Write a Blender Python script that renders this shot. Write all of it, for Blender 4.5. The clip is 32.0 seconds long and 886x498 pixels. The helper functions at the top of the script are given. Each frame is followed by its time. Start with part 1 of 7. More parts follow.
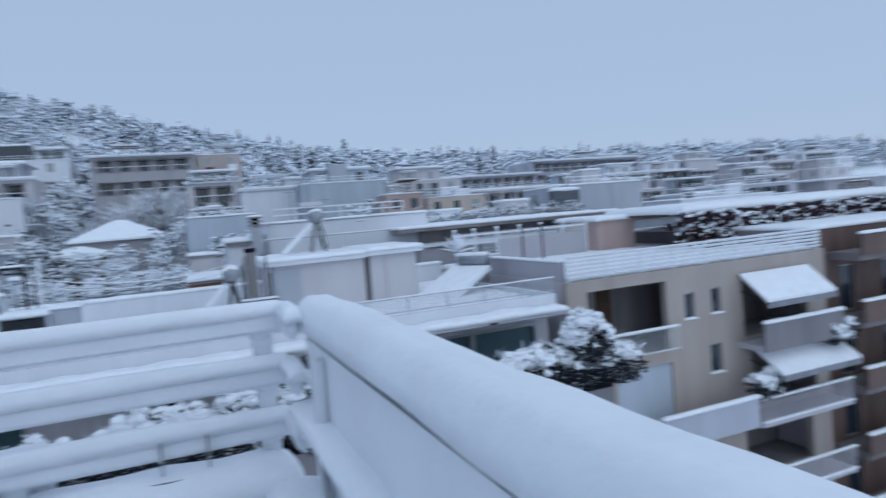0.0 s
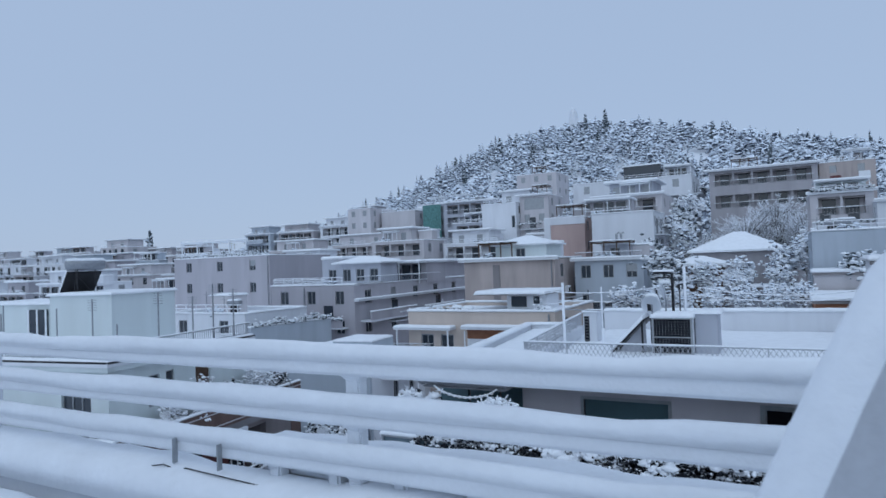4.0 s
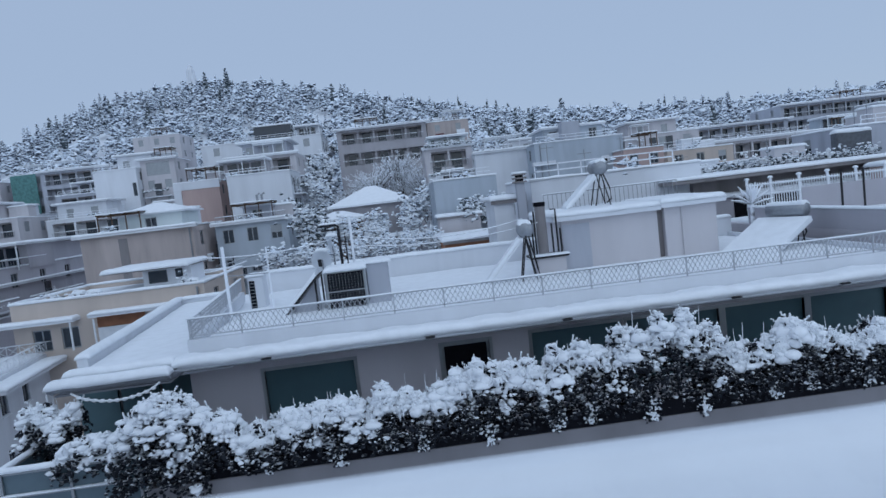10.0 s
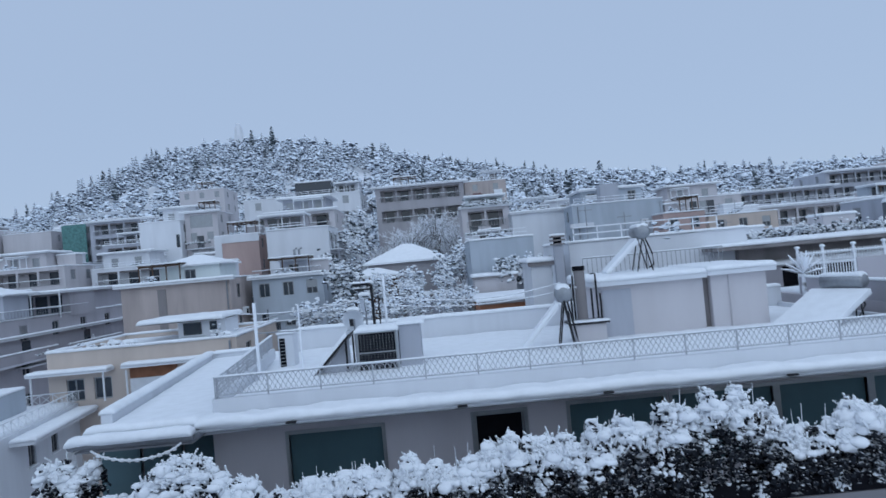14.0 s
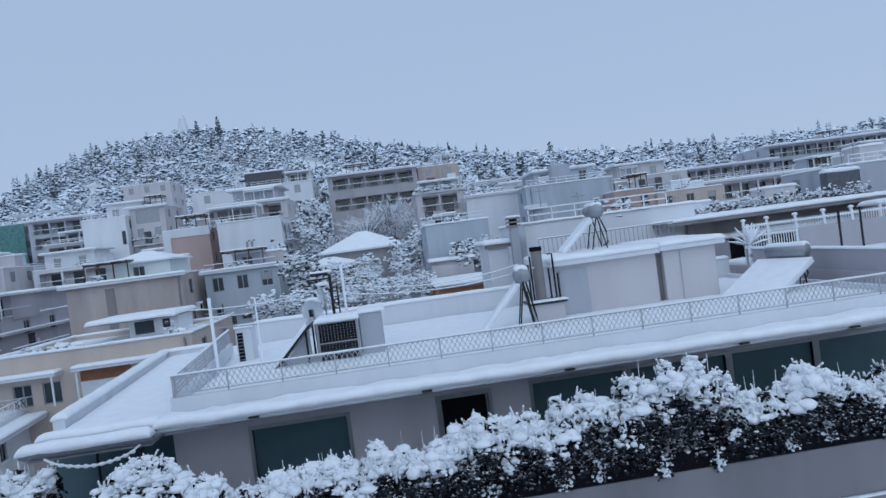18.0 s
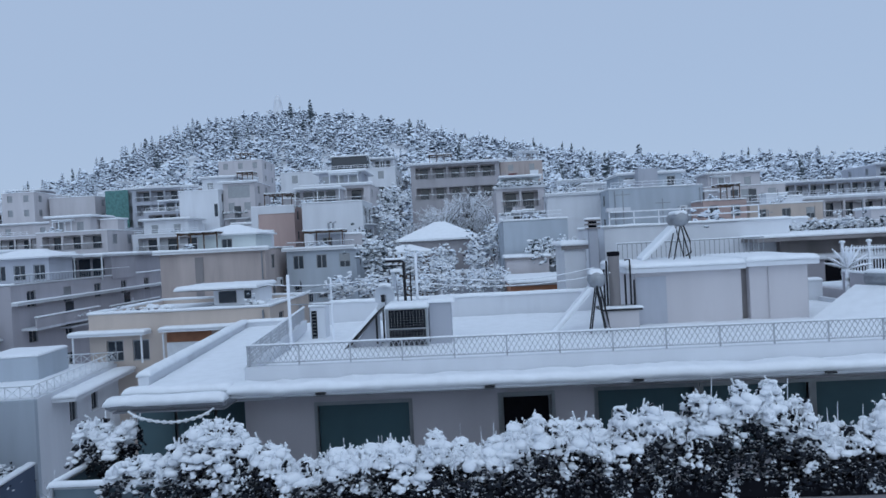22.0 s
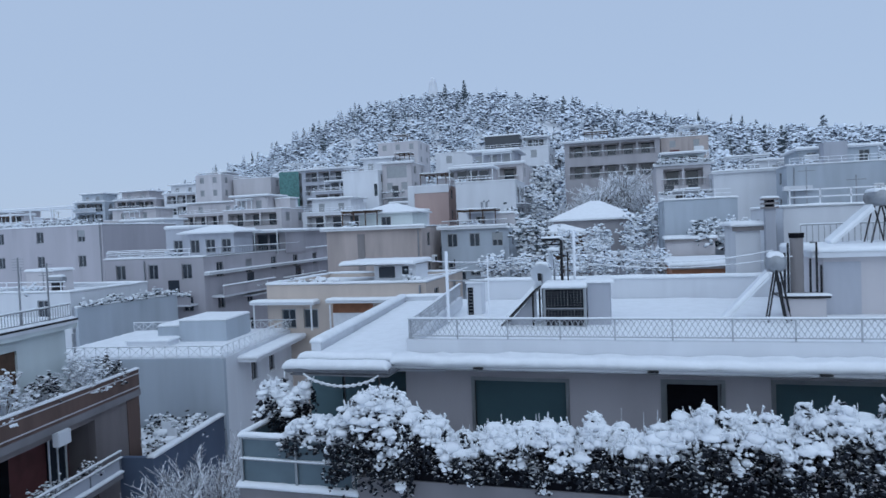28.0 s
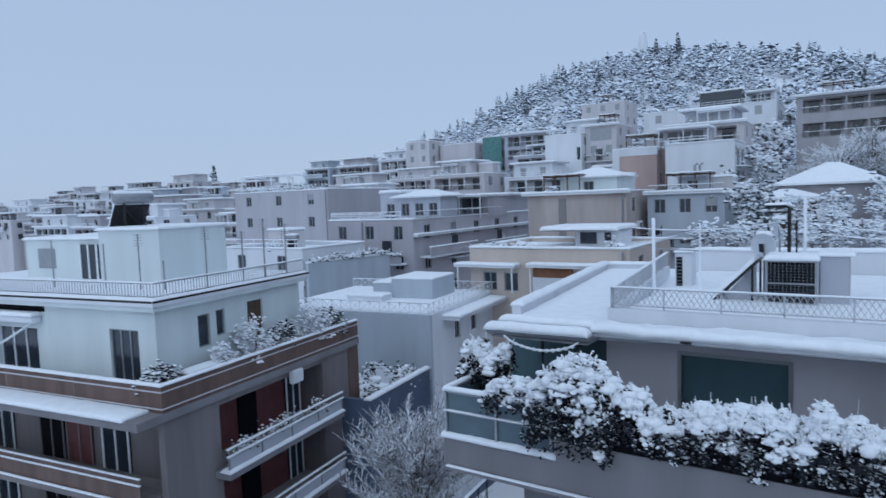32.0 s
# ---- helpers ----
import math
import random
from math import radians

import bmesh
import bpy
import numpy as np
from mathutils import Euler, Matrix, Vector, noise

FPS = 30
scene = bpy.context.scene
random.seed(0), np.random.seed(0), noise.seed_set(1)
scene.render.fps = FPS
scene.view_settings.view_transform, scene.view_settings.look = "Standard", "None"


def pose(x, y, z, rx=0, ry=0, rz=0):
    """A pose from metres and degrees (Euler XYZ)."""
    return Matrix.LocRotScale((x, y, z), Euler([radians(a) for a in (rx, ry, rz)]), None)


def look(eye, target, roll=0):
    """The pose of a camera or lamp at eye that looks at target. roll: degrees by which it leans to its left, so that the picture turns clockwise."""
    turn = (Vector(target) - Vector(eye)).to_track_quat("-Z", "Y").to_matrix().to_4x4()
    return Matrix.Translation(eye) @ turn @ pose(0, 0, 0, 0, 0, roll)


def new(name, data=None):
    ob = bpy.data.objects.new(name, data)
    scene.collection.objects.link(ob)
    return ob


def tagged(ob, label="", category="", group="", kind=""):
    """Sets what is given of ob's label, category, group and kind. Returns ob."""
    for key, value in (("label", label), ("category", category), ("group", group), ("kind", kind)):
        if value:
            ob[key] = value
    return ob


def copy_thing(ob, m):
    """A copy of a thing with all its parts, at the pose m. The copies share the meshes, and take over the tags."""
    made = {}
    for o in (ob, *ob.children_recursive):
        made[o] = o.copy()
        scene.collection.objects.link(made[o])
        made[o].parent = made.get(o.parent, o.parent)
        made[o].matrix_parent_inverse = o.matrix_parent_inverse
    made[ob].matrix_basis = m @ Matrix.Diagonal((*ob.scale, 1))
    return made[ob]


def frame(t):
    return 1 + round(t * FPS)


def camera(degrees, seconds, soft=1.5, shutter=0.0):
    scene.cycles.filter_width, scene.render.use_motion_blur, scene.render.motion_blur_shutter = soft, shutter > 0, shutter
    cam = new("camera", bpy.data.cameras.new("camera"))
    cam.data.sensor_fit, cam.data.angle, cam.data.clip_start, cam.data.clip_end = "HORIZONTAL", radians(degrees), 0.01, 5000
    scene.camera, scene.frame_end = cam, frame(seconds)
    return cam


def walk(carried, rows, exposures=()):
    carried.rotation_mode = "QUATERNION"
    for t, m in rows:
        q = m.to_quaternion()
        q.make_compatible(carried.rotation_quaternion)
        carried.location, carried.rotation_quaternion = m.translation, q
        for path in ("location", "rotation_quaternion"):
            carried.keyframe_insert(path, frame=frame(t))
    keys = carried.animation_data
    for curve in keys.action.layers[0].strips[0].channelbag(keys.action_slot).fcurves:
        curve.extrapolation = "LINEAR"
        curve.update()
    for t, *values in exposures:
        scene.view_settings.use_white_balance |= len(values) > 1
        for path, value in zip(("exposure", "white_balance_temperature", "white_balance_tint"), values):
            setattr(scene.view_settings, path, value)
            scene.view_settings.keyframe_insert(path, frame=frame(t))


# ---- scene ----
cam = camera(69.5, 32.0, shutter=0.5)

PATH = [
    (0, (2.674, -2.81, 20.06), (3.437, -0.964, 19.954), -4.7),
    (0.5, (2.554, -2.816, 20.096), (2.877, -0.845, 19.983), -5.3),
    (1, (2.266, -2.841, 20.062), (2.256, -0.85, 19.874), -3.1),
    (1.5, (2.2, -2.83, 20.09), (1.891, -0.858, 19.961), -2.9),
    (2, (2.073, -2.808, 20.108), (1.517, -0.888, 20.044), -3.5),
    (2.5, (1.88, -2.8, 20.11), (1.18, -0.926, 20.096), -2.5),
    (4.5, (1.45, -2.25, 20.1), (0.482, -0.503, 20.199), -1.9),
    (5, (1.27, -2.141, 20.069), (0.597, -0.274, 20.318), -1.1),
    (5.5, (1.056, -2.012, 19.987), (0.539, -0.091, 20.192), -1.7),
    (6, (0.964, -1.751, 20.026), (0.323, 0.138, 20.178), -2.5),
    (6.5, (0.896, -1.597, 20.013), (0.494, 0.361, 20.071), -2.5),
    (7, (0.767, -1.528, 20.018), (0.482, 0.448, 20.129), -1.1),
    (7.5, (0.596, -1.5, 20.03), (0.502, 0.494, 20.148), -4.6),
    (8, (0.483, -1.38, 20.02), (0.258, 0.606, 20.083), -3.7),
    (8.5, (0.436, -1.052, 19.982), (0.216, 0.935, 20.015), -2.9),
    (9, (0.393, -0.973, 19.977), (0.288, 1.024, 19.98), -5.1),
    (9.5, (0.221, -0.851, 19.957), (0.299, 1.147, 19.918), -7.5),
    (10, (0.127, -0.688, 19.931), (0.247, 1.303, 19.775), -6.7),
    (10.5, (0.166, -0.482, 20.006), (0.261, 1.515, 19.946), -3.6),
    (11, (0.174, -0.344, 20.037), (0.388, 1.645, 20.06), -1.6),
    (11.5, (0.049, -0.223, 20.032), (0.277, 1.758, 20.176), -3.2),
    (12, (0.016, -0.166, 20.028), (0.213, 1.823, 20.113), -4.2),
    (12.5, (0.117, -0.071, 20.046), (0.292, 1.919, 20.15), -5.4),
    (13, (0.127, -0.1, 20.044), (0.181, 1.898, 20.111), -4.9),
    (13.5, (0.174, -0.067, 20.025), (0.133, 1.931, 20.087), -5.8),
    (14, (0.155, -0.131, 20.027), (0.185, 1.869, 20.063), -5.2),
    (14.5, (0.124, -0.085, 20.037), (0.202, 1.914, 20.027), -6.4),
    (16.5, (0.082, -0.113, 20.052), (0.08, 1.887, 20.073), -4.6),
    (17, (0.1, -0.06, 20.05), (0.301, 1.929, 20.086), -2.6),
    (17.5, (0.077, -0.041, 20.042), (0.282, 1.948, 20.014), -5.4),
    (18, (0.081, -0.072, 20.037), (0.244, 1.921, 20.012), -7.5),
    (18.5, (0.093, -0.059, 20.037), (0.234, 1.936, 20.031), -6.9),
    (19, (0.097, -0.041, 20.051), (0.257, 1.952, 20.012), -7.9),
    (19.5, (0.111, -0.064, 20.035), (0.288, 1.928, 20.002), -8.2),
    (20, (0.092, -0.066, 20.045), (0.213, 1.93, 20.012), -7.3),
    (20.5, (0.103, -0.09, 20.061), (0.16, 1.908, 20.113), -5.7),
    (21, (0.102, -0.072, 20.051), (0.089, 1.926, 20.131), -3.4),
    (21.5, (0.118, -0.121, 20.046), (0.026, 1.876, 20.102), -1.6),
    (22, (0.132, -0.085, 20.052), (0.056, 1.913, 20.028), -2.9),
    (22.5, (0.095, -0.189, 20.043), (-0.109, 1.8, 20.001), -3.4),
    (23, (0.075, -0.194, 20.062), (-0.355, 1.758, 20.006), -3.4),
    (23.5, (0.026, -0.19, 20.069), (-0.558, 1.722, 20.024), -1.6),
    (24, (-0.074, -0.172, 20.081), (-0.648, 1.743, 20.045), -2.3),
    (24.5, (-0.169, -0.184, 20.059), (-0.748, 1.73, 20.021), -2.1),
    (25, (-0.215, -0.147, 20.041), (-1.025, 1.681, 20.002), -2.0),
    (25.5, (-0.158, -0.08, 20.053), (-1.175, 1.642, 20.018), 0.0),
    (27.5, (-0.089, -0.022, 20.019), (-0.769, 1.857, 19.941), -2.9),
    (28, (-0.105, -0.016, 20.003), (-0.645, 1.909, 19.937), -2.3),
    (28.5, (-0.122, -0.001, 19.988), (-0.637, 1.925, 19.834), -3.2),
    (29, (-0.145, 0.001, 19.992), (-0.684, 1.92, 19.826), -3.0),
    (29.5, (-0.128, 0.013, 19.991), (-0.72, 1.915, 19.816), -3.2),
    (30, (-0.138, -0.018, 19.991), (-0.86, 1.839, 19.815), -2.7),
    (30.5, (-0.166, -0.009, 20.005), (-1.007, 1.797, 19.827), -2.9),
    (31, (-0.12, -0.038, 19.98), (-1.014, 1.74, 19.791), -3.7),
    (31.5, (-0.179, -0.016, 20.007), (-1.182, 1.705, 19.825), -2.7),
    (32, (-0.152, -0.015, 20.03), (-1.256, 1.646, 19.877), -2.1),
]
walk(cam, [(t, look(eye, target, roll)) for t, eye, target, roll in PATH],
     exposures=[(0, 0.0), (2, 0.03), (5, -0.08), (8, -0.16), (10, -0.12), (13, 0.0), (25, -0.02), (28, 0.05), (32, 0.05)])


# ---- world and light: a flat overcast winter dusk ----
world = bpy.data.worlds.new("overcast_sky")
scene.world = world
world.use_nodes = True
wn, wl = world.node_tree.nodes, world.node_tree.links
wn.clear()
sky = wn.new("ShaderNodeTexSky")
sky.sky_type = "NISHITA"
sky.sun_disc = False
sky.sun_elevation, sky.sun_rotation = radians(60), radians(200)
sky_dim = wn.new("ShaderNodeBackground")
sky_dim.inputs["Strength"].default_value = 0.012
wl.new(sky.outputs[0], sky_dim.inputs["Color"])
cloud = wn.new("ShaderNodeBackground")
cloud.inputs["Color"].default_value = (0.358, 0.470, 0.660, 1)
cloud.inputs["Strength"].default_value = 1.0
both = wn.new("ShaderNodeAddShader")
wl.new(sky_dim.outputs[0], both.inputs[0])
wl.new(cloud.outputs[0], both.inputs[1])
wout = wn.new("ShaderNodeOutputWorld")
wl.new(both.outputs[0], wout.inputs["Surface"])

sun = new("sun", bpy.data.lights.new("sun", "SUN"))
sun.data.energy, sun.data.angle, sun.data.color = 0.86, radians(100), (0.80, 0.92, 1.0)
sun.matrix_world = look((17, -30, 48), (6, 18, 0))


# ---- materials ----
def mat(name, color, rough=0.8, metal=0.0, vary=0.12, scale=3.0, bump=0.1, fine=60.0, streak=0.0, spec=0.4, trans=0.0, drip=0.0):
    m = bpy.data.materials.new(name)
    m.use_nodes = True
    n, l = m.node_tree.nodes, m.node_tree.links
    b = n["Principled BSDF"]
    b.inputs["Roughness"].default_value, b.inputs["Metallic"].default_value = rough, metal
    b.inputs["Specular IOR Level"].default_value = spec
    b.inputs["Transmission Weight"].default_value = trans
    co = n.new("ShaderNodeTexCoord")
    big = n.new("ShaderNodeTexNoise")
    big.inputs["Scale"].default_value, big.inputs["Detail"].default_value = scale, 5
    small = n.new("ShaderNodeTexNoise")
    small.inputs["Scale"].default_value, small.inputs["Detail"].default_value = fine, 3
    l.new(co.outputs["Object"], small.inputs["Vector"])
    if streak:
        mp = n.new("ShaderNodeMapping")
        mp.inputs["Scale"].default_value = (1.0, 1.0, 0.12)
        l.new(co.outputs["Object"], mp.inputs["Vector"])
        l.new(mp.outputs[0], big.inputs["Vector"])
    else:
        l.new(co.outputs["Object"], big.inputs["Vector"])
    ramp = n.new("ShaderNodeValToRGB")
    lo = 1 - vary * (1 + streak)
    ramp.color_ramp.elements[0].position, ramp.color_ramp.elements[1].position = 0.3, 0.62
    ramp.color_ramp.elements[0].color = (*[c * lo for c in color], 1)
    ramp.color_ramp.elements[1].color = (*[min(1, c * (1 + vary * 0.4)) for c in color], 1)
    l.new(big.outputs["Fac"], ramp.inputs["Fac"])
    mix = n.new("ShaderNodeMix")
    mix.data_type, mix.blend_type = "RGBA", "MULTIPLY"
    mix.inputs["Factor"].default_value = min(1, vary * 1.5)
    l.new(ramp.outputs["Color"], mix.inputs["A"])
    l.new(small.outputs["Fac"], mix.inputs["B"])
    if drip:
        # long dark runs of dirt down the wall
        dm = n.new("ShaderNodeMapping")
        dm.inputs["Scale"].default_value = (0.8, 0.8, 0.13)
        l.new(co.outputs["Object"], dm.inputs["Vector"])
        dn = n.new("ShaderNodeTexNoise")
        dn.inputs["Scale"].default_value, dn.inputs["Detail"].default_value = 1.0, 6
        l.new(dm.outputs[0], dn.inputs["Vector"])
        dr = n.new("ShaderNodeMapRange")
        dr.inputs["From Min"].default_value, dr.inputs["From Max"].default_value = 0.56, 0.78
        dr.inputs["To Max"].default_value = drip
        l.new(dn.outputs["Fac"], dr.inputs["Value"])
        dx = n.new("ShaderNodeMix")
        dx.data_type, dx.blend_type = "RGBA", "MULTIPLY"
        dx.inputs["B"].default_value = (0.34, 0.33, 0.36, 1)
        l.new(dr.outputs[0], dx.inputs["Factor"])
        l.new(mix.outputs["Result"], dx.inputs["A"])
        mix = dx
    l.new(mix.outputs["Result"], b.inputs["Base Color"])
    if bump:
        bp = n.new("ShaderNodeBump")
        bp.inputs["Strength"].default_value, bp.inputs["Distance"].default_value = bump, 0.02
        l.new(small.outputs["Fac"], bp.inputs["Height"])
        l.new(bp.outputs[0], b.inputs["Normal"])
    return m


def snowy(name, color, cover=0.25, scale=1.2, width=0.25, snow=(0.84, 0.87, 0.92)):
    """A surface on which snow lies wherever it faces up."""
    m = mat(name, color, 0.85, vary=0.3, scale=scale * 2, bump=0.2)
    n, l = m.node_tree.nodes, m.node_tree.links
    b = n["Principled BSDF"]
    base = b.inputs["Base Color"].links[0].from_socket
    geo = n.new("ShaderNodeNewGeometry")
    sep = n.new("ShaderNodeSeparateXYZ")
    l.new(geo.outputs["Normal"], sep.inputs[0])
    nz = n.new("ShaderNodeTexNoise")
    nz.inputs["Scale"].default_value, nz.inputs["Detail"].default_value = scale, 4
    l.new(n["Texture Coordinate"].outputs["Object"], nz.inputs["Vector"])
    add = n.new("ShaderNodeMath")
    add.operation = "MULTIPLY_ADD"
    add.inputs[1].default_value = 1.1
    l.new(nz.outputs["Fac"], add.inputs[0])
    l.new(sep.outputs["Z"], add.inputs[2])
    mr = n.new("ShaderNodeMapRange")
    mr.inputs["From Min"].default_value, mr.inputs["From Max"].default_value = 0.55 + cover, 0.55 + cover + width
    l.new(add.outputs[0], mr.inputs["Value"])
    mx = n.new("ShaderNodeMix")
    mx.data_type = "RGBA"
    mx.inputs["B"].default_value = (*snow, 1)
    l.new(mr.outputs[0], mx.inputs["Factor"])
    l.new(base, mx.inputs["A"])
    l.new(mx.outputs["Result"], b.inputs["Base Color"])
    return m


SNOW = mat("fresh_snow", (0.86, 0.89, 0.93), 0.65, vary=0.05, scale=2.5, bump=0.25, fine=25, spec=0.3)
WHITE = mat("white_painted_metal", (0.79, 0.82, 0.86), 0.45, vary=0.05, scale=4)
SEAL = mat("dark_sealing_strip", (0.12, 0.13, 0.15), 0.7, vary=0.2, scale=4)
# Town wall tints paled and cooled: distance haze put into the base colours.
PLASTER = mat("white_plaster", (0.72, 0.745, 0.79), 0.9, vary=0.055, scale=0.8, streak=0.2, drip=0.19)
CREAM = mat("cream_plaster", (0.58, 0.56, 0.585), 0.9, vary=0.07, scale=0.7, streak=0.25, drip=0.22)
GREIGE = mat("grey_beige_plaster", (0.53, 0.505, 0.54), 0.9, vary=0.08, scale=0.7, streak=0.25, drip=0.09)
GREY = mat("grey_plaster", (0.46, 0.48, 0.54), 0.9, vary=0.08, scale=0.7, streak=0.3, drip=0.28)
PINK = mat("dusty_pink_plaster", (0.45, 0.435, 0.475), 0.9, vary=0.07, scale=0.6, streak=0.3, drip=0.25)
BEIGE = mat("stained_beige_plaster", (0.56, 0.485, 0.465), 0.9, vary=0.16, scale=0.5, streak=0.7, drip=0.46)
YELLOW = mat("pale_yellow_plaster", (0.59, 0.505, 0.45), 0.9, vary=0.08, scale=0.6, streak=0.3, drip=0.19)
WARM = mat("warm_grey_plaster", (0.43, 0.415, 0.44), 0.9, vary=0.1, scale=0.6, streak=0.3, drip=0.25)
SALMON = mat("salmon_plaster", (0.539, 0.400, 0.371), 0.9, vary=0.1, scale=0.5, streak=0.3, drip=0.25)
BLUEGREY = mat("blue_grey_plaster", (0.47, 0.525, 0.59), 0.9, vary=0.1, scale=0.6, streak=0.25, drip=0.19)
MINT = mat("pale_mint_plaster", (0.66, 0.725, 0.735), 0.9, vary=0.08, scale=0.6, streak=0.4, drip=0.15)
NAVY = mat("dark_blue_wall", (0.10, 0.135, 0.205), 0.85, vary=0.15, scale=0.6, streak=0.5)
BROWN = mat("brown_cladding", (0.17, 0.11, 0.095), 0.7, vary=0.2, scale=1.5, streak=0.5, drip=0.19)
RUST = mat("red_brown_shutter", (0.17, 0.06, 0.06), 0.6, vary=0.2, scale=2)
CONC = mat("weathered_concrete", (0.30, 0.28, 0.285), 0.95, vary=0.18, scale=1.0, streak=0.4, drip=0.25)
DIM = mat("brown_grey_render", (0.235, 0.21, 0.215), 0.95, vary=0.18, scale=0.8, streak=0.4, drip=0.19)
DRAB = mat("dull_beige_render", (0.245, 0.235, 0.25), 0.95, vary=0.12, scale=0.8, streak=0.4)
TAN = mat("tan_plaster", (0.44, 0.38, 0.345), 0.9, vary=0.12, scale=0.7, streak=0.3, drip=0.19)
# Near-black: unlit hollows put into the colour, plus some plain dark parts.
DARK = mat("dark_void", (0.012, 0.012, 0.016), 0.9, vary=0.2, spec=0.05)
GLASS = mat("dark_window_glass", (0.03, 0.04, 0.055), 0.12, vary=0.1, bump=0.0, spec=0.6)
TEAL = mat("teal_roller_blind", (0.06, 0.12, 0.14), 0.5, vary=0.12, scale=1.0, bump=0.05)
FRAME = mat("grey_aluminium", (0.36, 0.38, 0.40), 0.4, 0.6, vary=0.1)
IRON = mat("black_iron", (0.03, 0.03, 0.035), 0.5, 0.4, vary=0.2)
STEEL = mat("galvanised_steel", (0.34, 0.36, 0.39), 0.45, 0.7, vary=0.15, scale=6)
GREEN = mat("green_scaffold_net", (0.13, 0.30, 0.29), 0.8, vary=0.3, scale=2)
AWNING = mat("grey_awning_canvas", (0.28, 0.29, 0.32), 0.9, vary=0.2, scale=2)
TERRA = mat("terracotta", (0.36, 0.16, 0.09), 0.8, vary=0.2, scale=2)
WOOD = mat("dark_wood", (0.12, 0.07, 0.045), 0.7, vary=0.3, scale=3)
BARK = snowy("snowy_bark", (0.10, 0.085, 0.075), -0.25, 3)
PINE = snowy("snowy_pine", (0.075, 0.10, 0.14), -0.66, 1.4, 0.75, (0.80, 0.86, 0.94))
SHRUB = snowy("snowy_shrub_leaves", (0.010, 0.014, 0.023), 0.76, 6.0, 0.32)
ROD = snowy("dark_snow_lined_twigs", (0.11, 0.10, 0.115), -0.3, 7, 0.7)
TWIG = snowy("snow_coated_twigs", (0.25, 0.245, 0.25), -0.85, 6, 0.6)
RAILPAINT = mat("dull_grey_rail_paint", (0.50, 0.52, 0.56), 0.5, vary=0.1, scale=4)
SMOKED = mat("grey_ribbed_glass", (0.11, 0.16, 0.19), 0.25, vary=0.12, scale=2, bump=0.02)
RED = mat("reddish_creeper", (0.045, 0.02, 0.028), 0.9, vary=0.4, scale=4)
CYPR = snowy("snowy_cypress", (0.075, 0.10, 0.115), 0.0, 1.2, 0.9, (0.70, 0.76, 0.84))
FOREST_FLOOR = snowy("snowy_ground", (0.12, 0.11, 0.10), -0.2, 0.06, 0.3)


# ---- building blocks ----
def part(name, bm, material, parent, label="", smooth=False):
    me = bpy.data.meshes.new(name)
    if isinstance(bm, bmesh.types.BMesh):
        bmesh.ops.recalc_face_normals(bm, faces=bm.faces)
        bm.to_mesh(me)
        bm.free()
    else:
        me.from_pydata(bm[0], [], bm[1])
    me.materials.append(material)
    if smooth:
        for p in me.polygons:
            p.use_smooth = True
    ob = new(name, me)
    if parent is not None:
        ob.parent = parent
    if label:
        ob["label"] = label
    return ob


def thing(name, label, category, at=(0, 0, 0), group="", kind="", turn=0):
    e = new(name)
    e.matrix_basis = pose(*at, 0, 0, turn)
    return tagged(e, label, category, group, kind)


def box(bm, x0, x1, y0, y1, z0, z1):
    v = [bm.verts.new((x, y, z)) for z in (z0, z1) for y in (y0, y1) for x in (x0, x1)]
    for f in ((0, 2, 3, 1), (4, 5, 7, 6), (0, 1, 5, 4), (2, 6, 7, 3), (0, 4, 6, 2), (1, 3, 7, 5)):
        bm.faces.new([v[i] for i in f])


def boxes(*bs):
    bm = bmesh.new()
    for b in bs:
        box(bm, *b)
    return bm


def soft_box(x0, x1, y0, y1, z0, z1, r=0.02, seg=2):
    bm = boxes((x0, x1, y0, y1, z0, z1))
    r = min(r, 0.45 * min(x1 - x0, y1 - y0, z1 - z0))
    bmesh.ops.bevel(bm, geom=bm.edges[:], offset=r, segments=seg, affect="EDGES")
    return bm


def tube(bm, pts, r, n=8):
    """A pipe through points."""
    rings = []
    for i, p in enumerate(pts):
        a, b = Vector(pts[max(i - 1, 0)]), Vector(pts[min(i + 1, len(pts) - 1)])
        d = (b - a).normalized()
        u = d.cross(Vector((0, 0, 1)) if abs(d.z) < 0.9 else Vector((1, 0, 0))).normalized()
        w = d.cross(u)
        rr = r[i] if isinstance(r, (list, tuple)) else r
        rings.append([bm.verts.new(Vector(p) + rr * (math.cos(k * math.tau / n) * u + math.sin(k * math.tau / n) * w)) for k in range(n)])
    for a, b in zip(rings, rings[1:]):
        for k in range(n):
            bm.faces.new((a[k], a[(k + 1) % n], b[(k + 1) % n], b[k]))
    bm.faces.new(rings[0][::-1])
    bm.faces.new(rings[-1])
    return bm


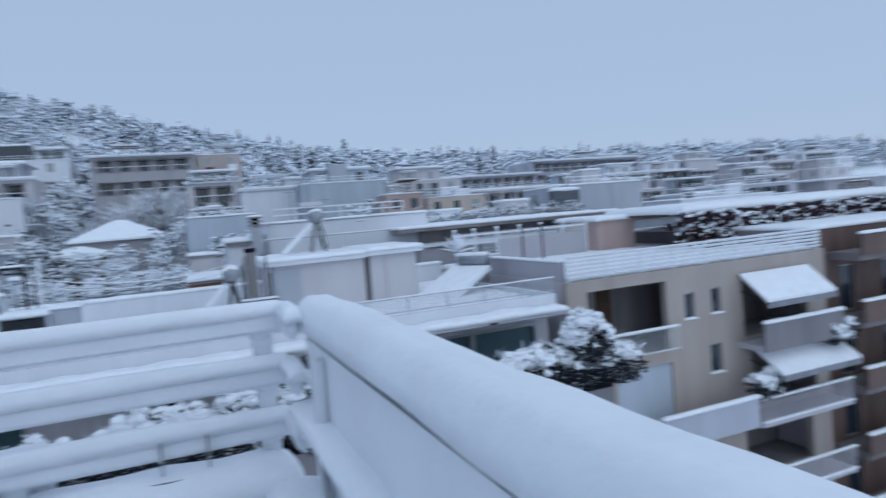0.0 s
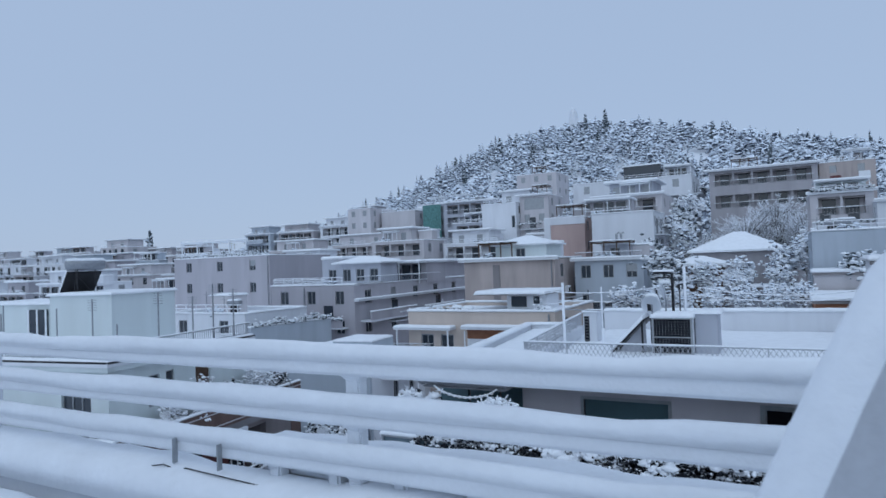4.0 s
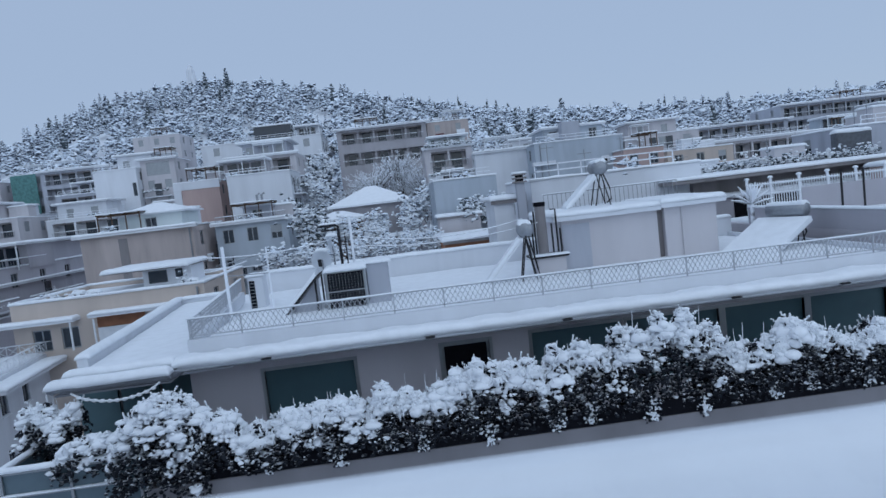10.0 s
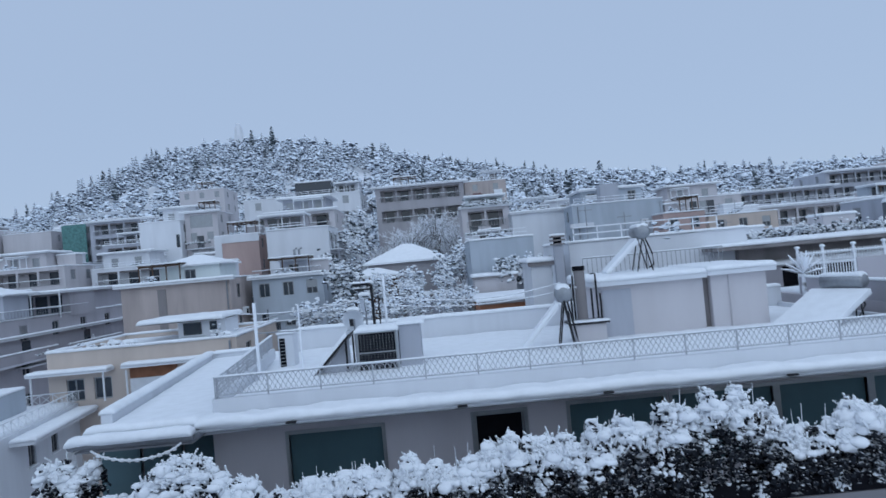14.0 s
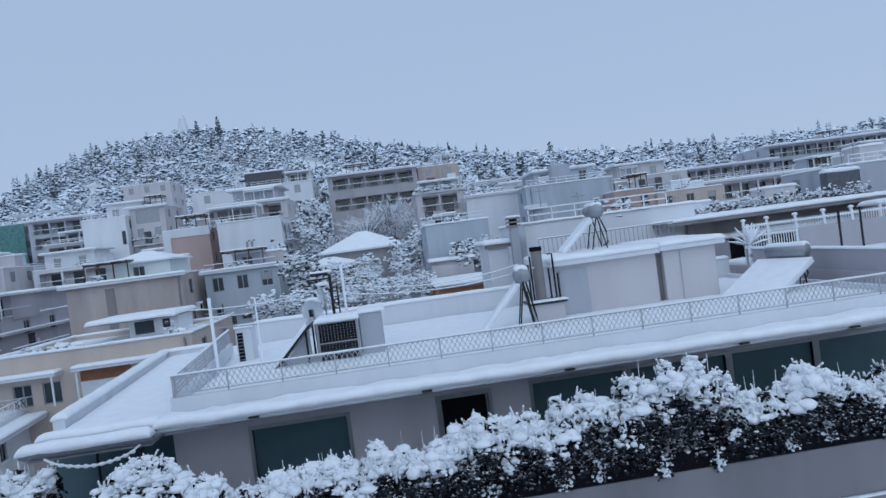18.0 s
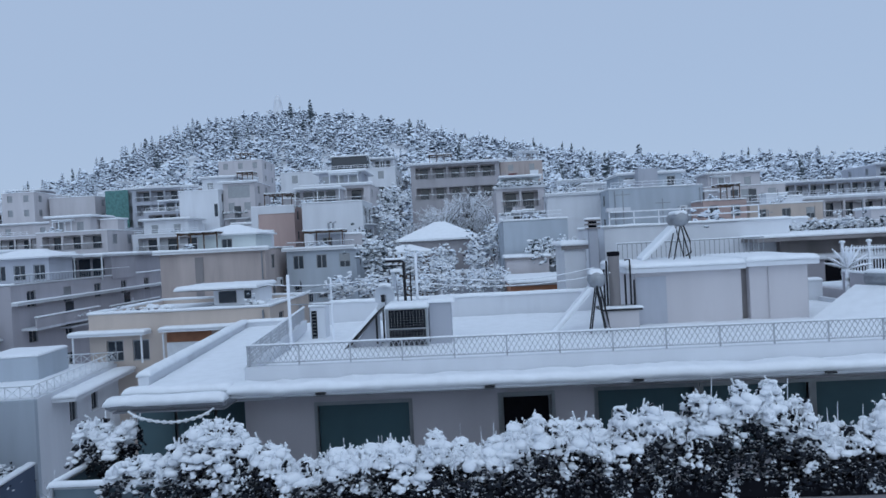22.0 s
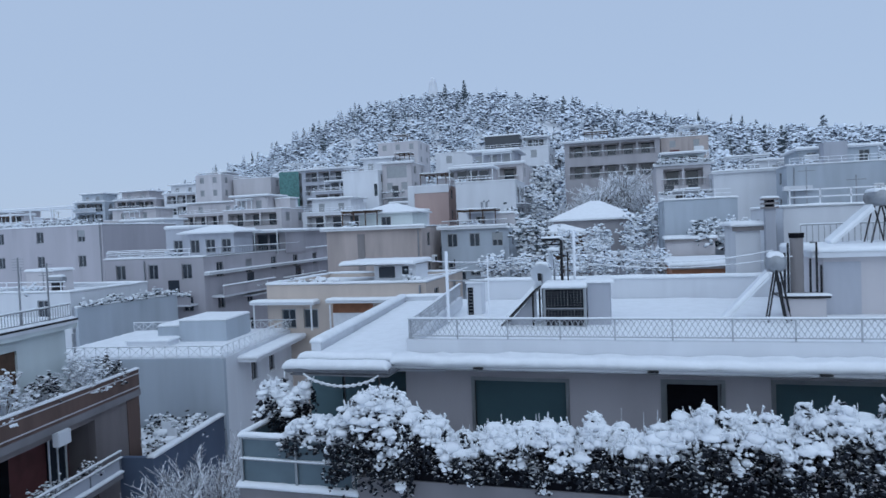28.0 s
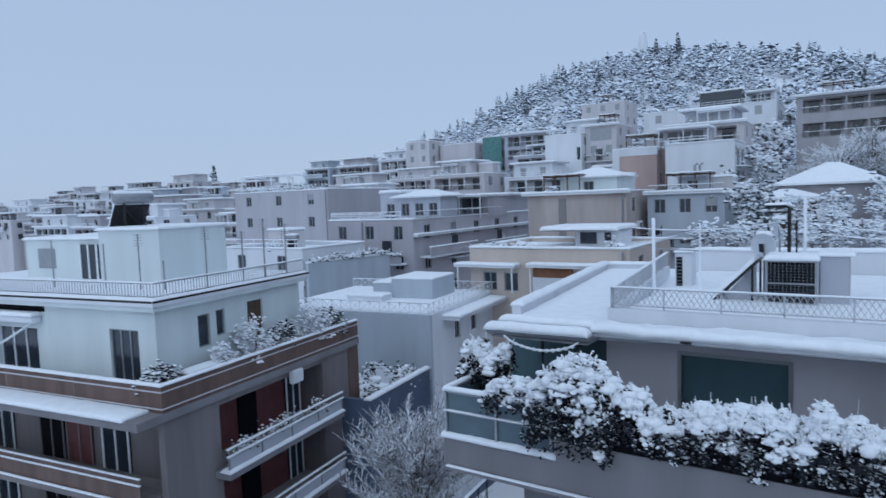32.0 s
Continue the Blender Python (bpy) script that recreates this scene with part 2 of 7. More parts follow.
def snow_slab(x0, x1, y0, y1, z, h=0.12, step=0.3, rough=0.25, over=0.03):
    """Lying snow: a rounded, slightly wavy sheet with soft edges. Vertices and faces."""
    x0, x1, y0, y1 = x0 - over, x1 + over, y0 - over, y1 + over

    def cuts(a, b):
        n = max(2, min(90, int((b - a) / step)))
        e = min(h * 0.8, (b - a) * 0.3)
        c = [a, a + e * 0.12, a + e * 0.45, a + e]
        c += [a + e + (b - a - 2 * e) * i / n for i in range(1, n)]
        return np.array(c + [b - e, b - e * 0.45, b - e * 0.12, b])

    xs, ys = cuts(x0, x1), cuts(y0, y1)
    ex = min(h * 0.8, (x1 - x0) * 0.3)
    ey = min(h * 0.8, (y1 - y0) * 0.3)
    vs, fs = [], []
    nx, ny = len(xs), len(ys)
    for y in ys:
        for x in xs:
            a = min(1.0, min(x - x0, x1 - x) / ex)
            b = min(1.0, min(y - y0, y1 - y) / ey)
            k = math.sqrt(max(0, 1 - (1 - a) ** 2)) * math.sqrt(max(0, 1 - (1 - b) ** 2))
            wob = noise.noise((x * 1.3, y * 1.3, z)) * 0.6 + noise.noise((x * 5, y * 5, z)) * 0.4
            sag = rough * h * noise.noise((x * 2.1, y * 2.1, z + 9)) if k < 0.02 else 0
            vs.append((x, y, z + h * k * (1 + rough * wob) - abs(sag)))
    for j in range(ny - 1):
        for i in range(nx - 1):
            a = j * nx + i
            fs.append((a, a + 1, a + nx + 1, a + nx))
    rim = [i for i in range(nx)] + [j * nx + nx - 1 for j in range(1, ny)] + [(ny - 1) * nx + i for i in range(nx - 2, -1, -1)] + [j * nx for j in range(ny - 2, 0, -1)]
    fs.append(tuple(reversed(rim)))
    return vs, fs


def snow_on(parent, x0, x1, y0, y1, z, h=0.12, step=0.3, rough=0.25, over=0.03, name="snow_layer"):
    return part(name, snow_slab(x0, x1, y0, y1, z, h, step, rough, over), SNOW, parent, "fresh white snow", smooth=True)


def wall_cells(u0, u1, z0, z1, holes):
    """The pieces of a wall round its openings, as (ua, ub, za, zb)."""
    us = sorted({u0, u1, *(min(max(h[i], u0), u1) for h in holes for i in (0, 1))})
    zs = sorted({z0, z1, *(min(max(h[i], z0), z1) for h in holes for i in (2, 3))})
    out = []
    for a, b in zip(us, us[1:]):
        for c, d in zip(zs, zs[1:]):
            m, q = (a + b) / 2, (c + d) / 2
            if not any(h[0] < m < h[1] and h[2] < q < h[3] for h in holes):
                out.append((a, b, c, d))
    return out


def wall_mesh(axis, at, thick, u0, u1, z0, z1, holes=()):
    """A wall with real openings. axis 'y': faces -y at y=at; 'x': faces +x at x=at; 'w': faces -x at x=at."""
    bm = bmesh.new()
    for a, b, c, d in wall_cells(u0, u1, z0, z1, holes):
        if axis == "y":
            box(bm, a, b, at, at + thick, c, d)
        elif axis == "x":
            box(bm, at - thick, at, a, b, c, d)
        else:
            box(bm, at, at + thick, a, b, c, d)
    bmesh.ops.remove_doubles(bm, verts=bm.verts, dist=0.001)
    # drop the faces shared by two neighbouring pieces
    seen = {}
    for f in bm.faces:
        seen.setdefault(frozenset(v.index for v in f.verts), []).append(f)
    bm.verts.index_update()
    seen = {}
    for f in bm.faces:
        seen.setdefault(frozenset(v.index for v in f.verts), []).append(f)
    twins = [f for g in seen.values() if len(g) > 1 for f in g]
    bmesh.ops.delete(bm, geom=twins, context="FACES_ONLY")
    return bm


def place(axis, at, u0, u1, d0, d1, z0, z1):
    """Box extents on a wall face: u along the wall, d inwards from the face (negative: proud)."""
    if axis == "y":
        return (u0, u1, at + d0, at + d1, z0, z1)
    if axis == "x":
        return (at - d1, at - d0, u0, u1, z0, z1)
    return (at + d0, at + d1, u0, u1, z0, z1)


def ring(axis, at, u0, u1, z0, z1, fw, d0, d1, mullions=0):
    """A window frame in one piece, set between two depths behind the wall face."""
    face = {"y": at + d0, "x": at - d0, "w": at + d0}[axis]
    n = mullions + 1
    step = (u1 - u0 - fw) / n
    return wall_mesh(axis, face, d1 - d0, u0, u1, z0, z1, [(u0 + fw + step * k, u0 + step * (k + 1), z0 + fw, z1 - fw) for k in range(n)])


def window(parent, axis, at, u0, u1, z0, z1, glass=None, fw=0.06, bars=1, sill=True, frame_mat=None, deep=0.12):
    w = part("window", ring(axis, at, u0, u1, z0, z1, fw, deep - 0.04, deep + 0.04, bars - 1), frame_mat or FRAME, parent)
    part("pane", boxes(place(axis, at, u0 + fw * 0.5, u1 - fw * 0.5, deep, deep + 0.02, z0 + fw * 0.5, z1 - fw * 0.5)), glass or GLASS, w)
    if sill:
        part("sill", snow_slab(*place(axis, at, u0 - 0.05, u1 + 0.05, -0.07, 0.1, z0 - 0.02, z0)[:4], z0 - 0.02, 0.07, 0.4), SNOW, w, "snow-covered sill", smooth=True)
    return w


def railing(parent, axis, at, u0, u1, z, h, bars=14, material=None, snow=0.05, post=1.2, thick=0.02, name="railing"):
    """An upright-bar balcony railing with snow on its handrail."""
    bm = bmesh.new()
    box(bm, *place(axis, at, u0, u1, -thick, thick, z + h - 0.04, z + h))
    box(bm, *place(axis, at, u0, u1, -thick, thick, z + 0.06, z + 0.09))
    n = max(2, bars)
    for i in range(n + 1):
        u = u0 + (u1 - u0) * i / n
        box(bm, *place(axis, at, u - thick * 0.5, u + thick * 0.5, -thick * 0.5, thick * 0.5, z, z + h - 0.04))
    r = part(name, bm, material or WHITE, parent)
    if snow:
        part("rail_snow", snow_slab(*place(axis, at, u0, u1, -thick * 1.6, thick * 1.6, 0, 0)[:4], z + h, snow, 0.3, 0.4), SNOW, r, "snow on the handrail", smooth=True)
    return r


# ---- ground: one sheet, with the wooded hill ----
def ease(a, b, v):
    t = min(1, max(0, (v - a) / (b - a)))
    return t * t * (3 - 2 * t)


def ground_z(x, y):
    rise = 36 * ease(25, 250, y) * (1 - 0.55 * ease(-100, -240, x)) * (1 - 0.6 * ease(260, 700, y))
    sx = 74 if x < -80 else 110
    hill = 38.6 * math.exp(-((x + 80) / sx) ** 2 - ((y - 300) / 95) ** 2)
    return rise + hill


gx = sorted({round(v, 2) for v in np.concatenate([np.arange(-320, 330, 9.0), -320 - np.geomspace(10, 2200, 16), 330 + np.geomspace(10, 2200, 16)])})
gy = sorted({round(v, 2) for v in np.concatenate([[-400, -150, -60, -20], np.arange(0, 460, 9.0), 460 + np.geomspace(10, 2200, 16)])})
gv = [(x, y, ground_z(x, y) + (0.8 * noise.noise((x * 0.05, y * 0.05, 0)) if y > 45 else 0)) for y in gy for x in gx]
gf = [(j * len(gx) + i, j * len(gx) + i + 1, (j + 1) * len(gx) + i + 1, (j + 1) * len(gx) + i) for j in range(len(gy) - 1) for i in range(len(gx) - 1)]
tagged(part("ground", (gv, gf), FOREST_FLOOR, None, smooth=True), "snow-covered ground rising to a wooded hill", "ground", kind="structure")


# ---- clumps: many small uneven lumps in one mesh ----
ICO_V = np.array([(0, -0.526, 0.851), (0, 0.526, 0.851), (0, 0.526, -0.851), (0, -0.526, -0.851), (0.851, 0, 0.526), (-0.851, 0, 0.526),
                  (-0.851, 0, -0.526), (0.851, 0, -0.526), (0.526, 0.851, 0), (-0.526, 0.851, 0), (-0.526, -0.851, 0), (0.526, -0.851, 0)])
ICO_F = np.array([(0, 4, 1), (0, 1, 5), (1, 4, 8), (1, 8, 9), (1, 9, 5), (4, 7, 8), (8, 7, 2), (8, 2, 9), (9, 2, 6), (9, 6, 5),
                  (5, 6, 10), (5, 10, 0), (10, 3, 11), (11, 3, 7), (11, 7, 4), (11, 4, 0), (11, 0, 10), (10, 6, 3), (2, 7, 3), (2, 3, 6)])


def finer(v, f):
    """Split every triangle in four and push the new corners out to the ball."""
    v, made, out = [tuple(p) for p in v], {}, []

    def mid(a, b):
        k = (min(a, b), max(a, b))
        if k not in made:
            m = (np.array(v[a]) + np.array(v[b])) / 2
            v.append(tuple(m / np.linalg.norm(m)))
            made[k] = len(v) - 1
        return made[k]

    for a, b, c in f:
        d, e, g = mid(a, b), mid(b, c), mid(c, a)
        out += [(a, d, g), (d, b, e), (g, e, c), (d, e, g)]
    return np.array(v), np.array(out)


ROUND_V, ROUND_F = finer(ICO_V, ICO_F)


def ico(rx, ry, rz, x, y, z, seed=0):
    """One soft uneven lump, as vertices and faces."""
    v, f = finer(ROUND_V, ROUND_F)
    out = []
    for p in v:
        k = 1 + 0.3 * noise.noise((p[0] * 1.6 + seed, p[1] * 1.6, p[2] * 1.6)) + 0.12 * noise.noise((p[0] * 5, p[1] * 5 + seed, p[2] * 5))
        out.append((x + p[0] * rx * k, y + p[1] * ry * k, z + p[2] * rz * k))
    return out, [tuple(int(i) for i in t) for t in f]


def lumps(name, centres, sizes, material, parent, label="", seed=1, jitter=0.3, kind="", round_=False, smooth=False):
    """One mesh of uneven lumps; sizes are half-extents, one row of three each."""
    rng = np.random.default_rng(seed)
    base_v, base_f = (ROUND_V, ROUND_F) if round_ else (ICO_V, ICO_F)
    m = len(base_v)
    c, s = np.asarray(centres, float), np.asarray(sizes, float)
    n = len(c)
    v = base_v[None] * (1 + jitter * rng.uniform(-1, 1, (n, m, 1)))
    a = rng.uniform(0, math.tau, n)
    ca, sa = np.cos(a)[:, None], np.sin(a)[:, None]
    v = np.stack([v[..., 0] * ca - v[..., 1] * sa, v[..., 0] * sa + v[..., 1] * ca, v[..., 2]], -1)
    v = v * (s * rng.uniform(0.65, 1.45, (n, 3)))[:, None] + c[:, None]
    f = base_f[None] + m * np.arange(n)[:, None, None]
    me = bpy.data.meshes.new(name)
    me.from_pydata(v.reshape(-1, 3).tolist(), [], f.reshape(-1, 3).tolist())
    me.materials.append(material)
    if smooth:
        me.polygons.foreach_set("use_smooth", [True] * len(me.polygons))
    ob = new(name, me)
    if parent is not None:
        ob.parent = parent
    if label:
        ob["label"] = label
    ob["kind"] = kind or "stuff"
    return ob


def pine_lumps(rng, x, y, z, h, w, n=30):
    """A pine: flat foliage pads in loose tiers under a rounded crown, gaps between them."""
    cs, ss = [], []
    lean = rng.uniform(-0.12, 0.12) * h
    for i in range(n):
        t = (i + rng.uniform(0, 1)) / n
        r = w * (0.25 + 0.75 * math.sin(math.pi * (0.2 + 0.74 * t))) * rng.uniform(0.2, 1.0)
        a = rng.uniform(0, math.tau)
        k = w * rng.uniform(0.09, 0.23)
        cs.append((x + lean * t + r * math.cos(a), y + r * math.sin(a), z + h * (0.24 + 0.74 * t) - 0.22 * r))
        ss.append((k, k, k * rng.uniform(0.55, 0.95)))
    return cs, ss


def fir_lumps(rng, x, y, z, h, w, n=30):
    """A pointed conifer: drooping sprays in rings that narrow upwards."""
    cs, ss = [], []
    for i in range(n):
        t = (i / (n - 1)) ** 0.8
        r = w * (1.02 - t) * rng.uniform(0.45, 1.0)
        a = i * 2.4 + rng.uniform(-0.4, 0.4)
        k = w * (0.13 + 0.24 * (1 - t))
        cs.append((x + r * math.cos(a), y + r * math.sin(a), z + h * (0.08 + 0.9 * t) - 0.3 * r))
        ss.append((k, k, k * 0.55))
    cs.append((x, y, z + h * 0.98))
    ss.append((w * 0.07, w * 0.07, h * 0.06))
    return cs, ss


def cypress_lumps(rng, x, y, z, h, w, n=14):
    cs, ss = [], []
    for i in range(n):
        t = i / (n - 1)
        r = w * (0.25 + 0.75 * math.sin(math.pi * min(1, 0.22 + 0.76 * t)))
        cs.append((x + rng.uniform(-0.25, 0.25) * w, y + rng.uniform(-0.25, 0.25) * w, z + h * (0.06 + 0.9 * t)))
        ss.append((r, r, h / n * 1.3))
    return cs, ss


frng = random.Random(7)
cs, ss, cc, sc = [], [], [], []
count = 0
while count < 2750:
    x, y = frng.uniform(-200, 330), frng.uniform(118, 308)
    if x < -100 and y < 156 + (-100 - x) * 0.1:
        continue
    if y < 140 + 25 * noise.noise((x * 0.03, 3, 1)) and frng.random() < 0.8:
        continue
    if x > 40 and y < 165:
        continue
    if x > 120 and y > 260:
        continue
    count += 1
    z = ground_z(x, y)
    k = frng.random()
    if k < 0.055:
        a, b = cypress_lumps(frng, x, y, z, frng.uniform(6.5, 11), frng.uniform(0.6, 1.0))
        cc += a
        sc += b
    elif k < (0.5 if x < -95 else 0.24):
        h = frng.uniform(6, 11.5)
        a, b = fir_lumps(frng, x, y, z, h, h * frng.uniform(0.2, 0.3), 26)
        cs += a
        ss += b
    else:
        h = frng.uniform(5.5, 9.5)
        a, b = pine_lumps(frng, x, y, z, h, h * frng.uniform(0.34, 0.5))
        cs += a
        ss += b
tagged(lumps("hill_pines", cs, ss, PINE, None, seed=3, jitter=0.5), "snow-laden pine woods covering the hill", "woods", kind="stuff")
tagged(lumps("hill_cypresses", cc, sc, CYPR, None, seed=4, jitter=0.35, smooth=True), "dark slender snow-dusted cypresses among the pines", "woods", kind="stuff")

# the small stone monument on the summit
mz = ground_z(-86, 300)
mon = thing("monument", "pale stone monument standing on the hill top", "monument", (-86, 300, mz))
part("base", tube(bmesh.new(), [(0, 0, -1), (0, 0, 11), (0, 0, 14)], [2.6, 2.4, 2.1], 10), PLASTER, mon)
part("shaft", tube(bmesh.new(), [(0, 0, 14), (0, 0, 16.8), (0, 0, 18.6)], [2.0, 1.7, 0.9], 10), PLASTER, mon)
part("snow_cap", snow_slab(-0.8, 0.8, -0.8, 0.8, 18.6, 0.5, 0.5), SNOW, mon, smooth=True)

for x, y, h, w in ((-199, 150, 13, 1.5), (-60, 255, 14, 1.2), (-20, 250, 11, 1.2), (-118, 235, 11, 1.1), (64, 235, 12, 1.5), (-70, 262, 12, 1.1), (30, 170, 11, 1.1), (41, 185, 12, 1.2)):
    z = ground_z(x, y)
    t = thing("cypress", "tall dark cypress dusted with snow", "tree", (x, y, z), group="tall cypresses")
    a, b = cypress_lumps(frng, 0, 0, 0, h if x > -150 else 36 - z, w, 34)
    lumps("crown", a, b, CYPR, t, seed=11, jitter=0.4)
    part("trunk", tube(bmesh.new(), [(0, 0, -0.5), (0, 0, h * 0.3)], 0.2, 6), BARK, t)

for x, y, h, w in ((-146, 168, 11, 2.6), (-128, 190, 10, 2.2), (-112, 215, 11, 2.3), (-101, 238, 12, 2.4), (-60, 172, 10, 2.4), (-14, 168, 9, 2.3), (22, 172, 9, 2.2)):
    z = ground_z(x, y)
    t = thing("fir_tree", "pointed conifer with snow on every branch", "tree", (x, y, z), group="pointed conifers")
    a, b = fir_lumps(frng, 0, 0, 0.5, h, w, 70)
    lumps("crown", a, [(p * 0.7, q * 0.7, r * 0.6) for p, q, r in b], PINE, t, seed=int(h * 3), jitter=0.45)
    part("trunk", tube(bmesh.new(), [(0, 0, -0.5), (0, 0, h * 0.9)], [0.25, 0.06], 6), BARK, t)


# ---- city houses on the slope ----
def far_window(parent, axis, at, u0, u1, z0, z1, i=0):
    """A distant window: frame with a mullion, glass, and now and then a half-lowered shutter."""
    fw = 0.08
    bm = ring(axis, at, u0, u1, z0, z1, fw, 0.08, 0.16, 1)
    far = (at if axis == "y" else u0) > 92
    if far:
        # too far off to tell pane and frame apart as pieces
        n = len(bm.faces)
        box(bm, *place(axis, at, u0 + 0.04, u1 - 0.04, 0.12, 0.14, z0 + 0.04, z1 - 0.04))
        bm.faces.ensure_lookup_table()
        for f in bm.faces[n:]:
            f.material_index = 1
    w = part("window", bm, FRAME, parent)
    if far:
        w.data.materials.append(GLASS)
    else:
        part("pane", boxes(place(axis, at, u0 + 0.04, u1 - 0.04, 0.12, 0.14, z0 + 0.04, z1 - 0.04)), GLASS, w)
    if i % 4 == 1:
        part("shutter", boxes(place(axis, at, u0 + fw, u1 - fw, 0.06, 0.075, z0 + (z1 - z0) * 0.45, z1 - fw)), FRAME, w)
    return w


def city_house(name, label, x0, x1, y0, y1, z1, wall, floors=2, cols=3, side_cols=2, fh=3.0, parapet=0.5, win=(1.1, 1.4), balcony=(), blank=False,
               slab=0.0, snow_h=0.25, sill=False, side_blank=False, glass=None, doors=(), loggia=(), holes=(), band=False):
    zb = min(ground_z(x0, y0), ground_z(x1, y0), ground_z((x0 + x1) / 2, y0)) - 1.5
    zb = min(zb, z1 - 3 * floors - 1)
    h = thing(name, label, "house", (0, 0, 0))
    side = "x" if (x0 + x1) / 2 < 0 else "w"
    sx = x1 if side == "x" else x0
    front, sides = [], []
    ww, wh = win
    for f in range(floors):
        zt = z1 - 0.55 - f * fh
        if f in loggia:
            front.append((x0 + 0.9, x1 - 0.9, zt - 2.15, zt + 0.05))
        elif not blank:
            for c in range(cols):
                u = x0 + (x1 - x0) * (c + 0.5) / cols
                d = 0.75 if (f in balcony or (f, c) in doors) else 0
                front.append((u - ww / 2, u + ww / 2, zt - wh - d, zt))
        if not side_blank:
            for c in range(side_cols):
                u = y0 + (y1 - y0) * (c + 0.5) / side_cols
                sides.append((u - ww / 2, u + ww / 2, zt - wh, zt))
    front += list(holes)
    th = 0.25
    part("front_wall", wall_mesh("y", y0, th, x0, x1, zb, z1, front), wall, h)
    part("side_wall", wall_mesh(side, sx, th, y0 + th, y1, zb, z1, sides), wall, h)
    ox = x0 if side == "x" else x1 - th
    part("rear_wall", boxes((ox, ox + th, y0 + th, y1, zb, z1), (x0 + th, x1 - th, y1 - th, y1, zb, z1)), wall, h)
    part("roof", boxes((x0 + th, x1 - th, y0 + th, y1 - th, z1 - parapet - 0.25, z1 - parapet)), CONC, h)
    snow_on(h, x0 + th, x1 - th, y0 + th, y1 - th, z1 - parapet, snow_h, 1.5, 0.2, 0)
    p = 0.06
    part("parapet_coping", boxes((x0 - p, x1 + p, y0 - p, y0 + th, z1, z1 + 0.05), (x0 - p, x1 + p, y1 - th, y1 + p, z1, z1 + 0.05),
                                 (x0 - p, x0 + th, y0 + th, y1 - th, z1, z1 + 0.05), (x1 - th, x1 + p, y0 + th, y1 - th, z1, z1 + 0.05)), PLASTER, h)
    ring_v, ring_f = [], []
    for b in ((x0 - p, x1 + p, y0 - p, y0 + th), (x0 - p, x0 + th, y0 + th, y1), (x1 - th, x1 + p, y0 + th, y1), (x0, x1, y1 - th, y1 + p)):
        v, f = snow_slab(*b, z1 + 0.05, 0.12, 0.7, 0.7, 0.02)
        ring_f += [tuple(i + len(ring_v) for i in q) for q in f]
        ring_v += v
    part("coping_snow", (ring_v, ring_f), SNOW, h, "snow on the parapet", smooth=True)
    for i, (a, b, c, d) in enumerate(front):
        if b - a > 4:
            # a deep shaded loggia: back wall, glazed doors, floor, ceiling piers and a snowy rail
            back = part("loggia_wall", boxes((a - 0.3, b + 0.3, y0 + 1.7, y0 + 1.85, c - 0.2, d + 0.2), (a - 0.2, a, y0 + th, y0 + 1.7, c, d), (b, b + 0.2, y0 + th, y0 + 1.7, c, d)), wall, h)
            part("loggia_floor", boxes((a, b, y0 + th, y0 + 1.7, c - 0.2, c)), CONC, h)
            n = max(2, int((b - a) / 2.6))
            for q in range(n):
                u = a + (b - a) * (q + 0.5) / n
                part("loggia_door", boxes((u - 0.75, u + 0.75, y0 + 1.62, y0 + 1.695, c + 0.05, d - 0.15)), GLASS, back)
                if q:
                    u = a + (b - a) * q / n
                    part("pier", boxes((u - 0.14, u + 0.14, y0 + 0.02, y0 + 0.24, c, d)), wall, h)
            railing(h, "y", y0 - 0.1, a - 0.2, b + 0.2, c, 0.85, int((b - a) * 3), STEEL, 0.08, thick=0.03)
            continue
        far_window(h, "y", y0, a, b, c, d, i + int(x1 * 3))
    if band and floors > 1:
        zf = z1 - 0.25 - fh
        bxs = (sx + 0.004, sx + 0.16) if side == "x" else (sx - 0.16, sx - 0.004)
        part("floor_band", boxes((x0 - 0.02, x1 + 0.02, y0 - 0.16, y0 - 0.004, zf - 0.16, zf), (*bxs, y0 + 0.02, y1, zf - 0.16, zf)), PLASTER, h)
        va, fa = snow_slab(x0, x1, y0 - 0.2, y0 - 0.01, zf, 0.1, 1.0, 0.5)
        vb, fb_ = snow_slab(*bxs, y0 + 0.05, y1, zf, 0.1, 1.0, 0.5)
        part("band_snow", (va + vb, fa + [tuple(k + len(va) for k in q) for q in fb_]), SNOW, h, smooth=True)
    for i, (a, b, c, d) in enumerate(sides):
        far_window(h, side, sx, a, b, c, d, i)
    for f in balcony:
        zf = z1 - 0.55 - f * fh - wh - 0.75
        bal = part("balcony", boxes((x0 + 0.2, x1 - 0.2, y0 - 1.2, y0 - 0.004, zf - 0.18, zf)), PLASTER, h)
        railing(bal, "y", y0 - 1.15, x0 + 0.2, x1 - 0.2, zf, 0.95, int((x1 - x0) * 3), STEEL, 0.06, thick=0.025)
        part("balcony_snow", snow_slab(x0 + 0.2, x1 - 0.2, y0 - 1.2, y0 - 0.9, zf, 0.1, 0.8), SNOW, bal, smooth=True)
    if slab:
        part("eaves_slab", boxes((x0 - slab, x1 + slab, y0 - slab, y0 - p - 0.004, z1 - 0.12, z1 + 0.1)), PLASTER, h)
        snow_on(h, x0 - slab, x1 + slab, y0 - slab, y0 - p, z1 + 0.1, 0.2, 0.8, name="eaves_snow")
    return h


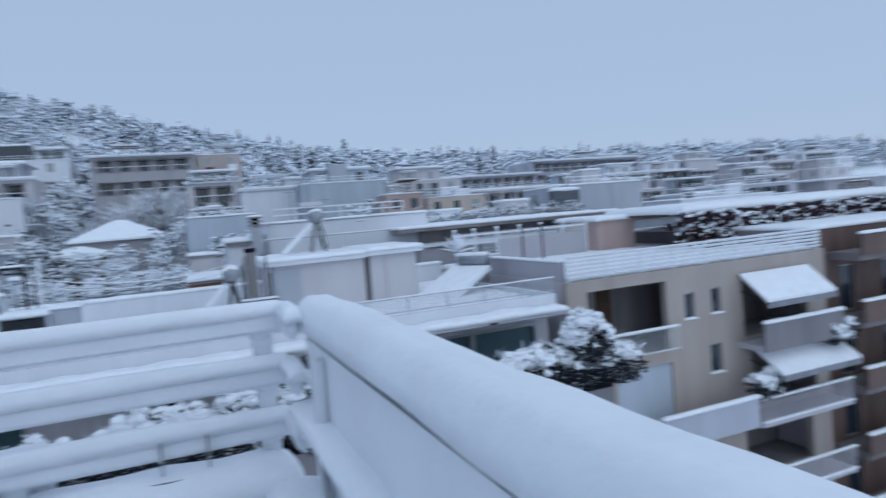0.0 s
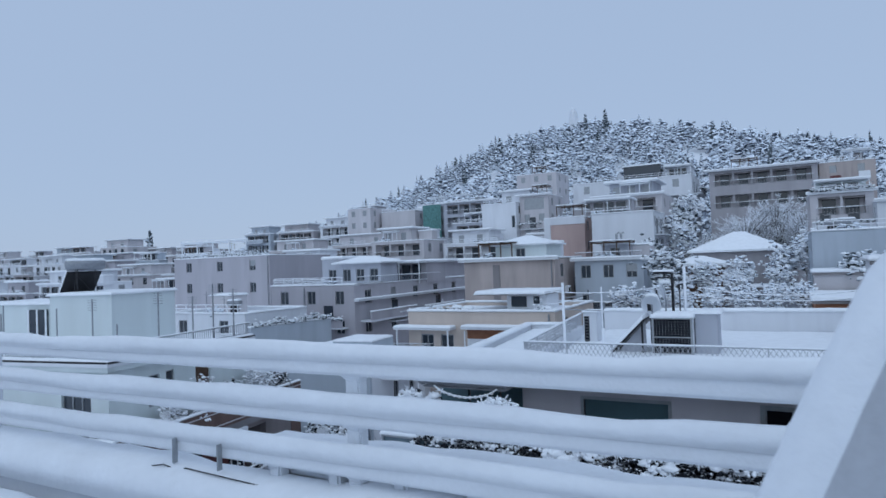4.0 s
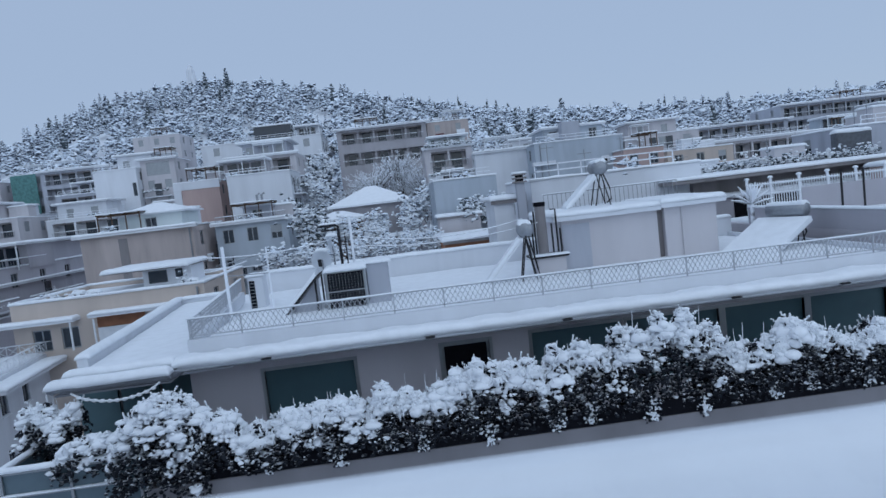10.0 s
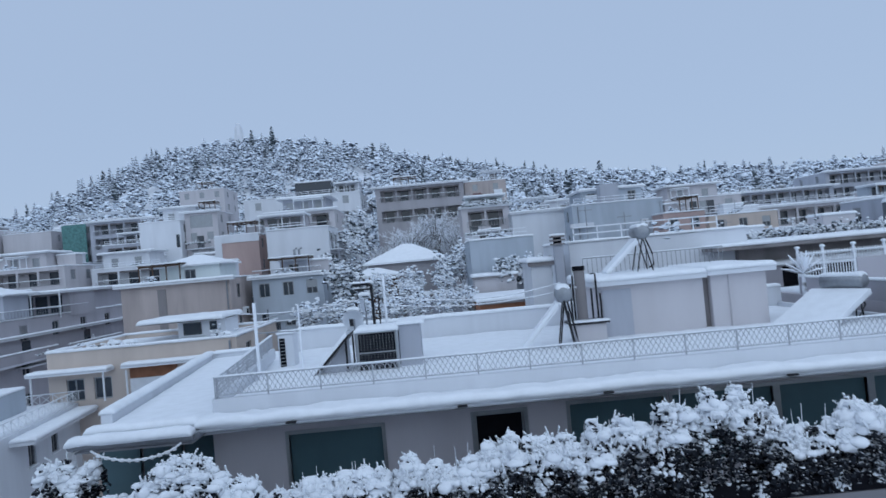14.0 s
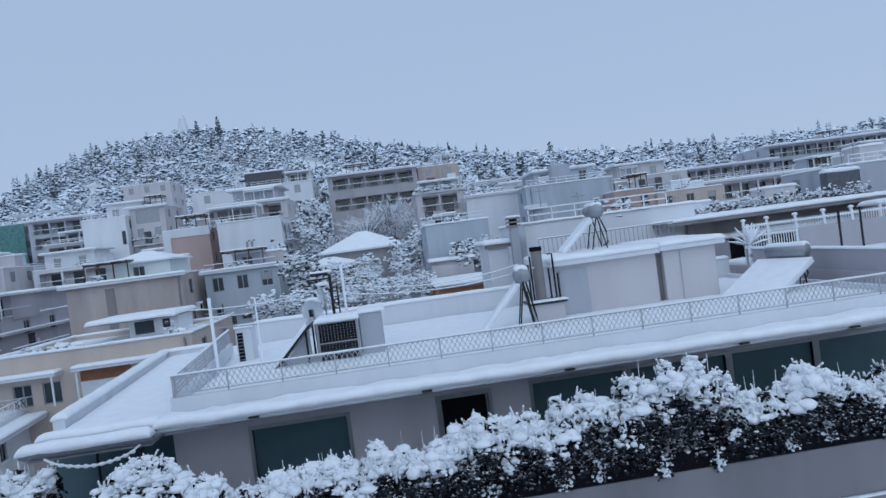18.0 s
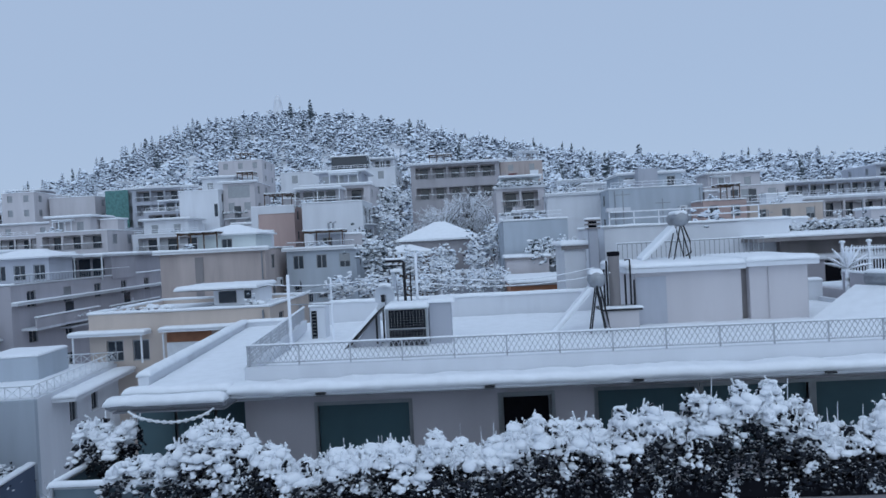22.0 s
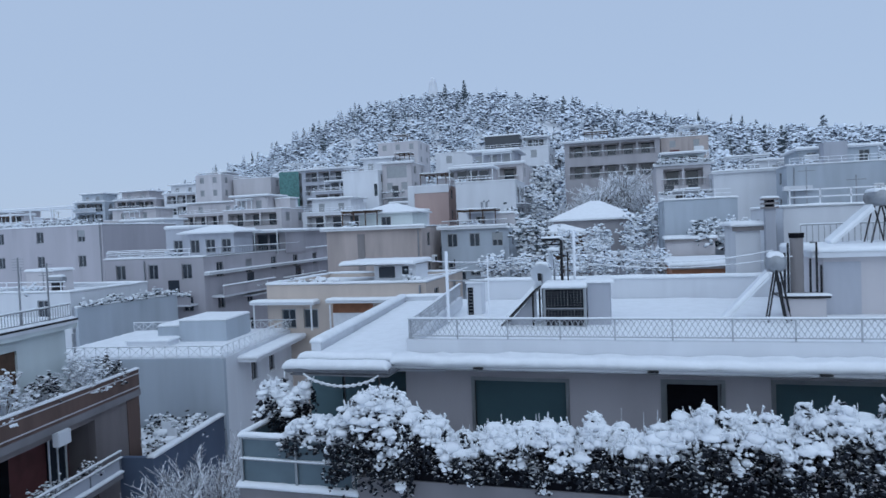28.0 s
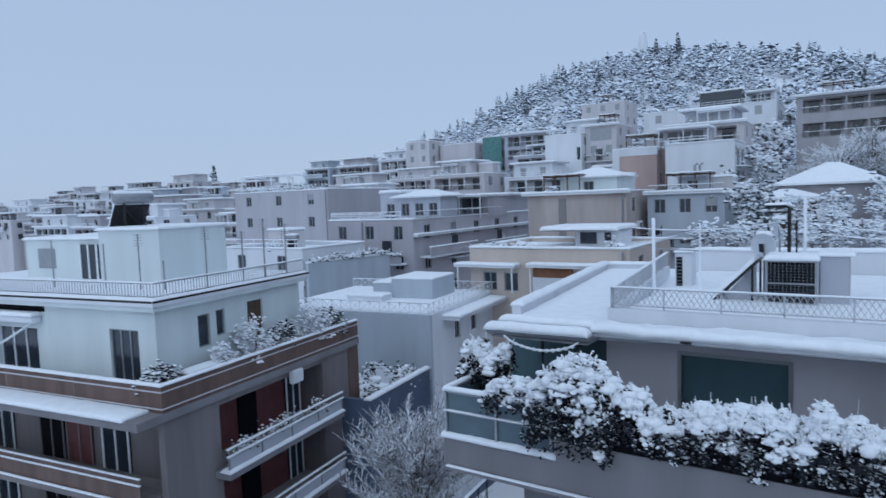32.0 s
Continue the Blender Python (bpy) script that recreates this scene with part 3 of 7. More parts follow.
def penthouse(h, x0, x1, y0, y1, z0, z1, wall=None, over=0.5, wins=2, hip=0.0, pergola=False):
    """A set-back top storey under an overhanging snow-covered slab."""
    holes = []
    for c in range(wins):
        u = x0 + (x1 - x0) * (c + 0.5) / wins
        holes.append((u - 0.55, u + 0.55, z0 + 0.7, min(z1 - 0.3, z0 + 2.1)))
    p = part("penthouse", wall_mesh("y", y0, 0.2, x0, x1, z0, z1, holes), wall or PLASTER, h)
    part("penthouse_wall", boxes((x0, x0 + 0.2, y0 + 0.2, y1, z0, z1), (x1 - 0.2, x1, y0 + 0.2, y1, z0, z1), (x0 + 0.2, x1 - 0.2, y1 - 0.2, y1, z0, z1)), wall or PLASTER, p)
    for a, b, c, d in holes:
        far_window(p, "y", y0, a, b, c, d)
    part("roof_slab", boxes((x0 - over, x1 + over, y0 - over, y1 + over, z1 + 0.002, z1 + 0.14)), PLASTER, p)
    if hip:
        bm = bmesh.new()
        a = [bm.verts.new(v) for v in ((x0 - over, y0 - over, z1 + 0.145), (x1 + over, y0 - over, z1 + 0.145), (x1 + over, y1 + over, z1 + 0.145), (x0 - over, y1 + over, z1 + 0.145))]
        m = (y1 - y0) / 2 + over
        r = [bm.verts.new(v) for v in ((min(x0 - over + m, (x0 + x1) / 2 - 0.2), (y0 + y1) / 2, z1 + 0.15 + hip), (max(x1 + over - m, (x0 + x1) / 2 + 0.2), (y0 + y1) / 2, z1 + 0.15 + hip))]
        for f in ((a[0], a[1], r[1], r[0]), (a[1], a[2], r[1]), (a[2], a[3], r[0], r[1]), (a[3], a[0], r[0]), tuple(reversed(a))):
            bm.faces.new(f)
        part("snow_layer", bm, SNOW, p, "snow-covered hip roof")
    else:
        part("snow_layer", snow_slab(x0 - over, x1 + over, y0 - over, y1 + over, z1 + 0.14, 0.25, 1.0), SNOW, p, "fresh white snow", smooth=True)
    return p


crng = random.Random(5)


def clutter(h, x0, x1, y0, y1, z):
    """What stands on a roof: a stair block, a chimney, an aerial, a boiler."""
    for _ in range(2):
        x, y = crng.uniform(x0 + 1, x1 - 2.2), crng.uniform(y0 + 1.5, y1 - 2.5)
        k = crng.random()
        if k < 0.35:
            w, hh = crng.uniform(1.5, 3), crng.uniform(1.4, 2.3)
            part("stair_block", boxes((x, x + w, y, y + 2, z, z + hh)), PLASTER if k < 0.2 else CREAM, h)
            part("stair_block_snow", snow_slab(x - 0.1, x + w + 0.1, y - 0.1, y + 2.1, z + hh, 0.2, 0.8), SNOW, h, smooth=True)
        elif k < 0.6:
            hh = crng.uniform(1.0, 1.9)
            part("chimney", boxes((x, x + 0.5, y, y + 0.5, z, z + hh)), CONC, h)
            part("chimney_snow", snow_slab(x - 0.05, x + 0.55, y - 0.05, y + 0.55, z + hh, 0.14, 0.3), SNOW, h, smooth=True)
        elif k < 0.8:
            part("boiler_tank", tube(bmesh.new(), [(x, y, z + 1.3), (x + 1.3, y + 0.2, z + 1.3)], 0.28, 10), STEEL, h)
            part("boiler_stand", boxes((x + 0.2, x + 1.1, y, y + 0.2, z, z + 1.05)), IRON, h)
            part("boiler_snow", snow_slab(x, x + 1.3, y - 0.15, y + 0.3, z + 1.5, 0.16, 0.4), SNOW, h, smooth=True)
        hh = crng.uniform(1.8, 3.0)
        part("aerial", boxes((x - 0.6, x - 0.55, y, y + 0.05, z, z + hh), (x - 1.0, x - 0.15, y, y + 0.04, z + hh - 0.25, z + hh - 0.21)), STEEL, h)
    k = crng.random()
    if k < 0.6:
        # a terrace rail standing behind the parapet, its bars white with snow
        bm, ra, rb_ = bmesh.new(), x0 + 0.3, x0 + (x1 - x0) * crng.uniform(0.5, 0.97)
        zr = z + 0.4
        for q in (0.45, 0.8):
            box(bm, ra, rb_, y0 + 0.1, y0 + 0.15, zr + q, zr + q + 0.07)
        for q in range(int((rb_ - ra) / 1.3) + 1):
            box(bm, ra + q * 1.3, ra + q * 1.3 + 0.06, y0 + 0.1, y0 + 0.15, zr - 0.2, zr + 0.85)
        part("roof_rail", bm, TWIG, h, "snow-crusted roof rail")["kind"] = "stuff"
    if k > 0.45:
        # a light pergola over part of the roof
        pa = x0 + (x1 - x0) * crng.uniform(0.1, 0.5)
        pb = min(x1 - 0.4, pa + crng.uniform(3, 5))
        pbm = boxes((pa, pb, y0 + 0.6, y0 + 0.72, z + 2.05, z + 2.2), (pa, pb, y0 + 3.0, y0 + 3.12, z + 2.05, z + 2.2))
        for q in range(4):
            u = pa + (pb - pa - 0.1) * q / 3
            box(pbm, u, u + 0.1, y0 + 0.6, y0 + 0.7, z - 0.1, z + 2.05)
            box(pbm, u, u + 0.1, y0 + 0.4, y0 + 3.3, z + 2.204, z + 2.3)
        part("roof_pergola", pbm, WOOD if k > 0.75 else WHITE, h)["kind"] = "stuff"
        part("pergola_snow", snow_slab(pa, pb, y0 + 0.4, y0 + 3.3, z + 2.3, 0.12, 0.8, 0.5), SNOW, h, smooth=True)
    bx_, by = crng.uniform(x0 + 0.6, x1 - 1.5), y0 + 0.5
    c = [(crng.gauss(bx_, 0.6), crng.gauss(by, 0.15), z + abs(crng.gauss(0.5, 0.25))) for _ in range(40)]
    lumps("roof_foliage", c, [(0.2, 0.16, 0.12)] * 40, PINE, h, seed=int(x0 * 7) % 97 + 3, jitter=0.4)


def H(name, label, x0, x1, y0, y1, z1, wall, *rest, **opts):
    h = city_house(name, label, x0, x1, y0, y1, z1, wall, *rest, **opts)
    clutter(h, x0, x1, y0, y1, z1 - opts.get("parapet", 0.5) + 0.1)
    return h


def drainpipe(h, axis, at, u, z0, z1):
    x = place(axis, at, u, u, -0.1, -0.1, 0, 0)
    part("drainpipe", tube(bmesh.new(), [(x[0], x[2], z0), (x[0], x[2], z1)], 0.07, 6), STEEL, h)


def cooler(h, axis, at, u, z):
    """An air-conditioning unit on brackets, with a dark fan grille and snow on top."""
    c = part("wall_air_conditioner", boxes(place(axis, at, u, u + 0.9, -0.42, -0.06, z, z + 0.65)), WHITE, h)
    part("fan_grille", boxes(place(axis, at, u + 0.12, u + 0.62, -0.435, -0.422, z + 0.1, z + 0.55)), DARK, c)
    part("cooler_snow", snow_slab(*place(axis, at, u, u + 0.9, -0.44, -0.06, 0, 0)[:4], z + 0.65, 0.12, 0.3), SNOW, c, smooth=True)


def hung_balcony(h, axis, at, u0, u1, z, deep=1.2, bars=True, wall=None, plants=True, seed=3):
    """A balcony before a dark door: slab, rail, snow and potted greenery."""
    bl = part("balcony", boxes(place(axis, at, u0, u1, -deep, -0.004, z - 0.16, z)), PLASTER, h)
    n = max(1, int((u1 - u0) / 2.8))
    for q in range(n):
        u = u0 + (u1 - u0) * (q + 0.5) / n
        part("balcony_door", boxes(place(axis, at, u - 0.6, u + 0.6, -0.03, -0.006, z + 0.02, z + 2.15)), GLASS, bl)
    if bars:
        railing(bl, axis, place(axis, at, 0, 0, -deep + 0.05, 0, 0, 0)[2 if axis == "y" else (1 if axis == "x" else 0)], u0, u1, z, 0.95, int((u1 - u0) * 5), STEEL, 0.08, thick=0.03)
    else:
        part("balcony_front", boxes(place(axis, at, u0, u1, -deep, -deep + 0.1, z + 0.004, z + 0.9)), wall or PLASTER, bl)
        part("balcony_snow", snow_slab(*place(axis, at, u0, u1, -deep - 0.03, -deep + 0.13, 0, 0)[:4], z + 0.9, 0.14, 0.5, 0.5), SNOW, bl, smooth=True)
    if plants:
        greenery(bl, axis, place(axis, at, 0, 0, -deep, 0, 0, 0)[2 if axis == "y" else (1 if axis == "x" else 0)], u0, u1, z + 0.75, 0.3, seed)
    return bl


def greenery(h, axis, at, u0, u1, z, size, seed, n=0):
    """A run of small plants buried in snow."""
    rng = random.Random(seed)
    n = int(1.9 * (n or (u1 - u0) * 16))
    dark, white = [], []
    for k in range(n):
        u = rng.uniform(u0, u1)
        x = place(axis, at, u, u, rng.gauss(-0.05, 0.18), 0, 0, 0)
        zz = z + abs(rng.gauss(0, size)) * (0.6 + 0.6 * noise.noise((u * 0.8, seed, 0)))
        p = (x[1] if axis == "x" else x[0], x[2], zz)
        (dark if k % 5 < 2 else white).append(p if k % 5 < 2 else (p[0], p[1], p[2] + 0.08))
    lumps("greenery", dark, [(0.1, 0.1, 0.09)] * len(dark), CYPR, h, "dark leaves", seed=seed, jitter=0.5)
    lumps("greenery_snow", white, [(0.105, 0.105, 0.07)] * len(white), SNOW, h, "snow on the plants", seed=seed + 1, jitter=0.4, smooth=True)


def canopy(h, x0, x1, y0, y1, z, top, wall, rail=True):
    """A roof terrace room: dark glazed recess under a wide thin slab on posts."""
    c = part("roof_canopy", boxes((x0, x1, y0, y1, top - 0.14, top)), PLASTER, h)
    part("canopy_snow", snow_slab(x0, x1, y0, y1, top, 0.2, 0.8, 0.35), SNOW, c, smooth=True)
    part("back_wall", boxes((x0 + 0.3, x1 - 0.3, y0 + 2.2, y1 - 0.1, z, top - 0.142)), wall, c)
    for q in range(3):
        u = x0 + 0.8 + (x1 - x0 - 1.6) * q / 3
        part("glazed_door", boxes((u, u + (x1 - x0 - 1.6) / 3 - 0.3, y0 + 2.12, y0 + 2.195, z + 0.1, top - 0.35)), GLASS, c)
    for u in (x0 + 0.1, (x0 + x1) / 2, x1 - 0.2):
        part("post", boxes((u, u + 0.1, y0 + 0.1, y0 + 0.2, z, top - 0.142)), WHITE, c)
    if rail:
        railing(c, "y", y0 + 0.05, x0, x1, z + 0.1, 0.9, int((x1 - x0) * 4), STEEL, 0.07, thick=0.03)


b = H("house", "stained beige plaster house with a white penthouse", -29.3, -19.1, 60, 70, 20.2, BEIGE, 2, 1, 2, blank=True, slab=0.5)
part("chimney_shaft", boxes((-25.9, -25.1, 59.93, 59.99, 14, 19.7)), CONC, b, "dark stained vent shaft")
penthouse(b, -26.4, -20.6, 62, 67, 19.7, 21.7, MINT, 0.5, 1, 1.0)
cooler(b, "x", -19.1, 63.0, 16.5)
hung_balcony(b, "x", -19.1, 65.5, 69, 15.9, 1.0, True, seed=31)
drainpipe(b, "y", 60, -19.4, 12, 20.0)
b = city_house("house", "low tan house with a flat snowy roof and an orange shutter", -24.4, -12.6, 40, 50, 16.45, YELLOW, 2, 1, 2, blank=True, band=False,
               holes=[(-23.3, -22.2, 13.4, 14.75), (-21.6, -20.5, 13.4, 14.75)])
for x0, x1, z in ((-25.2, -20.3, 15.3), (-19.4, -13.2, 15.4)):
    part("ledge", boxes((x0, x1, 39.0, 39.99, z - 0.15, z)), PLASTER, b)
    snow_on(b, x0, x1, 39.0, 39.98, z, 0.18, 0.5, name="ledge_snow")
part("shutter", boxes((-19.3, -16.4, 39.9, 39.985, 14.5, 15.2)), TERRA, b, "faded orange roller shutter")
part("screen", boxes((-19.3, -16.4, 39.86, 39.985, 13.4, 14.48)), WHITE, b, "white terrace screen")
for x in (-25.0, -20.6, -19.2):
    part("prop", boxes((x, x + 0.08, 39.1, 39.2, 13.4, 15.15)), WHITE, b)
p = part("roof_room", boxes((-18.6, -15.2, 46, 49, 15.9, 17.45)), PLASTER, b, "white roof room")
part("window", boxes((-18.2, -16.9, 45.95, 45.99, 16.35, 17.2), (-16.3, -15.8, 45.95, 45.99, 16.6, 17.2)), GLASS, p)
part("canopy_snow", snow_slab(-20.9, -14.9, 44.6, 49.4, 17.45, 0.28, 0.6), SNOW, p, smooth=True)
part("canopy", boxes((-20.8, -15.0, 44.7, 49.3, 17.36, 17.448)), CONC, p)
for x, y in ((-22, 43), (-20.5, 42), (-14.2, 42)):
    part("planter", boxes((x, x + 0.5, y, y + 0.4, 15.95, 16.5)), CONC, b)
    part("planter_snow", snow_slab(x - 0.1, x + 0.6, y - 0.1, y + 0.5, 16.5, 0.25, 0.2, 0.6), SNOW, b, smooth=True)
drainpipe(b, "y", 40, -13.0, 10, 16.3)
cooler(b, "x", -12.6, 42.0, 14.2)
greenery(b, "y", 41.5, -23.5, -19.5, 16.1, 0.35, 33, 60)
greenery(b, "y", 42.0, -15.0, -13.2, 16.1, 0.4, 34, 40)
b = H("house", "long dusty pink apartment house with roof railings", -47.8, -36.8, 50, 84, 18.2, PINK, 3, 3, 7)
railing(b, "y", 50.1, -47.6, -40.5, 18.25, 0.6, 40, PLASTER, 0.07, thick=0.03)
canopy(b, -42.4, -36.4, 62.5, 69.5, 17.9, 20.4, PINK)
hung_balcony(b, "y", 50, -42.6, -37.6, 14.0, 1.1, False, PINK, True, 35)
hung_balcony(b, "x", -36.8, 56, 59, 14.1, 1.0, True, None, True, 36)
hung_balcony(b, "x", -36.8, 66, 69, 14.1, 1.0, True, None, True, 37)
drainpipe(b, "y", 50, -43.2, 9, 18)
greenery(b, "y", 51, -47, -41, 18.0, 0.35, 38)
penthouse(b, -47.2, -44.2, 58, 66, 17.7, 21.0, GREY, 0.1, 1)
penthouse(b, -43.8, -38.2, 57, 60.5, 17.7, 20.4, GREY, 0.7, 3, 0.7)
penthouse(b, -46, -38.0, 70, 80, 17.7, 20.3, PINK, 0.8, 3)
for y0, y1, z in ((51, 60, 14.6), (62, 72, 14.4), (74, 82, 14.6)):
    bl = part("balcony", boxes((-36.79, -35.5, y0, y1, z - 0.2, z)), PLASTER, b)
    part("balcony_front", boxes((-35.6, -35.45, y0, y1, z + 0.004, z + 0.85)), PINK, bl)
    part("balcony_snow", snow_slab(-35.65, -35.4, y0, y1, z + 0.85, 0.12, 0.6), SNOW, bl, smooth=True)
railing(b, "x", -36.75, 50.5, 68, 18.3, 0.7, 40, STEEL, 0.06, thick=0.03)
part("terrace_wall", boxes((-36.795, -36.3, 50, 83, 16.55, 16.75)), PLASTER, b)
part("terrace_snow", snow_slab(-36.79, -36.25, 50, 83, 16.75, 0.14, 0.8), SNOW, b, smooth=True)
b = H("house", "pink-grey house with a roof pergola", -78, -59.3, 62, 75, 22.0, PINK, 2, 3, 2, side_blank=True)
for i in range(5):
    part("pergola_post", boxes((-77 + i * 3.2, -76.85 + i * 3.2, 62.5, 62.65, 22.02, 24.2)), WHITE, b)
part("pergola_beam", boxes((-77.2, -63.8, 62.45, 62.7, 24.2, 24.4)), WHITE, b)
snow_on(b, -77.2, -63.8, 62.4, 62.75, 24.4, 0.12)
for i in range(3):
    part("pergola_cross_beam", boxes((-76 + i * 4.2, -75.88 + i * 4.2, 62.7, 66.5, 24.2, 24.34)), WHITE, b)
greenery(b, "y", 62.6, -77, -60, 22.1, 0.4, 39)
drainpipe(b, "y", 62, -59.6, 12, 22)
b = H("house", "white flat-roofed house under snow", -50, -39.6, 38, 46, 16.3, PLASTER, 2, 2, 1)
pw = thing("planter_wall", "rough grey planter wall crusted with snow, plants along its top", "wall", (-39.1, 37.8, 0), turn=-10.5)
part("wall", boxes((0, 0.35, 0, 9, 9, 15.2)), BLUEGREY, pw)
part("wall_snow", snow_slab(0, 0.35, 0, 9, 15.2, 0.14, 0.4, 0.6), SNOW, pw, smooth=True)
greenery(pw, "x", 0.2, 0.3, 8.8, 15.25, 0.35, 41, 150)
b = H("house", "white apartment block with a blank gable and side balconies", -49.8, -42.8, 110, 122, 31, PLASTER, 3, 1, 3, blank=True)
penthouse(b, -46.8, -41, 113, 121, 30.5, 33.4, PLASTER, 0.6, 2)
part("corner_window", boxes((-43.6, -43.0, 109.97, 109.995, 26.4, 28.6)), GLASS, b)
b = H("house", "white balcony wing beside the blank gable", -42.7, -37.0, 112, 121, 32.3, CREAM, 3, 2, 2, loggia=(0,), slab=0.7)
part("loggia_back", boxes((-41.6, -38.1, 112.9, 113.0, 29.6, 31.6)), RUST, b, "dark red loggia wall")
hung_balcony(b, "y", 112, -42.4, -38.0, 26.0, 1.2, True, None, True, 43)
b = H("house", "beige house with a low gable among the pines", -58, -47.5, 150, 160, 41.6, CREAM, 2, 3, 2)
b = H("house", "tall beige apartment block with shutters", -96.5, -89.6, 130, 142, 34.6, CREAM, 4, 2, 3)
b = H("house", "beige apartment block with grey shutters", -89, -79, 134, 146, 33.5, CREAM, 3, 3, 2, blank=True)
b = H("house", "house wrapped in green scaffold netting", -76.3, -70.2, 135, 147, 34.5, GREY, 3, 2, 2)
part("scaffold_net", boxes((-76.5, -71.5, 133.6, 133.7, 26, 34.4)), GREEN, b, "green scaffold net")
b = H("house", "grey apartment block with stacked balconies", -69.8, -56, 132, 144, 34.3, GREY, 4, 4, 2, loggia=(0, 1, 2), slab=0.6)
b = H("house", "white house with a blank front wall", -21.8, -13.6, 85, 94, 26.0, PLASTER, 2, 2, 3, blank=True)
for k, z in enumerate((23.0, 20.2)):
    hung_balcony(b, "x", -13.6, 86, 92.5, z, 1.2, True, None, k == 0, 44 + k)
canopy(b, -23.2, -16.8, 86.5, 91, 25.6, 28.2, WARM)
b = H("house", "terraced white house with dark pergolas", -24, -14, 95, 105, 29.2, CREAM, 2, 4, 2, loggia=(0,), slab=0.5)
penthouse(b, -22, -15.5, 97, 104, 28.7, 31.3, GREY, 0.8, 3)
b = H("house", "white villa with a dark glazed top floor", -34, -12.5, 118, 130, 34.2, PLASTER, 2, 4, 2, loggia=(1,))
part("glazed_box", soft_box(-24.5, -17.8, 119, 124, 33.8, 36.8, 0.05), GLASS, b, "dark glazed room")
snow_on(b, -24.7, -17.6, 118.8, 124.2, 36.8, 0.25, 1)
for k, z in enumerate((31.0, 28.2)):
    hung_balcony(b, "x", -12.5, 119, 127, z, 1.4, True, None, True, 46 + k)
canopy(b, -17.4, -12.6, 119, 126, 33.9, 36.2, PLASTER)
b = H("house", "large two-storey villa with a long loggia", -9.8, 6.9, 120, 134, 34.6, WARM, 2, 5, 3, fh=3.9, loggia=(0, 1), slab=0.8)
b = H("house", "beige wing of the large villa with few windows", 7.1, 15, 121, 134, 34.4, BEIGE, 2, 2, 2, win=(1.0, 1.2))
part("chimney", soft_box(12.4, 13.6, 124, 125, 34, 36, 0.05), CONC, b)
part("wing_window", boxes((8.6, 10.2, 120.97, 120.995, 30.6, 32.2)), RUST, b)
part("wing_cooler", boxes((12.6, 14.2, 120.7, 120.99, 31.4, 32.6)), WHITE, b, "white wall unit")
b = H("house", "salmon house with a lean-to roof", -30.3, -24.2, 90, 98, 26.2, SALMON, 2, 2, 2, blank=True)
part("white_frame", boxes((-30.4, -24.1, 89.9, 89.995, 25.2, 26.2), (-30.4, -29.4, 89.9, 89.995, 18, 25.196)), PLASTER, b, "white painted border")
b = H("house", "pale blue-grey house with a rounded bay", -18.2, -11.1, 64, 74, 19.9, BLUEGREY, 2, 3, 2, slab=0.4)
penthouse(b, -16, -13.2, 67, 70, 19.4, 21.4, GREY, 0.2, 1)
railing(b, "y", 63.7, -18.0, -11.2, 19.95, 0.7, 30, STEEL, 0.06, thick=0.03)
part("screen", boxes((-16.8, -11.6, 63.9, 63.985, 15.4, 18.0)), BLUEGREY, b, "pale drawn balcony screen")
hung_balcony(b, "y", 64, -18.0, -11.3, 14.6, 1.3, True, None, False, 48)
for u in (-14.6, -14.1):
    part("flue", tube(bmesh.new(), [(u, 68, 21.5), (u, 68, 22.6), (u + 0.3, 68, 22.75)], 0.13, 8), STEEL, b)
b = H("house", "white modern house with wide terraces", 11, 19.2, 85, 95, 25.4, PLASTER, 2, 2, 2, blank=True, slab=0.3)
b = H("house", "pale blue-grey apartment block", 18, 29.5, 80, 92, 25.4, BLUEGREY, 3, 3, 2, blank=True)
penthouse(b, 20, 28, 83, 90, 24.9, 27.3, BLUEGREY, 0.4, 3)
for k, z in enumerate((22.6, 19.6)):
    part("white_terrace", boxes((17.5, 20.4, 79.2, 79.995, z, z + 0.5)), PLASTER, b)
cooler(b, "y", 80, 26.5, 22.2)
drainpipe(b, "y", 80, 18.7, 12, 25.2)
part("roof_box", soft_box(22, 24.4, 81, 83, 25.3, 27.9, 0.05), GREY, b)
b = H("house", "house with a blank blue-grey wall", 3.6, 9.6, 60, 70, 21.6, BLUEGREY, 2, 2, 2, blank=True)
b = H("house", "cream house with shaded balconies", 4.5, 11.2, 89, 99, 27.0, CREAM, 3, 2, 2, loggia=(0, 1), slab=0.4)
hung_balcony(b, "y", 89, 4.6, 13.5, 22.4, 1.8, False, PLASTER, True, 50)
canopy(b, 5.0, 11.0, 89.4, 94, 26.6, 28.6, MINT)
greenery(b, "y", 88.6, 4.6, 11.2, 27.2, 0.35, 51)
b = H("house", "small white block behind the roof terrace", 7.4, 17, 34, 42, 20.3, PLASTER, 1, 2, 2, blank=True)
b = H("house", "long grey apartment building with dark loggias", 52, 84, 131, 143, 28.3, GREY, 3, 10, 2, loggia=(0, 1), slab=0.9)
b = H("house", "dark grey apartment building on the ridge", 85, 118, 135, 147, 31.4, GREY, 3, 9, 2, loggia=(0, 1), slab=0.9)
b = H("house", "small orange plaster house under snow", 28, 33, 76, 84, 23.2, SALMON, 1, 2, 2, side_blank=True)
b = H("house", "yellow house with a pitched roof", 36, 45, 82, 90, 22.6, YELLOW, 2, 3, 2)
b = H("house", "pale house with roof plants", 46, 64, 90, 100, 23.4, CREAM, 2, 5, 2, loggia=(0,), slab=0.5)
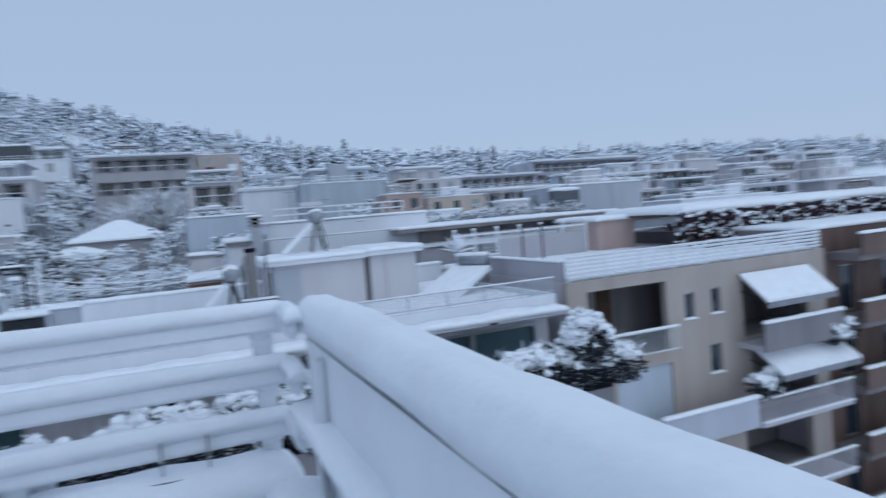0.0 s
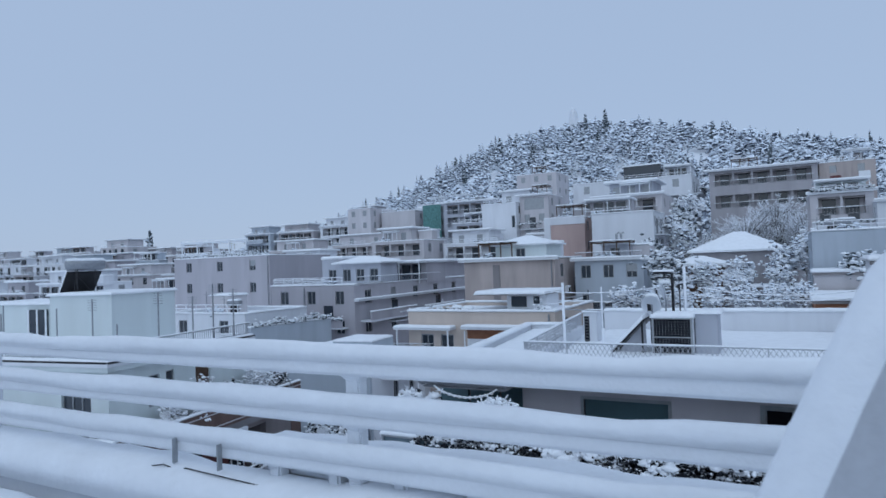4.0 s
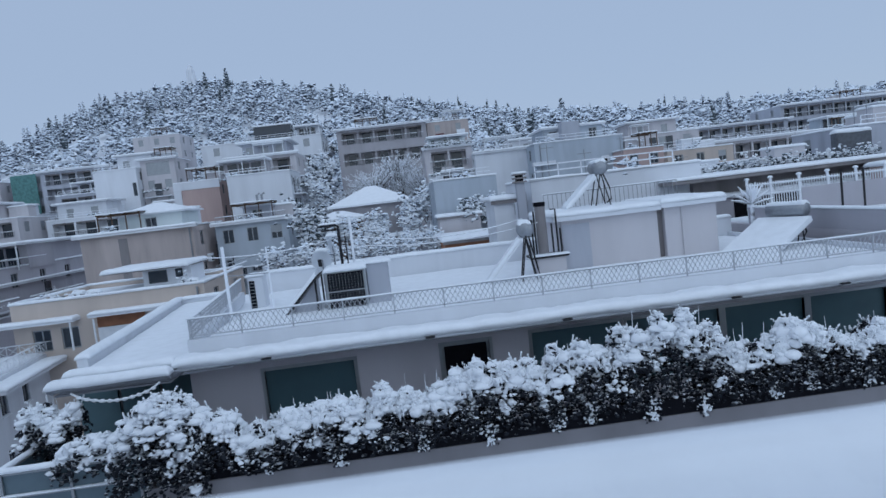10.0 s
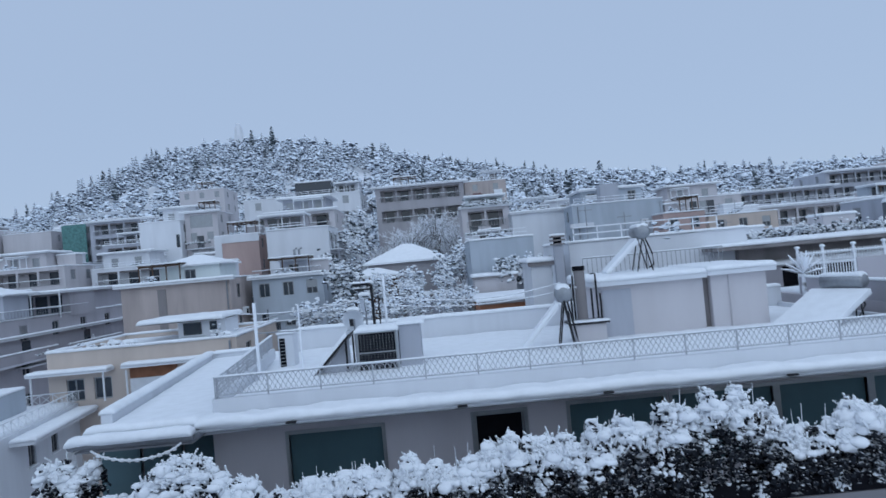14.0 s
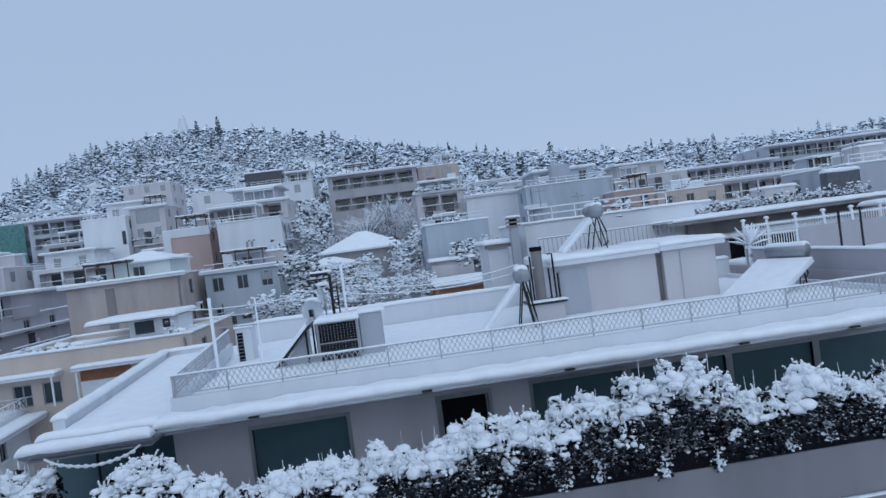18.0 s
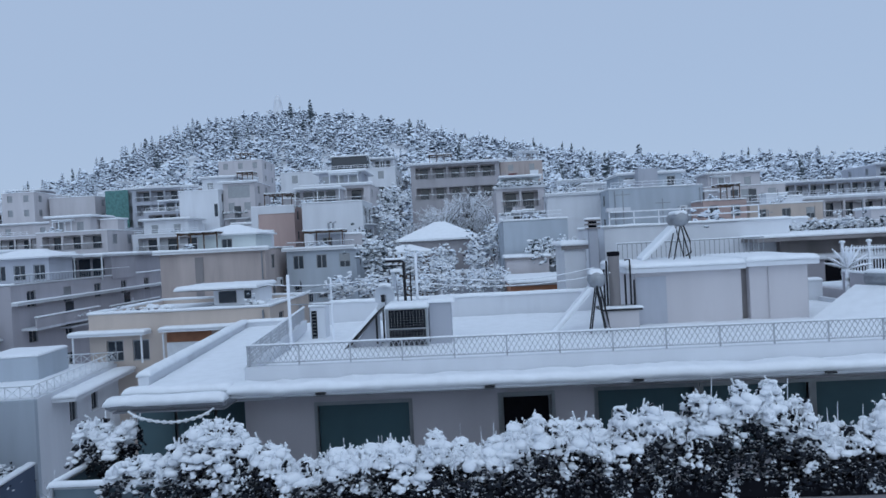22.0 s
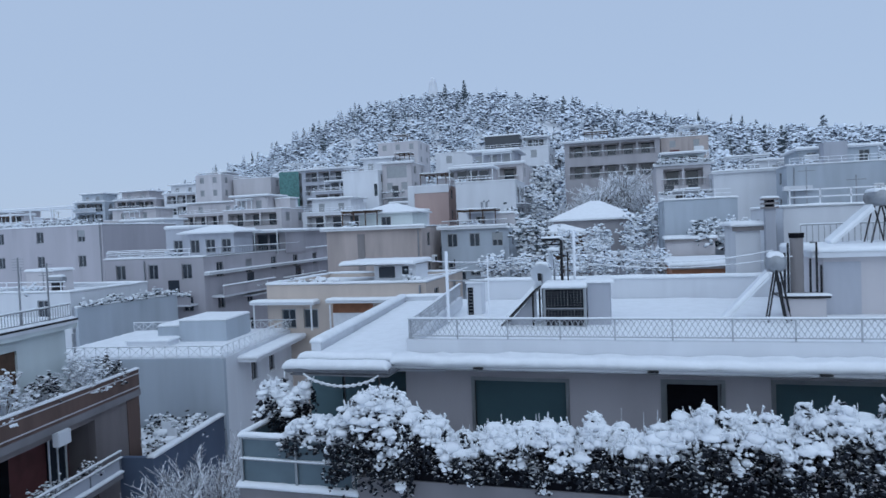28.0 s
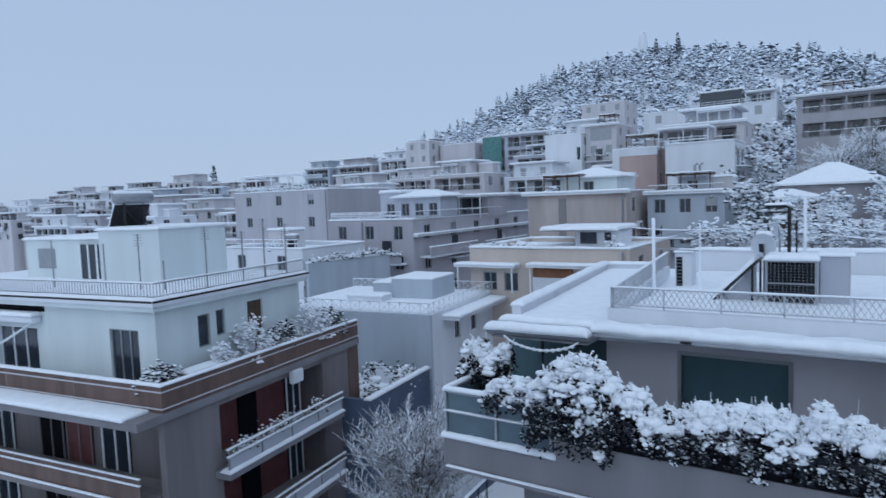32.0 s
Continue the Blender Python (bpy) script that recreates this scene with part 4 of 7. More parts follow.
b = H("house", "grey apartment house with a broad canopy", 20.5, 36, 46, 58, 19.2, GREY, 2, 4, 2, slab=1.0, loggia=(0,))
part("planter", boxes((20.2, 36.2, 44.6, 44.98, 18.9, 19.5)), CONC, b)
greenery(b, "y", 44.9, 20.4, 36, 19.5, 0.55, 52, 420)
b = H("house", "pale blue block with balconies", 37.5, 50, 60, 72, 20.2, BLUEGREY, 2, 4, 2)
b = H("house", "blank grey concrete block with a dark planter box", 38.4, 47, 50, 59, 21.9, GREY, 2, 2, 2, blank=True)
part("planter_box", soft_box(35.9, 38.9, 49.2, 49.99, 19.6, 21.5, 0.05), SEAL, b, "dark planter box on the corner")
part("planter_snow", snow_slab(35.9, 38.9, 49.2, 50, 21.5, 0.25, 0.3, 0.6), SNOW, b, smooth=True)
b = H("house", "white terrace house beside the roof pergola", 54, 68, 52, 62, 19.5, PLASTER, 2, 4, 2, loggia=(0,))

# more houses further off, in uneven rows along the streets
hrng = random.Random(21)
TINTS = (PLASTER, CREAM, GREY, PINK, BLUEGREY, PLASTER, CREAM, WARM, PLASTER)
WORDS = {"white_plaster": "white", "cream_plaster": "cream", "grey_plaster": "grey", "dusty_pink_plaster": "dusty pink", "blue_grey_plaster": "blue-grey", "warm_grey_plaster": "warm grey"}
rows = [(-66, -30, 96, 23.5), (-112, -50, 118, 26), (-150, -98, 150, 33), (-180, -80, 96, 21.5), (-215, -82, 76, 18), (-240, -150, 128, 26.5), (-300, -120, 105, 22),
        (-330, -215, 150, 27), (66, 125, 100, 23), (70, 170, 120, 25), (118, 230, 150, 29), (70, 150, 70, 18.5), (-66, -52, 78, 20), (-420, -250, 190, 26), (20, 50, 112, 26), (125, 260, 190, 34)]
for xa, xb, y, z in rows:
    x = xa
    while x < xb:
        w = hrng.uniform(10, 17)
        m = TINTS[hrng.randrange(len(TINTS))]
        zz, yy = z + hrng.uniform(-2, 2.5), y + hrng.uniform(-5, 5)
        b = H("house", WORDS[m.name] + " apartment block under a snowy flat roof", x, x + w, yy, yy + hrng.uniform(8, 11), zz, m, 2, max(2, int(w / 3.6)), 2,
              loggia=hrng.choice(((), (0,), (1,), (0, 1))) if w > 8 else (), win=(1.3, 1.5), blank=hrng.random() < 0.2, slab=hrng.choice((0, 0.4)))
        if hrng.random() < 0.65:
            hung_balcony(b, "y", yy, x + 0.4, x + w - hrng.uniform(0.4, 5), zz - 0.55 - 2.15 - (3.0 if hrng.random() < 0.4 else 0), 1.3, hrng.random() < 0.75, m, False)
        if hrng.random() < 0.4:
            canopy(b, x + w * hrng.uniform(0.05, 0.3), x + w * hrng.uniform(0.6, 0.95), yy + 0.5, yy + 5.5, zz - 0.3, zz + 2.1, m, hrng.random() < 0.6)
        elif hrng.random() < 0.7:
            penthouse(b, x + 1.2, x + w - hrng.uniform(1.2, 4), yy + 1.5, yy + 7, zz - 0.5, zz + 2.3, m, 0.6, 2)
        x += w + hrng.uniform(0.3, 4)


# ---- the house across the street: top floor behind a planted balcony, flat roof ----
opp = thing("apartment_house", "cream apartment house with a planted top-floor balcony", "house")
WX0, WX1, WY = -6.3, 15.0, 17.5
HOLES = [(-4.24, -1.7, 14.0, 15.66), (0.86, 2.23, 13.4, 15.72), (3.5, 6.1, 13.9, 15.76), (6.35, 9.15, 13.9, 15.76), (9.35, 11.8, 13.9, 15.76), (12.0, 14.4, 13.9, 15.76)]
part("top_floor_wall", wall_mesh("y", WY, 0.25, WX0, WX1, 13.2, 16.3, HOLES), GREIGE, opp)
part("side_wall", boxes((WX0, WX0 + 0.25, WY + 0.25, 27.5, 13.2, 16.3), (WX1 - 0.25, WX1, WY + 0.25, 27.5, 13.2, 16.3), (WX0 + 0.25, WX1 - 0.25, 27.25, 27.5, 13.2, 16.3)), GREIGE, opp)
for i, (a, b_, c, d) in enumerate(HOLES):
    bm = wall_mesh("y", WY - 0.03, 0.13, a - 0.1, b_ + 0.1, c - 0.1, d + 0.1, [(a, b_, c, d)])
    w = part("window", bm, FRAME, opp)
    if i == 1:
        # Black sheet stands for the unlit room; there is no glass here.
        part("pane", boxes((a, b_, WY + 0.2, WY + 0.22, c, d)), DARK, w, "black sheet for the unlit room in the open window")
        part("sash", boxes((a, a + 0.06, WY + 0.1, WY + 0.16, c, d), (b_ - 0.06, b_, WY + 0.1, WY + 0.16, c, d), (a + 0.06, b_ - 0.06, WY + 0.1, WY + 0.16, d - 0.06, d)), FRAME, w)
    else:
        part("pane", boxes((a, b_, WY + 0.1, WY + 0.12, c, d)), TEAL, w, "lowered dark teal blind")
for x in (-3.0, 1.5, 4.8, 7.7, 10.5):
    part("wall_lamp", soft_box(x - 0.1, x + 0.1, WY - 0.12, WY, 15.95, 16.1, 0.03), CONC, opp)
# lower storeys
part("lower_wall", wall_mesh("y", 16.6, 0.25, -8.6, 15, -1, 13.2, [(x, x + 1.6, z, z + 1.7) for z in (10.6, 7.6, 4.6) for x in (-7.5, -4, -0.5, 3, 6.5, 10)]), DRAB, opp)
part("lower_side_wall", boxes((-8.6, -8.35, 16.85, 30, -1, 13.2), (14.75, 15, 16.85, 30, -1, 13.2), (-8.35, 14.75, 29.75, 30, -1, 13.2)), GREIGE, opp)
for z in (10.6, 7.6, 4.6):
    for x in (-7.5, -4, -0.5, 3, 6.5, 10):
        window(opp, "y", 16.6, x, x + 1.6, z, z + 1.7, bars=2, sill=False)
part("balcony", boxes((-9.4, 15, 13.9, 17.48, 13.0, 13.2)), PLASTER, opp)
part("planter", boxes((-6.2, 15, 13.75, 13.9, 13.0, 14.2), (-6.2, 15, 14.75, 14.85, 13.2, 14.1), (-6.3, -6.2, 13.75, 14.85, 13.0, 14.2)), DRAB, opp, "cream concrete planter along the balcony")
part("planter_earth", boxes((-6.2, 15, 13.9, 14.75, 13.2, 13.95)), WOOD, opp)
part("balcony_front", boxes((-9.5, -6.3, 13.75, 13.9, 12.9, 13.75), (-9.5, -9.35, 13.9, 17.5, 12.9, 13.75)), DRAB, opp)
snow_on(opp, -9.55, -6.3, 13.7, 13.95, 13.75, 0.14, 0.2, name="ledge_snow")
snow_on(opp, -9.55, -9.3, 13.95, 17.4, 13.75, 0.14, 0.2, name="ledge_snow")
snow_on(opp, -9.3, -6.3, 14.0, 17.3, 13.2, 0.15, 0.4)
gp = part("glass_balustrade", boxes((-9.4, -6.35, 13.8, 13.83, 13.85, 14.95), (-9.43, -9.4, 13.83, 17.3, 13.85, 14.95)), SMOKED, opp, "grey ribbed glass balustrade panels")
for x in (-9.4, -7.9, -6.4):
    part("post", boxes((x - 0.03, x + 0.03, 13.74, 13.79, 13.7, 15.05)), FRAME, gp)
part("handrail", boxes((-9.45, -6.3, 13.76, 13.84, 14.95, 15.02), (-9.45, -9.37, 13.84, 17.3, 14.95, 15.02)), FRAME, gp)
part("mid_rail", boxes((-9.43, -6.35, 13.76, 13.796, 14.42, 14.47)), FRAME, gp)
part("rail_snow", snow_slab(-9.43, -6.35, 13.74, 13.79, 14.47, 0.025, 0.15, 0.5), SNOW, gp, smooth=True)
part("rail_snow", snow_slab(-9.45, -6.3, 13.74, 13.86, 15.02, 0.1, 0.2, 0.4), SNOW, gp, smooth=True)
part("rail_snow", snow_slab(-9.47, -9.35, 13.86, 17.3, 15.02, 0.1, 0.2, 0.4), SNOW, gp, smooth=True)
part("planter_ledge", boxes((-9.4, 15, 13.62, 13.745, 12.9, 12.98)), DRAB, opp)
snow_on(opp, -9.4, 15, 13.62, 13.74, 12.98, 0.035, 0.2, 0.5, 0, "ledge_snow")
# eaves and roof
part("eaves_slab", boxes((WX0 + 0.2, WX1, 16.05, 16.82, 16.304, 16.4), (WX0 + 0.2, WX1, 16.82, 28, 16.304, 16.498)), PLASTER, opp)
snow_on(opp, WX0 + 0.1, WX1, 15.97, 16.78, 16.42, 0.2, 0.09, 0.5, 0.02, "eaves_snow")
for u in (-3.9, 0.4, 4.1, 8.8, 11.9):
    part("gutter_bracket", boxes((u, u + 0.25, 15.9, 16.0, 16.33, 16.37)), IRON, opp)
part("gutter_pipe", tube(bmesh.new(), [(WX0 + 0.2, 16.06, 16.28), (WX1, 16.06, 16.28)], 0.03, 8), STEEL, opp)
part("parapet", boxes((WX0 + 0.3, WX1, 16.8, 17.0, 16.5, 16.93), (WX0 + 0.3, WX1, 27.4, 27.65, 16.5, 17.6), (WX1 - 0.2, WX1, 17.0, 27.4, 16.5, 16.93)), PLASTER, opp)
snow_on(opp, WX0 + 0.35, WX1 - 0.2, 17.0, 27.4, 16.5, 0.3, 0.5, 0.2, 0)
snow_on(opp, WX0 + 0.3, WX1, 27.38, 27.68, 17.6, 0.14, 0.3)


def lattice(parent, axis, at, u0, u1, z0, z1, bay, cell, material, span=2, bar=0.009):
    """A railing of framed lattice panels, a part per bay."""
    n = max(1, round((u1 - u0) / bay))
    for i in range(n):
        a, b = u0 + (u1 - u0) * i / n, u0 + (u1 - u0) * (i + 1) / n
        bm = bmesh.new()
        box(bm, *place(axis, at, a, a + 0.035, -0.02, 0.02, z0 - 0.1, z1))
        box(bm, *place(axis, at, a, b, -0.022, 0.022, z1 - 0.035, z1))
        box(bm, *place(axis, at, a, b, -0.02, 0.02, z0, z0 + 0.03))
        k = max(1, round((b - a) / cell))
        top, w = z1 - 0.03, (b - a) / k
        for j in range(-span, k + span):
            for way, off in ((1, 0), (-1, 0.014)):
                s = a + w * (j if way > 0 else j + 1)
                e = s + way * w * span
                f0, f1 = 0.0, 1.0
                lo_u, hi_u = min(s, e), max(s, e)
                if hi_u <= a + 0.001 or lo_u >= b - 0.001:
                    continue
                if way > 0:
                    f0, f1 = max(0, (a - s) / (e - s)), min(1, (b - s) / (e - s))
                else:
                    f0, f1 = max(0, (s - b) / (s - e)), min(1, (s - a) / (s - e))
                ua, ub = s + (e - s) * f0, s + (e - s) * f1
                za, zb = z0 + (top - z0) * f0, z0 + (top - z0) * f1
                vs = []
                for u, z in ((ua - bar, za), (ua + bar, za), (ub + bar, zb), (ub - bar, zb)):
                    x = place(axis, at, u, u, off, off, z, z)
                    vs.append((x[0], x[2], z))
                nrm = (0, 0.012, 0) if axis == "y" else (0.012, 0, 0)
                lo = [bm.verts.new(v) for v in vs]
                hi = [bm.verts.new((v[0] + nrm[0], v[1] + nrm[1], v[2])) for v in vs]
                bm.faces.new(lo)
                bm.faces.new(hi[::-1])
                for m in range(4):
                    bm.faces.new((lo[m], hi[m], hi[(m + 1) % 4], lo[(m + 1) % 4]))
        r = part("lattice_panel", bm, material, parent)
        part("rail_snow", snow_slab(*place(axis, at, a, b, -0.03, 0.03, 0, 0)[:4], z1, 0.03, 0.3, 0.5), SNOW, r, smooth=True)


rf = thing("roof_railing", "white lattice metal railing round the snowy roof", "railing", (0, 0, 0))
lattice(rf, "y", 16.9, WX0 + 0.35, WX1, 17.0, 17.5, 1.42, 0.142, RAILPAINT)
rs = thing("roof_railing", "white lattice metal railing along the side of the roof", "railing", (WX0 + 0.4, 16.95, 0), turn=6.5)
lattice(rs, "w", 0, 0, 10.5, 17.0, 17.5, 1.42, 0.142, RAILPAINT)
part("kerb", boxes((-0.12, 0.1, 0, 10.5, 16.5, 16.93)), PLASTER, rs)
# lower roof strip beside it
low = thing("side_roof", "lower snowy roof strip with kerbs beside the flat roof", "roof", (-9.3, 16.2, 0), turn=7)
part("slab", boxes((0, 4.4, 0.3, 14.5, 16.0, 16.2)), PLASTER, low)
part("kerb", boxes((0, 0.3, 1.7, 14.5, 16.2, 16.6), (0.3, 2.6, 14.2, 14.5, 16.2, 16.6)), PLASTER, low)
snow_on(low, -0.03, 0.35, 1.7, 14.5, 16.6, 0.15, 0.3)
snow_on(low, 0.35, 2.6, 14.15, 14.55, 16.6, 0.13, 0.3)
snow_on(low, 0.3, 4.4, 0.5, 14.5, 16.2, 0.2, 0.5, 0.2, 0)
can = thing("balcony_canopy", "rolled balcony canopy laden with snow over dark glazed doors", "awning")
part("side_room_wall", boxes((-10.0, WX0, 18.6, 18.8, 13.2, 16.1)), CONC, can)
for u0, u1 in ((-9.95, -8.8), (-8.7, -7.6), (-7.5, WX0 - 0.06)):
    part("glazed_door", boxes((u0, u1, 18.5, 18.58, 13.3, 15.95)), TEAL, can, "dark glazed door")
for i, (y, z) in enumerate(((16.25, 16.42), (15.75, 16.3))):
    rr = part("canopy_roll", tube(bmesh.new(), [(-9.0 - 0.2 * i, y, z), (WX0 + 0.15, y, z)], 0.11, 10), AWNING, can)
    part("roll_snow", snow_slab(-9.0 - 0.2 * i, WX0 + 0.15, y - 0.17, y + 0.17, z + 0.04, 0.2, 0.15, 0.3), SNOW, rr, smooth=True)
part("canopy_arm", tube(bmesh.new(), [(-9.1, 18.5, 16.0), (-9.1, 15.7, 16.2)], 0.04, 6), STEEL, can)
part("canopy_cloth", boxes((-9.1, WX0 + 0.1, 15.8, 18.5, 16.08, 16.12)), AWNING, can)
sag = [(-8.6 + 2.2 * k / 12, 15.62, 16.18 - 0.32 * math.sin(math.pi * k / 12) ** 0.7) for k in range(13)]
for k in range(11):
    u = -8.6 + 2.2 * (k + 1) / 12
    part("cord_fringe", ico(0.07, 0.03, 0.05, u, 15.62, 16.16 - 0.30 * math.sin(math.pi * (k + 1) / 12) ** 0.7, k + 40), SNOW, can, "snow caught on the cord", smooth=True)
part("sagging_cord", tube(bmesh.new(), sag, 0.028, 6), SNOW, can, "sagging cord crusted with snow")

# roof-top things
RZ = 16.5
ac = thing("air_conditioner", "large boxed air-conditioning unit with a dark louvred front, capped with snow", "air conditioner", (-1.88, 20.0, RZ))
part("cabinet", soft_box(-0.65, 0.65, 0.04, 1.0, 0.25, 1.5, 0.03), PLASTER, ac)
part("frame", boxes((-0.65, -0.58, -0.02, 0.04, 0.25, 1.5), (0.58, 0.65, -0.02, 0.04, 0.25, 1.5), (-0.58, 0.58, -0.02, 0.04, 0.25, 0.32), (-0.58, 0.58, -0.02, 0.04, 1.45, 1.5)), FRAME, ac)
part("grille", boxes((-0.58, 0.58, 0.02, 0.035, 0.32, 1.45)), DARK, ac)
for i in range(13):
    z = 0.37 + i * 0.082
    part("louvre", boxes((-0.58, 0.58, 0.0, 0.012, z, z + 0.01)), SEAL, ac)
for i in range(11):
    x = -0.5 + i * 0.1
    part("grille_wire", boxes((x - 0.003, x + 0.003, -0.006, -0.001, 0.32, 1.42)), FRAME, ac)
part("cross_bar", boxes((-0.58, 0.58, -0.02, 0.0, 0.83, 0.87)), FRAME, ac)
part("foot", boxes((-0.6, -0.5, 0.1, 0.9, 0, 0.25), (0.5, 0.6, 0.1, 0.9, 0, 0.25)), CONC, ac)
snow_on(ac, -0.68, 0.68, -0.02, 1.02, 1.5, 0.16, 0.15, name="snow_cap")
sh = thing("roof_hatch", "grey rendered hatch wall beside the air conditioner", "hatch", (-0.95, 20.4, RZ))
part("wall", soft_box(-0.25, 0.45, 0, 1.2, 0, 1.6, 0.02), GREY, sh)
snow_on(sh, -0.3, 0.55, -0.05, 1.3, 1.6, 0.1, 0.2, name="snow_cap")
sp = thing("sloping_panel", "sloping solar collector covered with snow, dark beneath", "solar panel", (-3.4, 20.0, RZ))
bm = bmesh.new()
va = [bm.verts.new(v) for v in ((-0.7, 0, 0.12), (-0.7, 2.0, 0.12), (0.6, 2.0, 1.45), (0.6, 0, 1.45), (-0.66, 0, 0.07), (-0.66, 2.0, 0.07), (0.64, 2.0, 1.4), (0.64, 0, 1.4))]
for f in ((0, 1, 2, 3), (7, 6, 5, 4), (0, 4, 5, 1), (1, 5, 6, 2), (2, 6, 7, 3), (3, 7, 4, 0)):
    bm.faces.new([va[i] for i in f])
part("panel", bm, IRON, sp, "black collector casing")
bm = bmesh.new()
va = [bm.verts.new(v) for v in ((-0.8, -0.02, 0.16), (-0.8, 2.0, 0.16), (0.56, 2.0, 1.57), (0.56, -0.02, 1.57), (-0.7, -0.02, 0.124), (-0.7, 2.0, 0.124), (0.6, 2.0, 1.454), (0.6, -0.02, 1.454))]
for f in ((0, 1, 2, 3), (7, 6, 5, 4), (0, 4, 5, 1), (1, 5, 6, 2), (2, 6, 7, 3), (3, 7, 4, 0)):
    bm.faces.new([va[i] for i in f])
part("panel_snow", bm, SNOW, sp, "snow-covered face")
for y in (0.1, 1.8):
    part("stand_leg", boxes((0.5, 0.56, y, y + 0.06, 0, 1.3)), IRON, sp)
# Added grey sheet imitates lit snow beneath the panel, lightening the dark triangle.
bm = bmesh.new()
va = [bm.verts.new((x, y, z)) for y in (0.3, 0.34) for x, z in ((-0.6, 0.0), (0.62, 0.0), (0.62, 1.36))]
for f in ((0, 1, 2), (5, 4, 3), (0, 3, 4, 1), (1, 4, 5, 2), (2, 5, 3, 0)):
    bm.faces.new([va[i] for i in f])
part("lit_fill_sheet", bm, GREY, sp)


def dish(name, label, x, y, z, r, tilt, turn, stand):
    d = thing(name, label, "satellite dish", (x, y, z))
    bm = bmesh.new()
    rings = []
    for i in range(7):
        q = i / 6
        rings.append([bm.verts.new((r * q * math.cos(k * math.tau / 20), r * 0.28 * q * q, r * q * math.sin(k * math.tau / 20))) for k in range(20)] if i else [bm.verts.new((0, 0, 0))])
    for k in range(20):
        bm.faces.new((rings[0][0], rings[1][k], rings[1][(k + 1) % 20]))
    for a, b in zip(rings[1:], rings[2:]):
        for k in range(20):
            bm.faces.new((a[k], a[(k + 1) % 20], b[(k + 1) % 20], b[k]))
    bmesh.ops.solidify(bm, geom=bm.faces[:], thickness=0.02)
    o = part("reflector", bm, WHITE, d, smooth=True)
    o.matrix_basis = pose(0, 0, stand, tilt, 0, turn)
    part("mast", tube(bmesh.new(), [(0, 0, 0), (0, 0, stand)], 0.03, 8), STEEL, d)
    o = part("feed_arm", tube(bmesh.new(), [(0, 0, -r * 0.8), (0, -r * 0.9, -r * 0.1)], 0.015, 6), IRON, d)
    o.matrix_basis = pose(0, 0, stand, tilt + 180, 0, turn + 180)
    o = part("feed", boxes((-0.06, 0.06, -r * 0.95, -r * 0.8, -0.14, 0.1)), IRON, d)
    o.matrix_basis = pose(0, 0, stand, -tilt, 0, turn + 180)
    lump = part("dish_snow", snow_slab(-r * 0.5, r * 0.5, -0.1, 0.12, stand + r * 0.75, 0.12, 0.15), SNOW, d, smooth=True)
    return d


dish("satellite_dish", "white satellite dish crusted with snow on the roof", -2.65, 20.9, RZ, 0.36, -12, 172, 1.88)
dish("satellite_dish", "tall satellite dish seen edge-on above the air conditioner", -2.36, 22, RZ, 0.36, -10, 110, 2.3)
for x, y, h, lab in ((-2.1, 22.0, 2.9, "bent iron chimney pipe rising from the snowy roof"), (-1.68, 22.0, 3.2, "snow-crusted pole on the snowy roof"), (-1.95, 22.6, 2.6, "thin iron pole on the snowy roof")):
    c = thing("chimney_pipe", lab, "pipe", (x, y, RZ))
    part("pipe", tube(bmesh.new(), [(0, 0, 0), (0, 0, h)] + ([(-0.1, 0, h + 0.06), (-0.65, 0, h + 0.06)] if h == 2.9 else []), 0.05 if h == 2.9 else (0.05 if h == 3.2 else 0.025), 8), TWIG if h == 3.2 else IRON, c)
    if h == 2.9:
        part("pipe_arm", tube(bmesh.new(), [(0, 0.1, h - 0.12), (-0.62, 0.1, h - 0.12)], 0.03, 8), IRON, c)
        part("pipe_snow", snow_slab(-0.65, 0.05, -0.06, 0.06, h + 0.1, 0.07, 0.1), SNOW, c, smooth=True)
pm = thing("aerial_mast", "pale television aerial mast at the roof edge", "aerial", (-5.9, 21, 16.3))
part("mast", tube(bmesh.new(), [(0, 0, 0), (0, 0, 2.9)], 0.055, 8), TWIG, pm)
part("arm", tube(bmesh.new(), [(-0.05, 0, 2.3), (1.3, 0.6, 2.5)], 0.02, 6), STEEL, pm)
part("arm", tube(bmesh.new(), [(-0.05, 0, 1.9), (1.3, 0.6, 1.8)], 0.02, 6), STEEL, pm)
part("arm", tube(bmesh.new(), [(1.3, 0.6, 2.7), (1.3, 0.6, 0.3)], 0.03, 6), TWIG, pm)
bx = thing("vent_box", "small white vent box with a dark slot on the roof", "vent", (-5.35, 22.5, RZ))
part("body", soft_box(-0.25, 0.3, 0, 0.7, 0.1, 1.45, 0.03), PLASTER, bx)
part("slot", boxes((-0.2, 0.0, -0.012, -0.002, 0.3, 1.3)), DARK, bx)
for k in range(8):
    part("slat", boxes((-0.2, 0.0, -0.022, -0.013, 0.36 + k * 0.12, 0.38 + k * 0.12)), FRAME, bx)
snow_on(bx, -0.27, 0.32, -0.02, 0.72, 1.45, 0.1, 0.15, name="snow_cap")

# stair head on the roof with water heaters
st = thing("stair_head", "cream rendered stair head on the roof with a slab roof", "roof structure", (0, 0, 0))
part("wall", soft_box(5.95, 9.6, 22.5, 26.2, RZ, 18.6, 0.02), CREAM, st)
part("recess", boxes((9.6, 9.85, 22.7, 26, RZ, 18.6)), CONC, st)
part("wall", soft_box(9.85, 11.85, 22.45, 26.2, RZ, 18.65, 0.02), CREAM, st)
part("door", boxes((5.96, 7.0, 22.47, 22.497, RZ, 18.45)), GREY, st, "grey steel door")
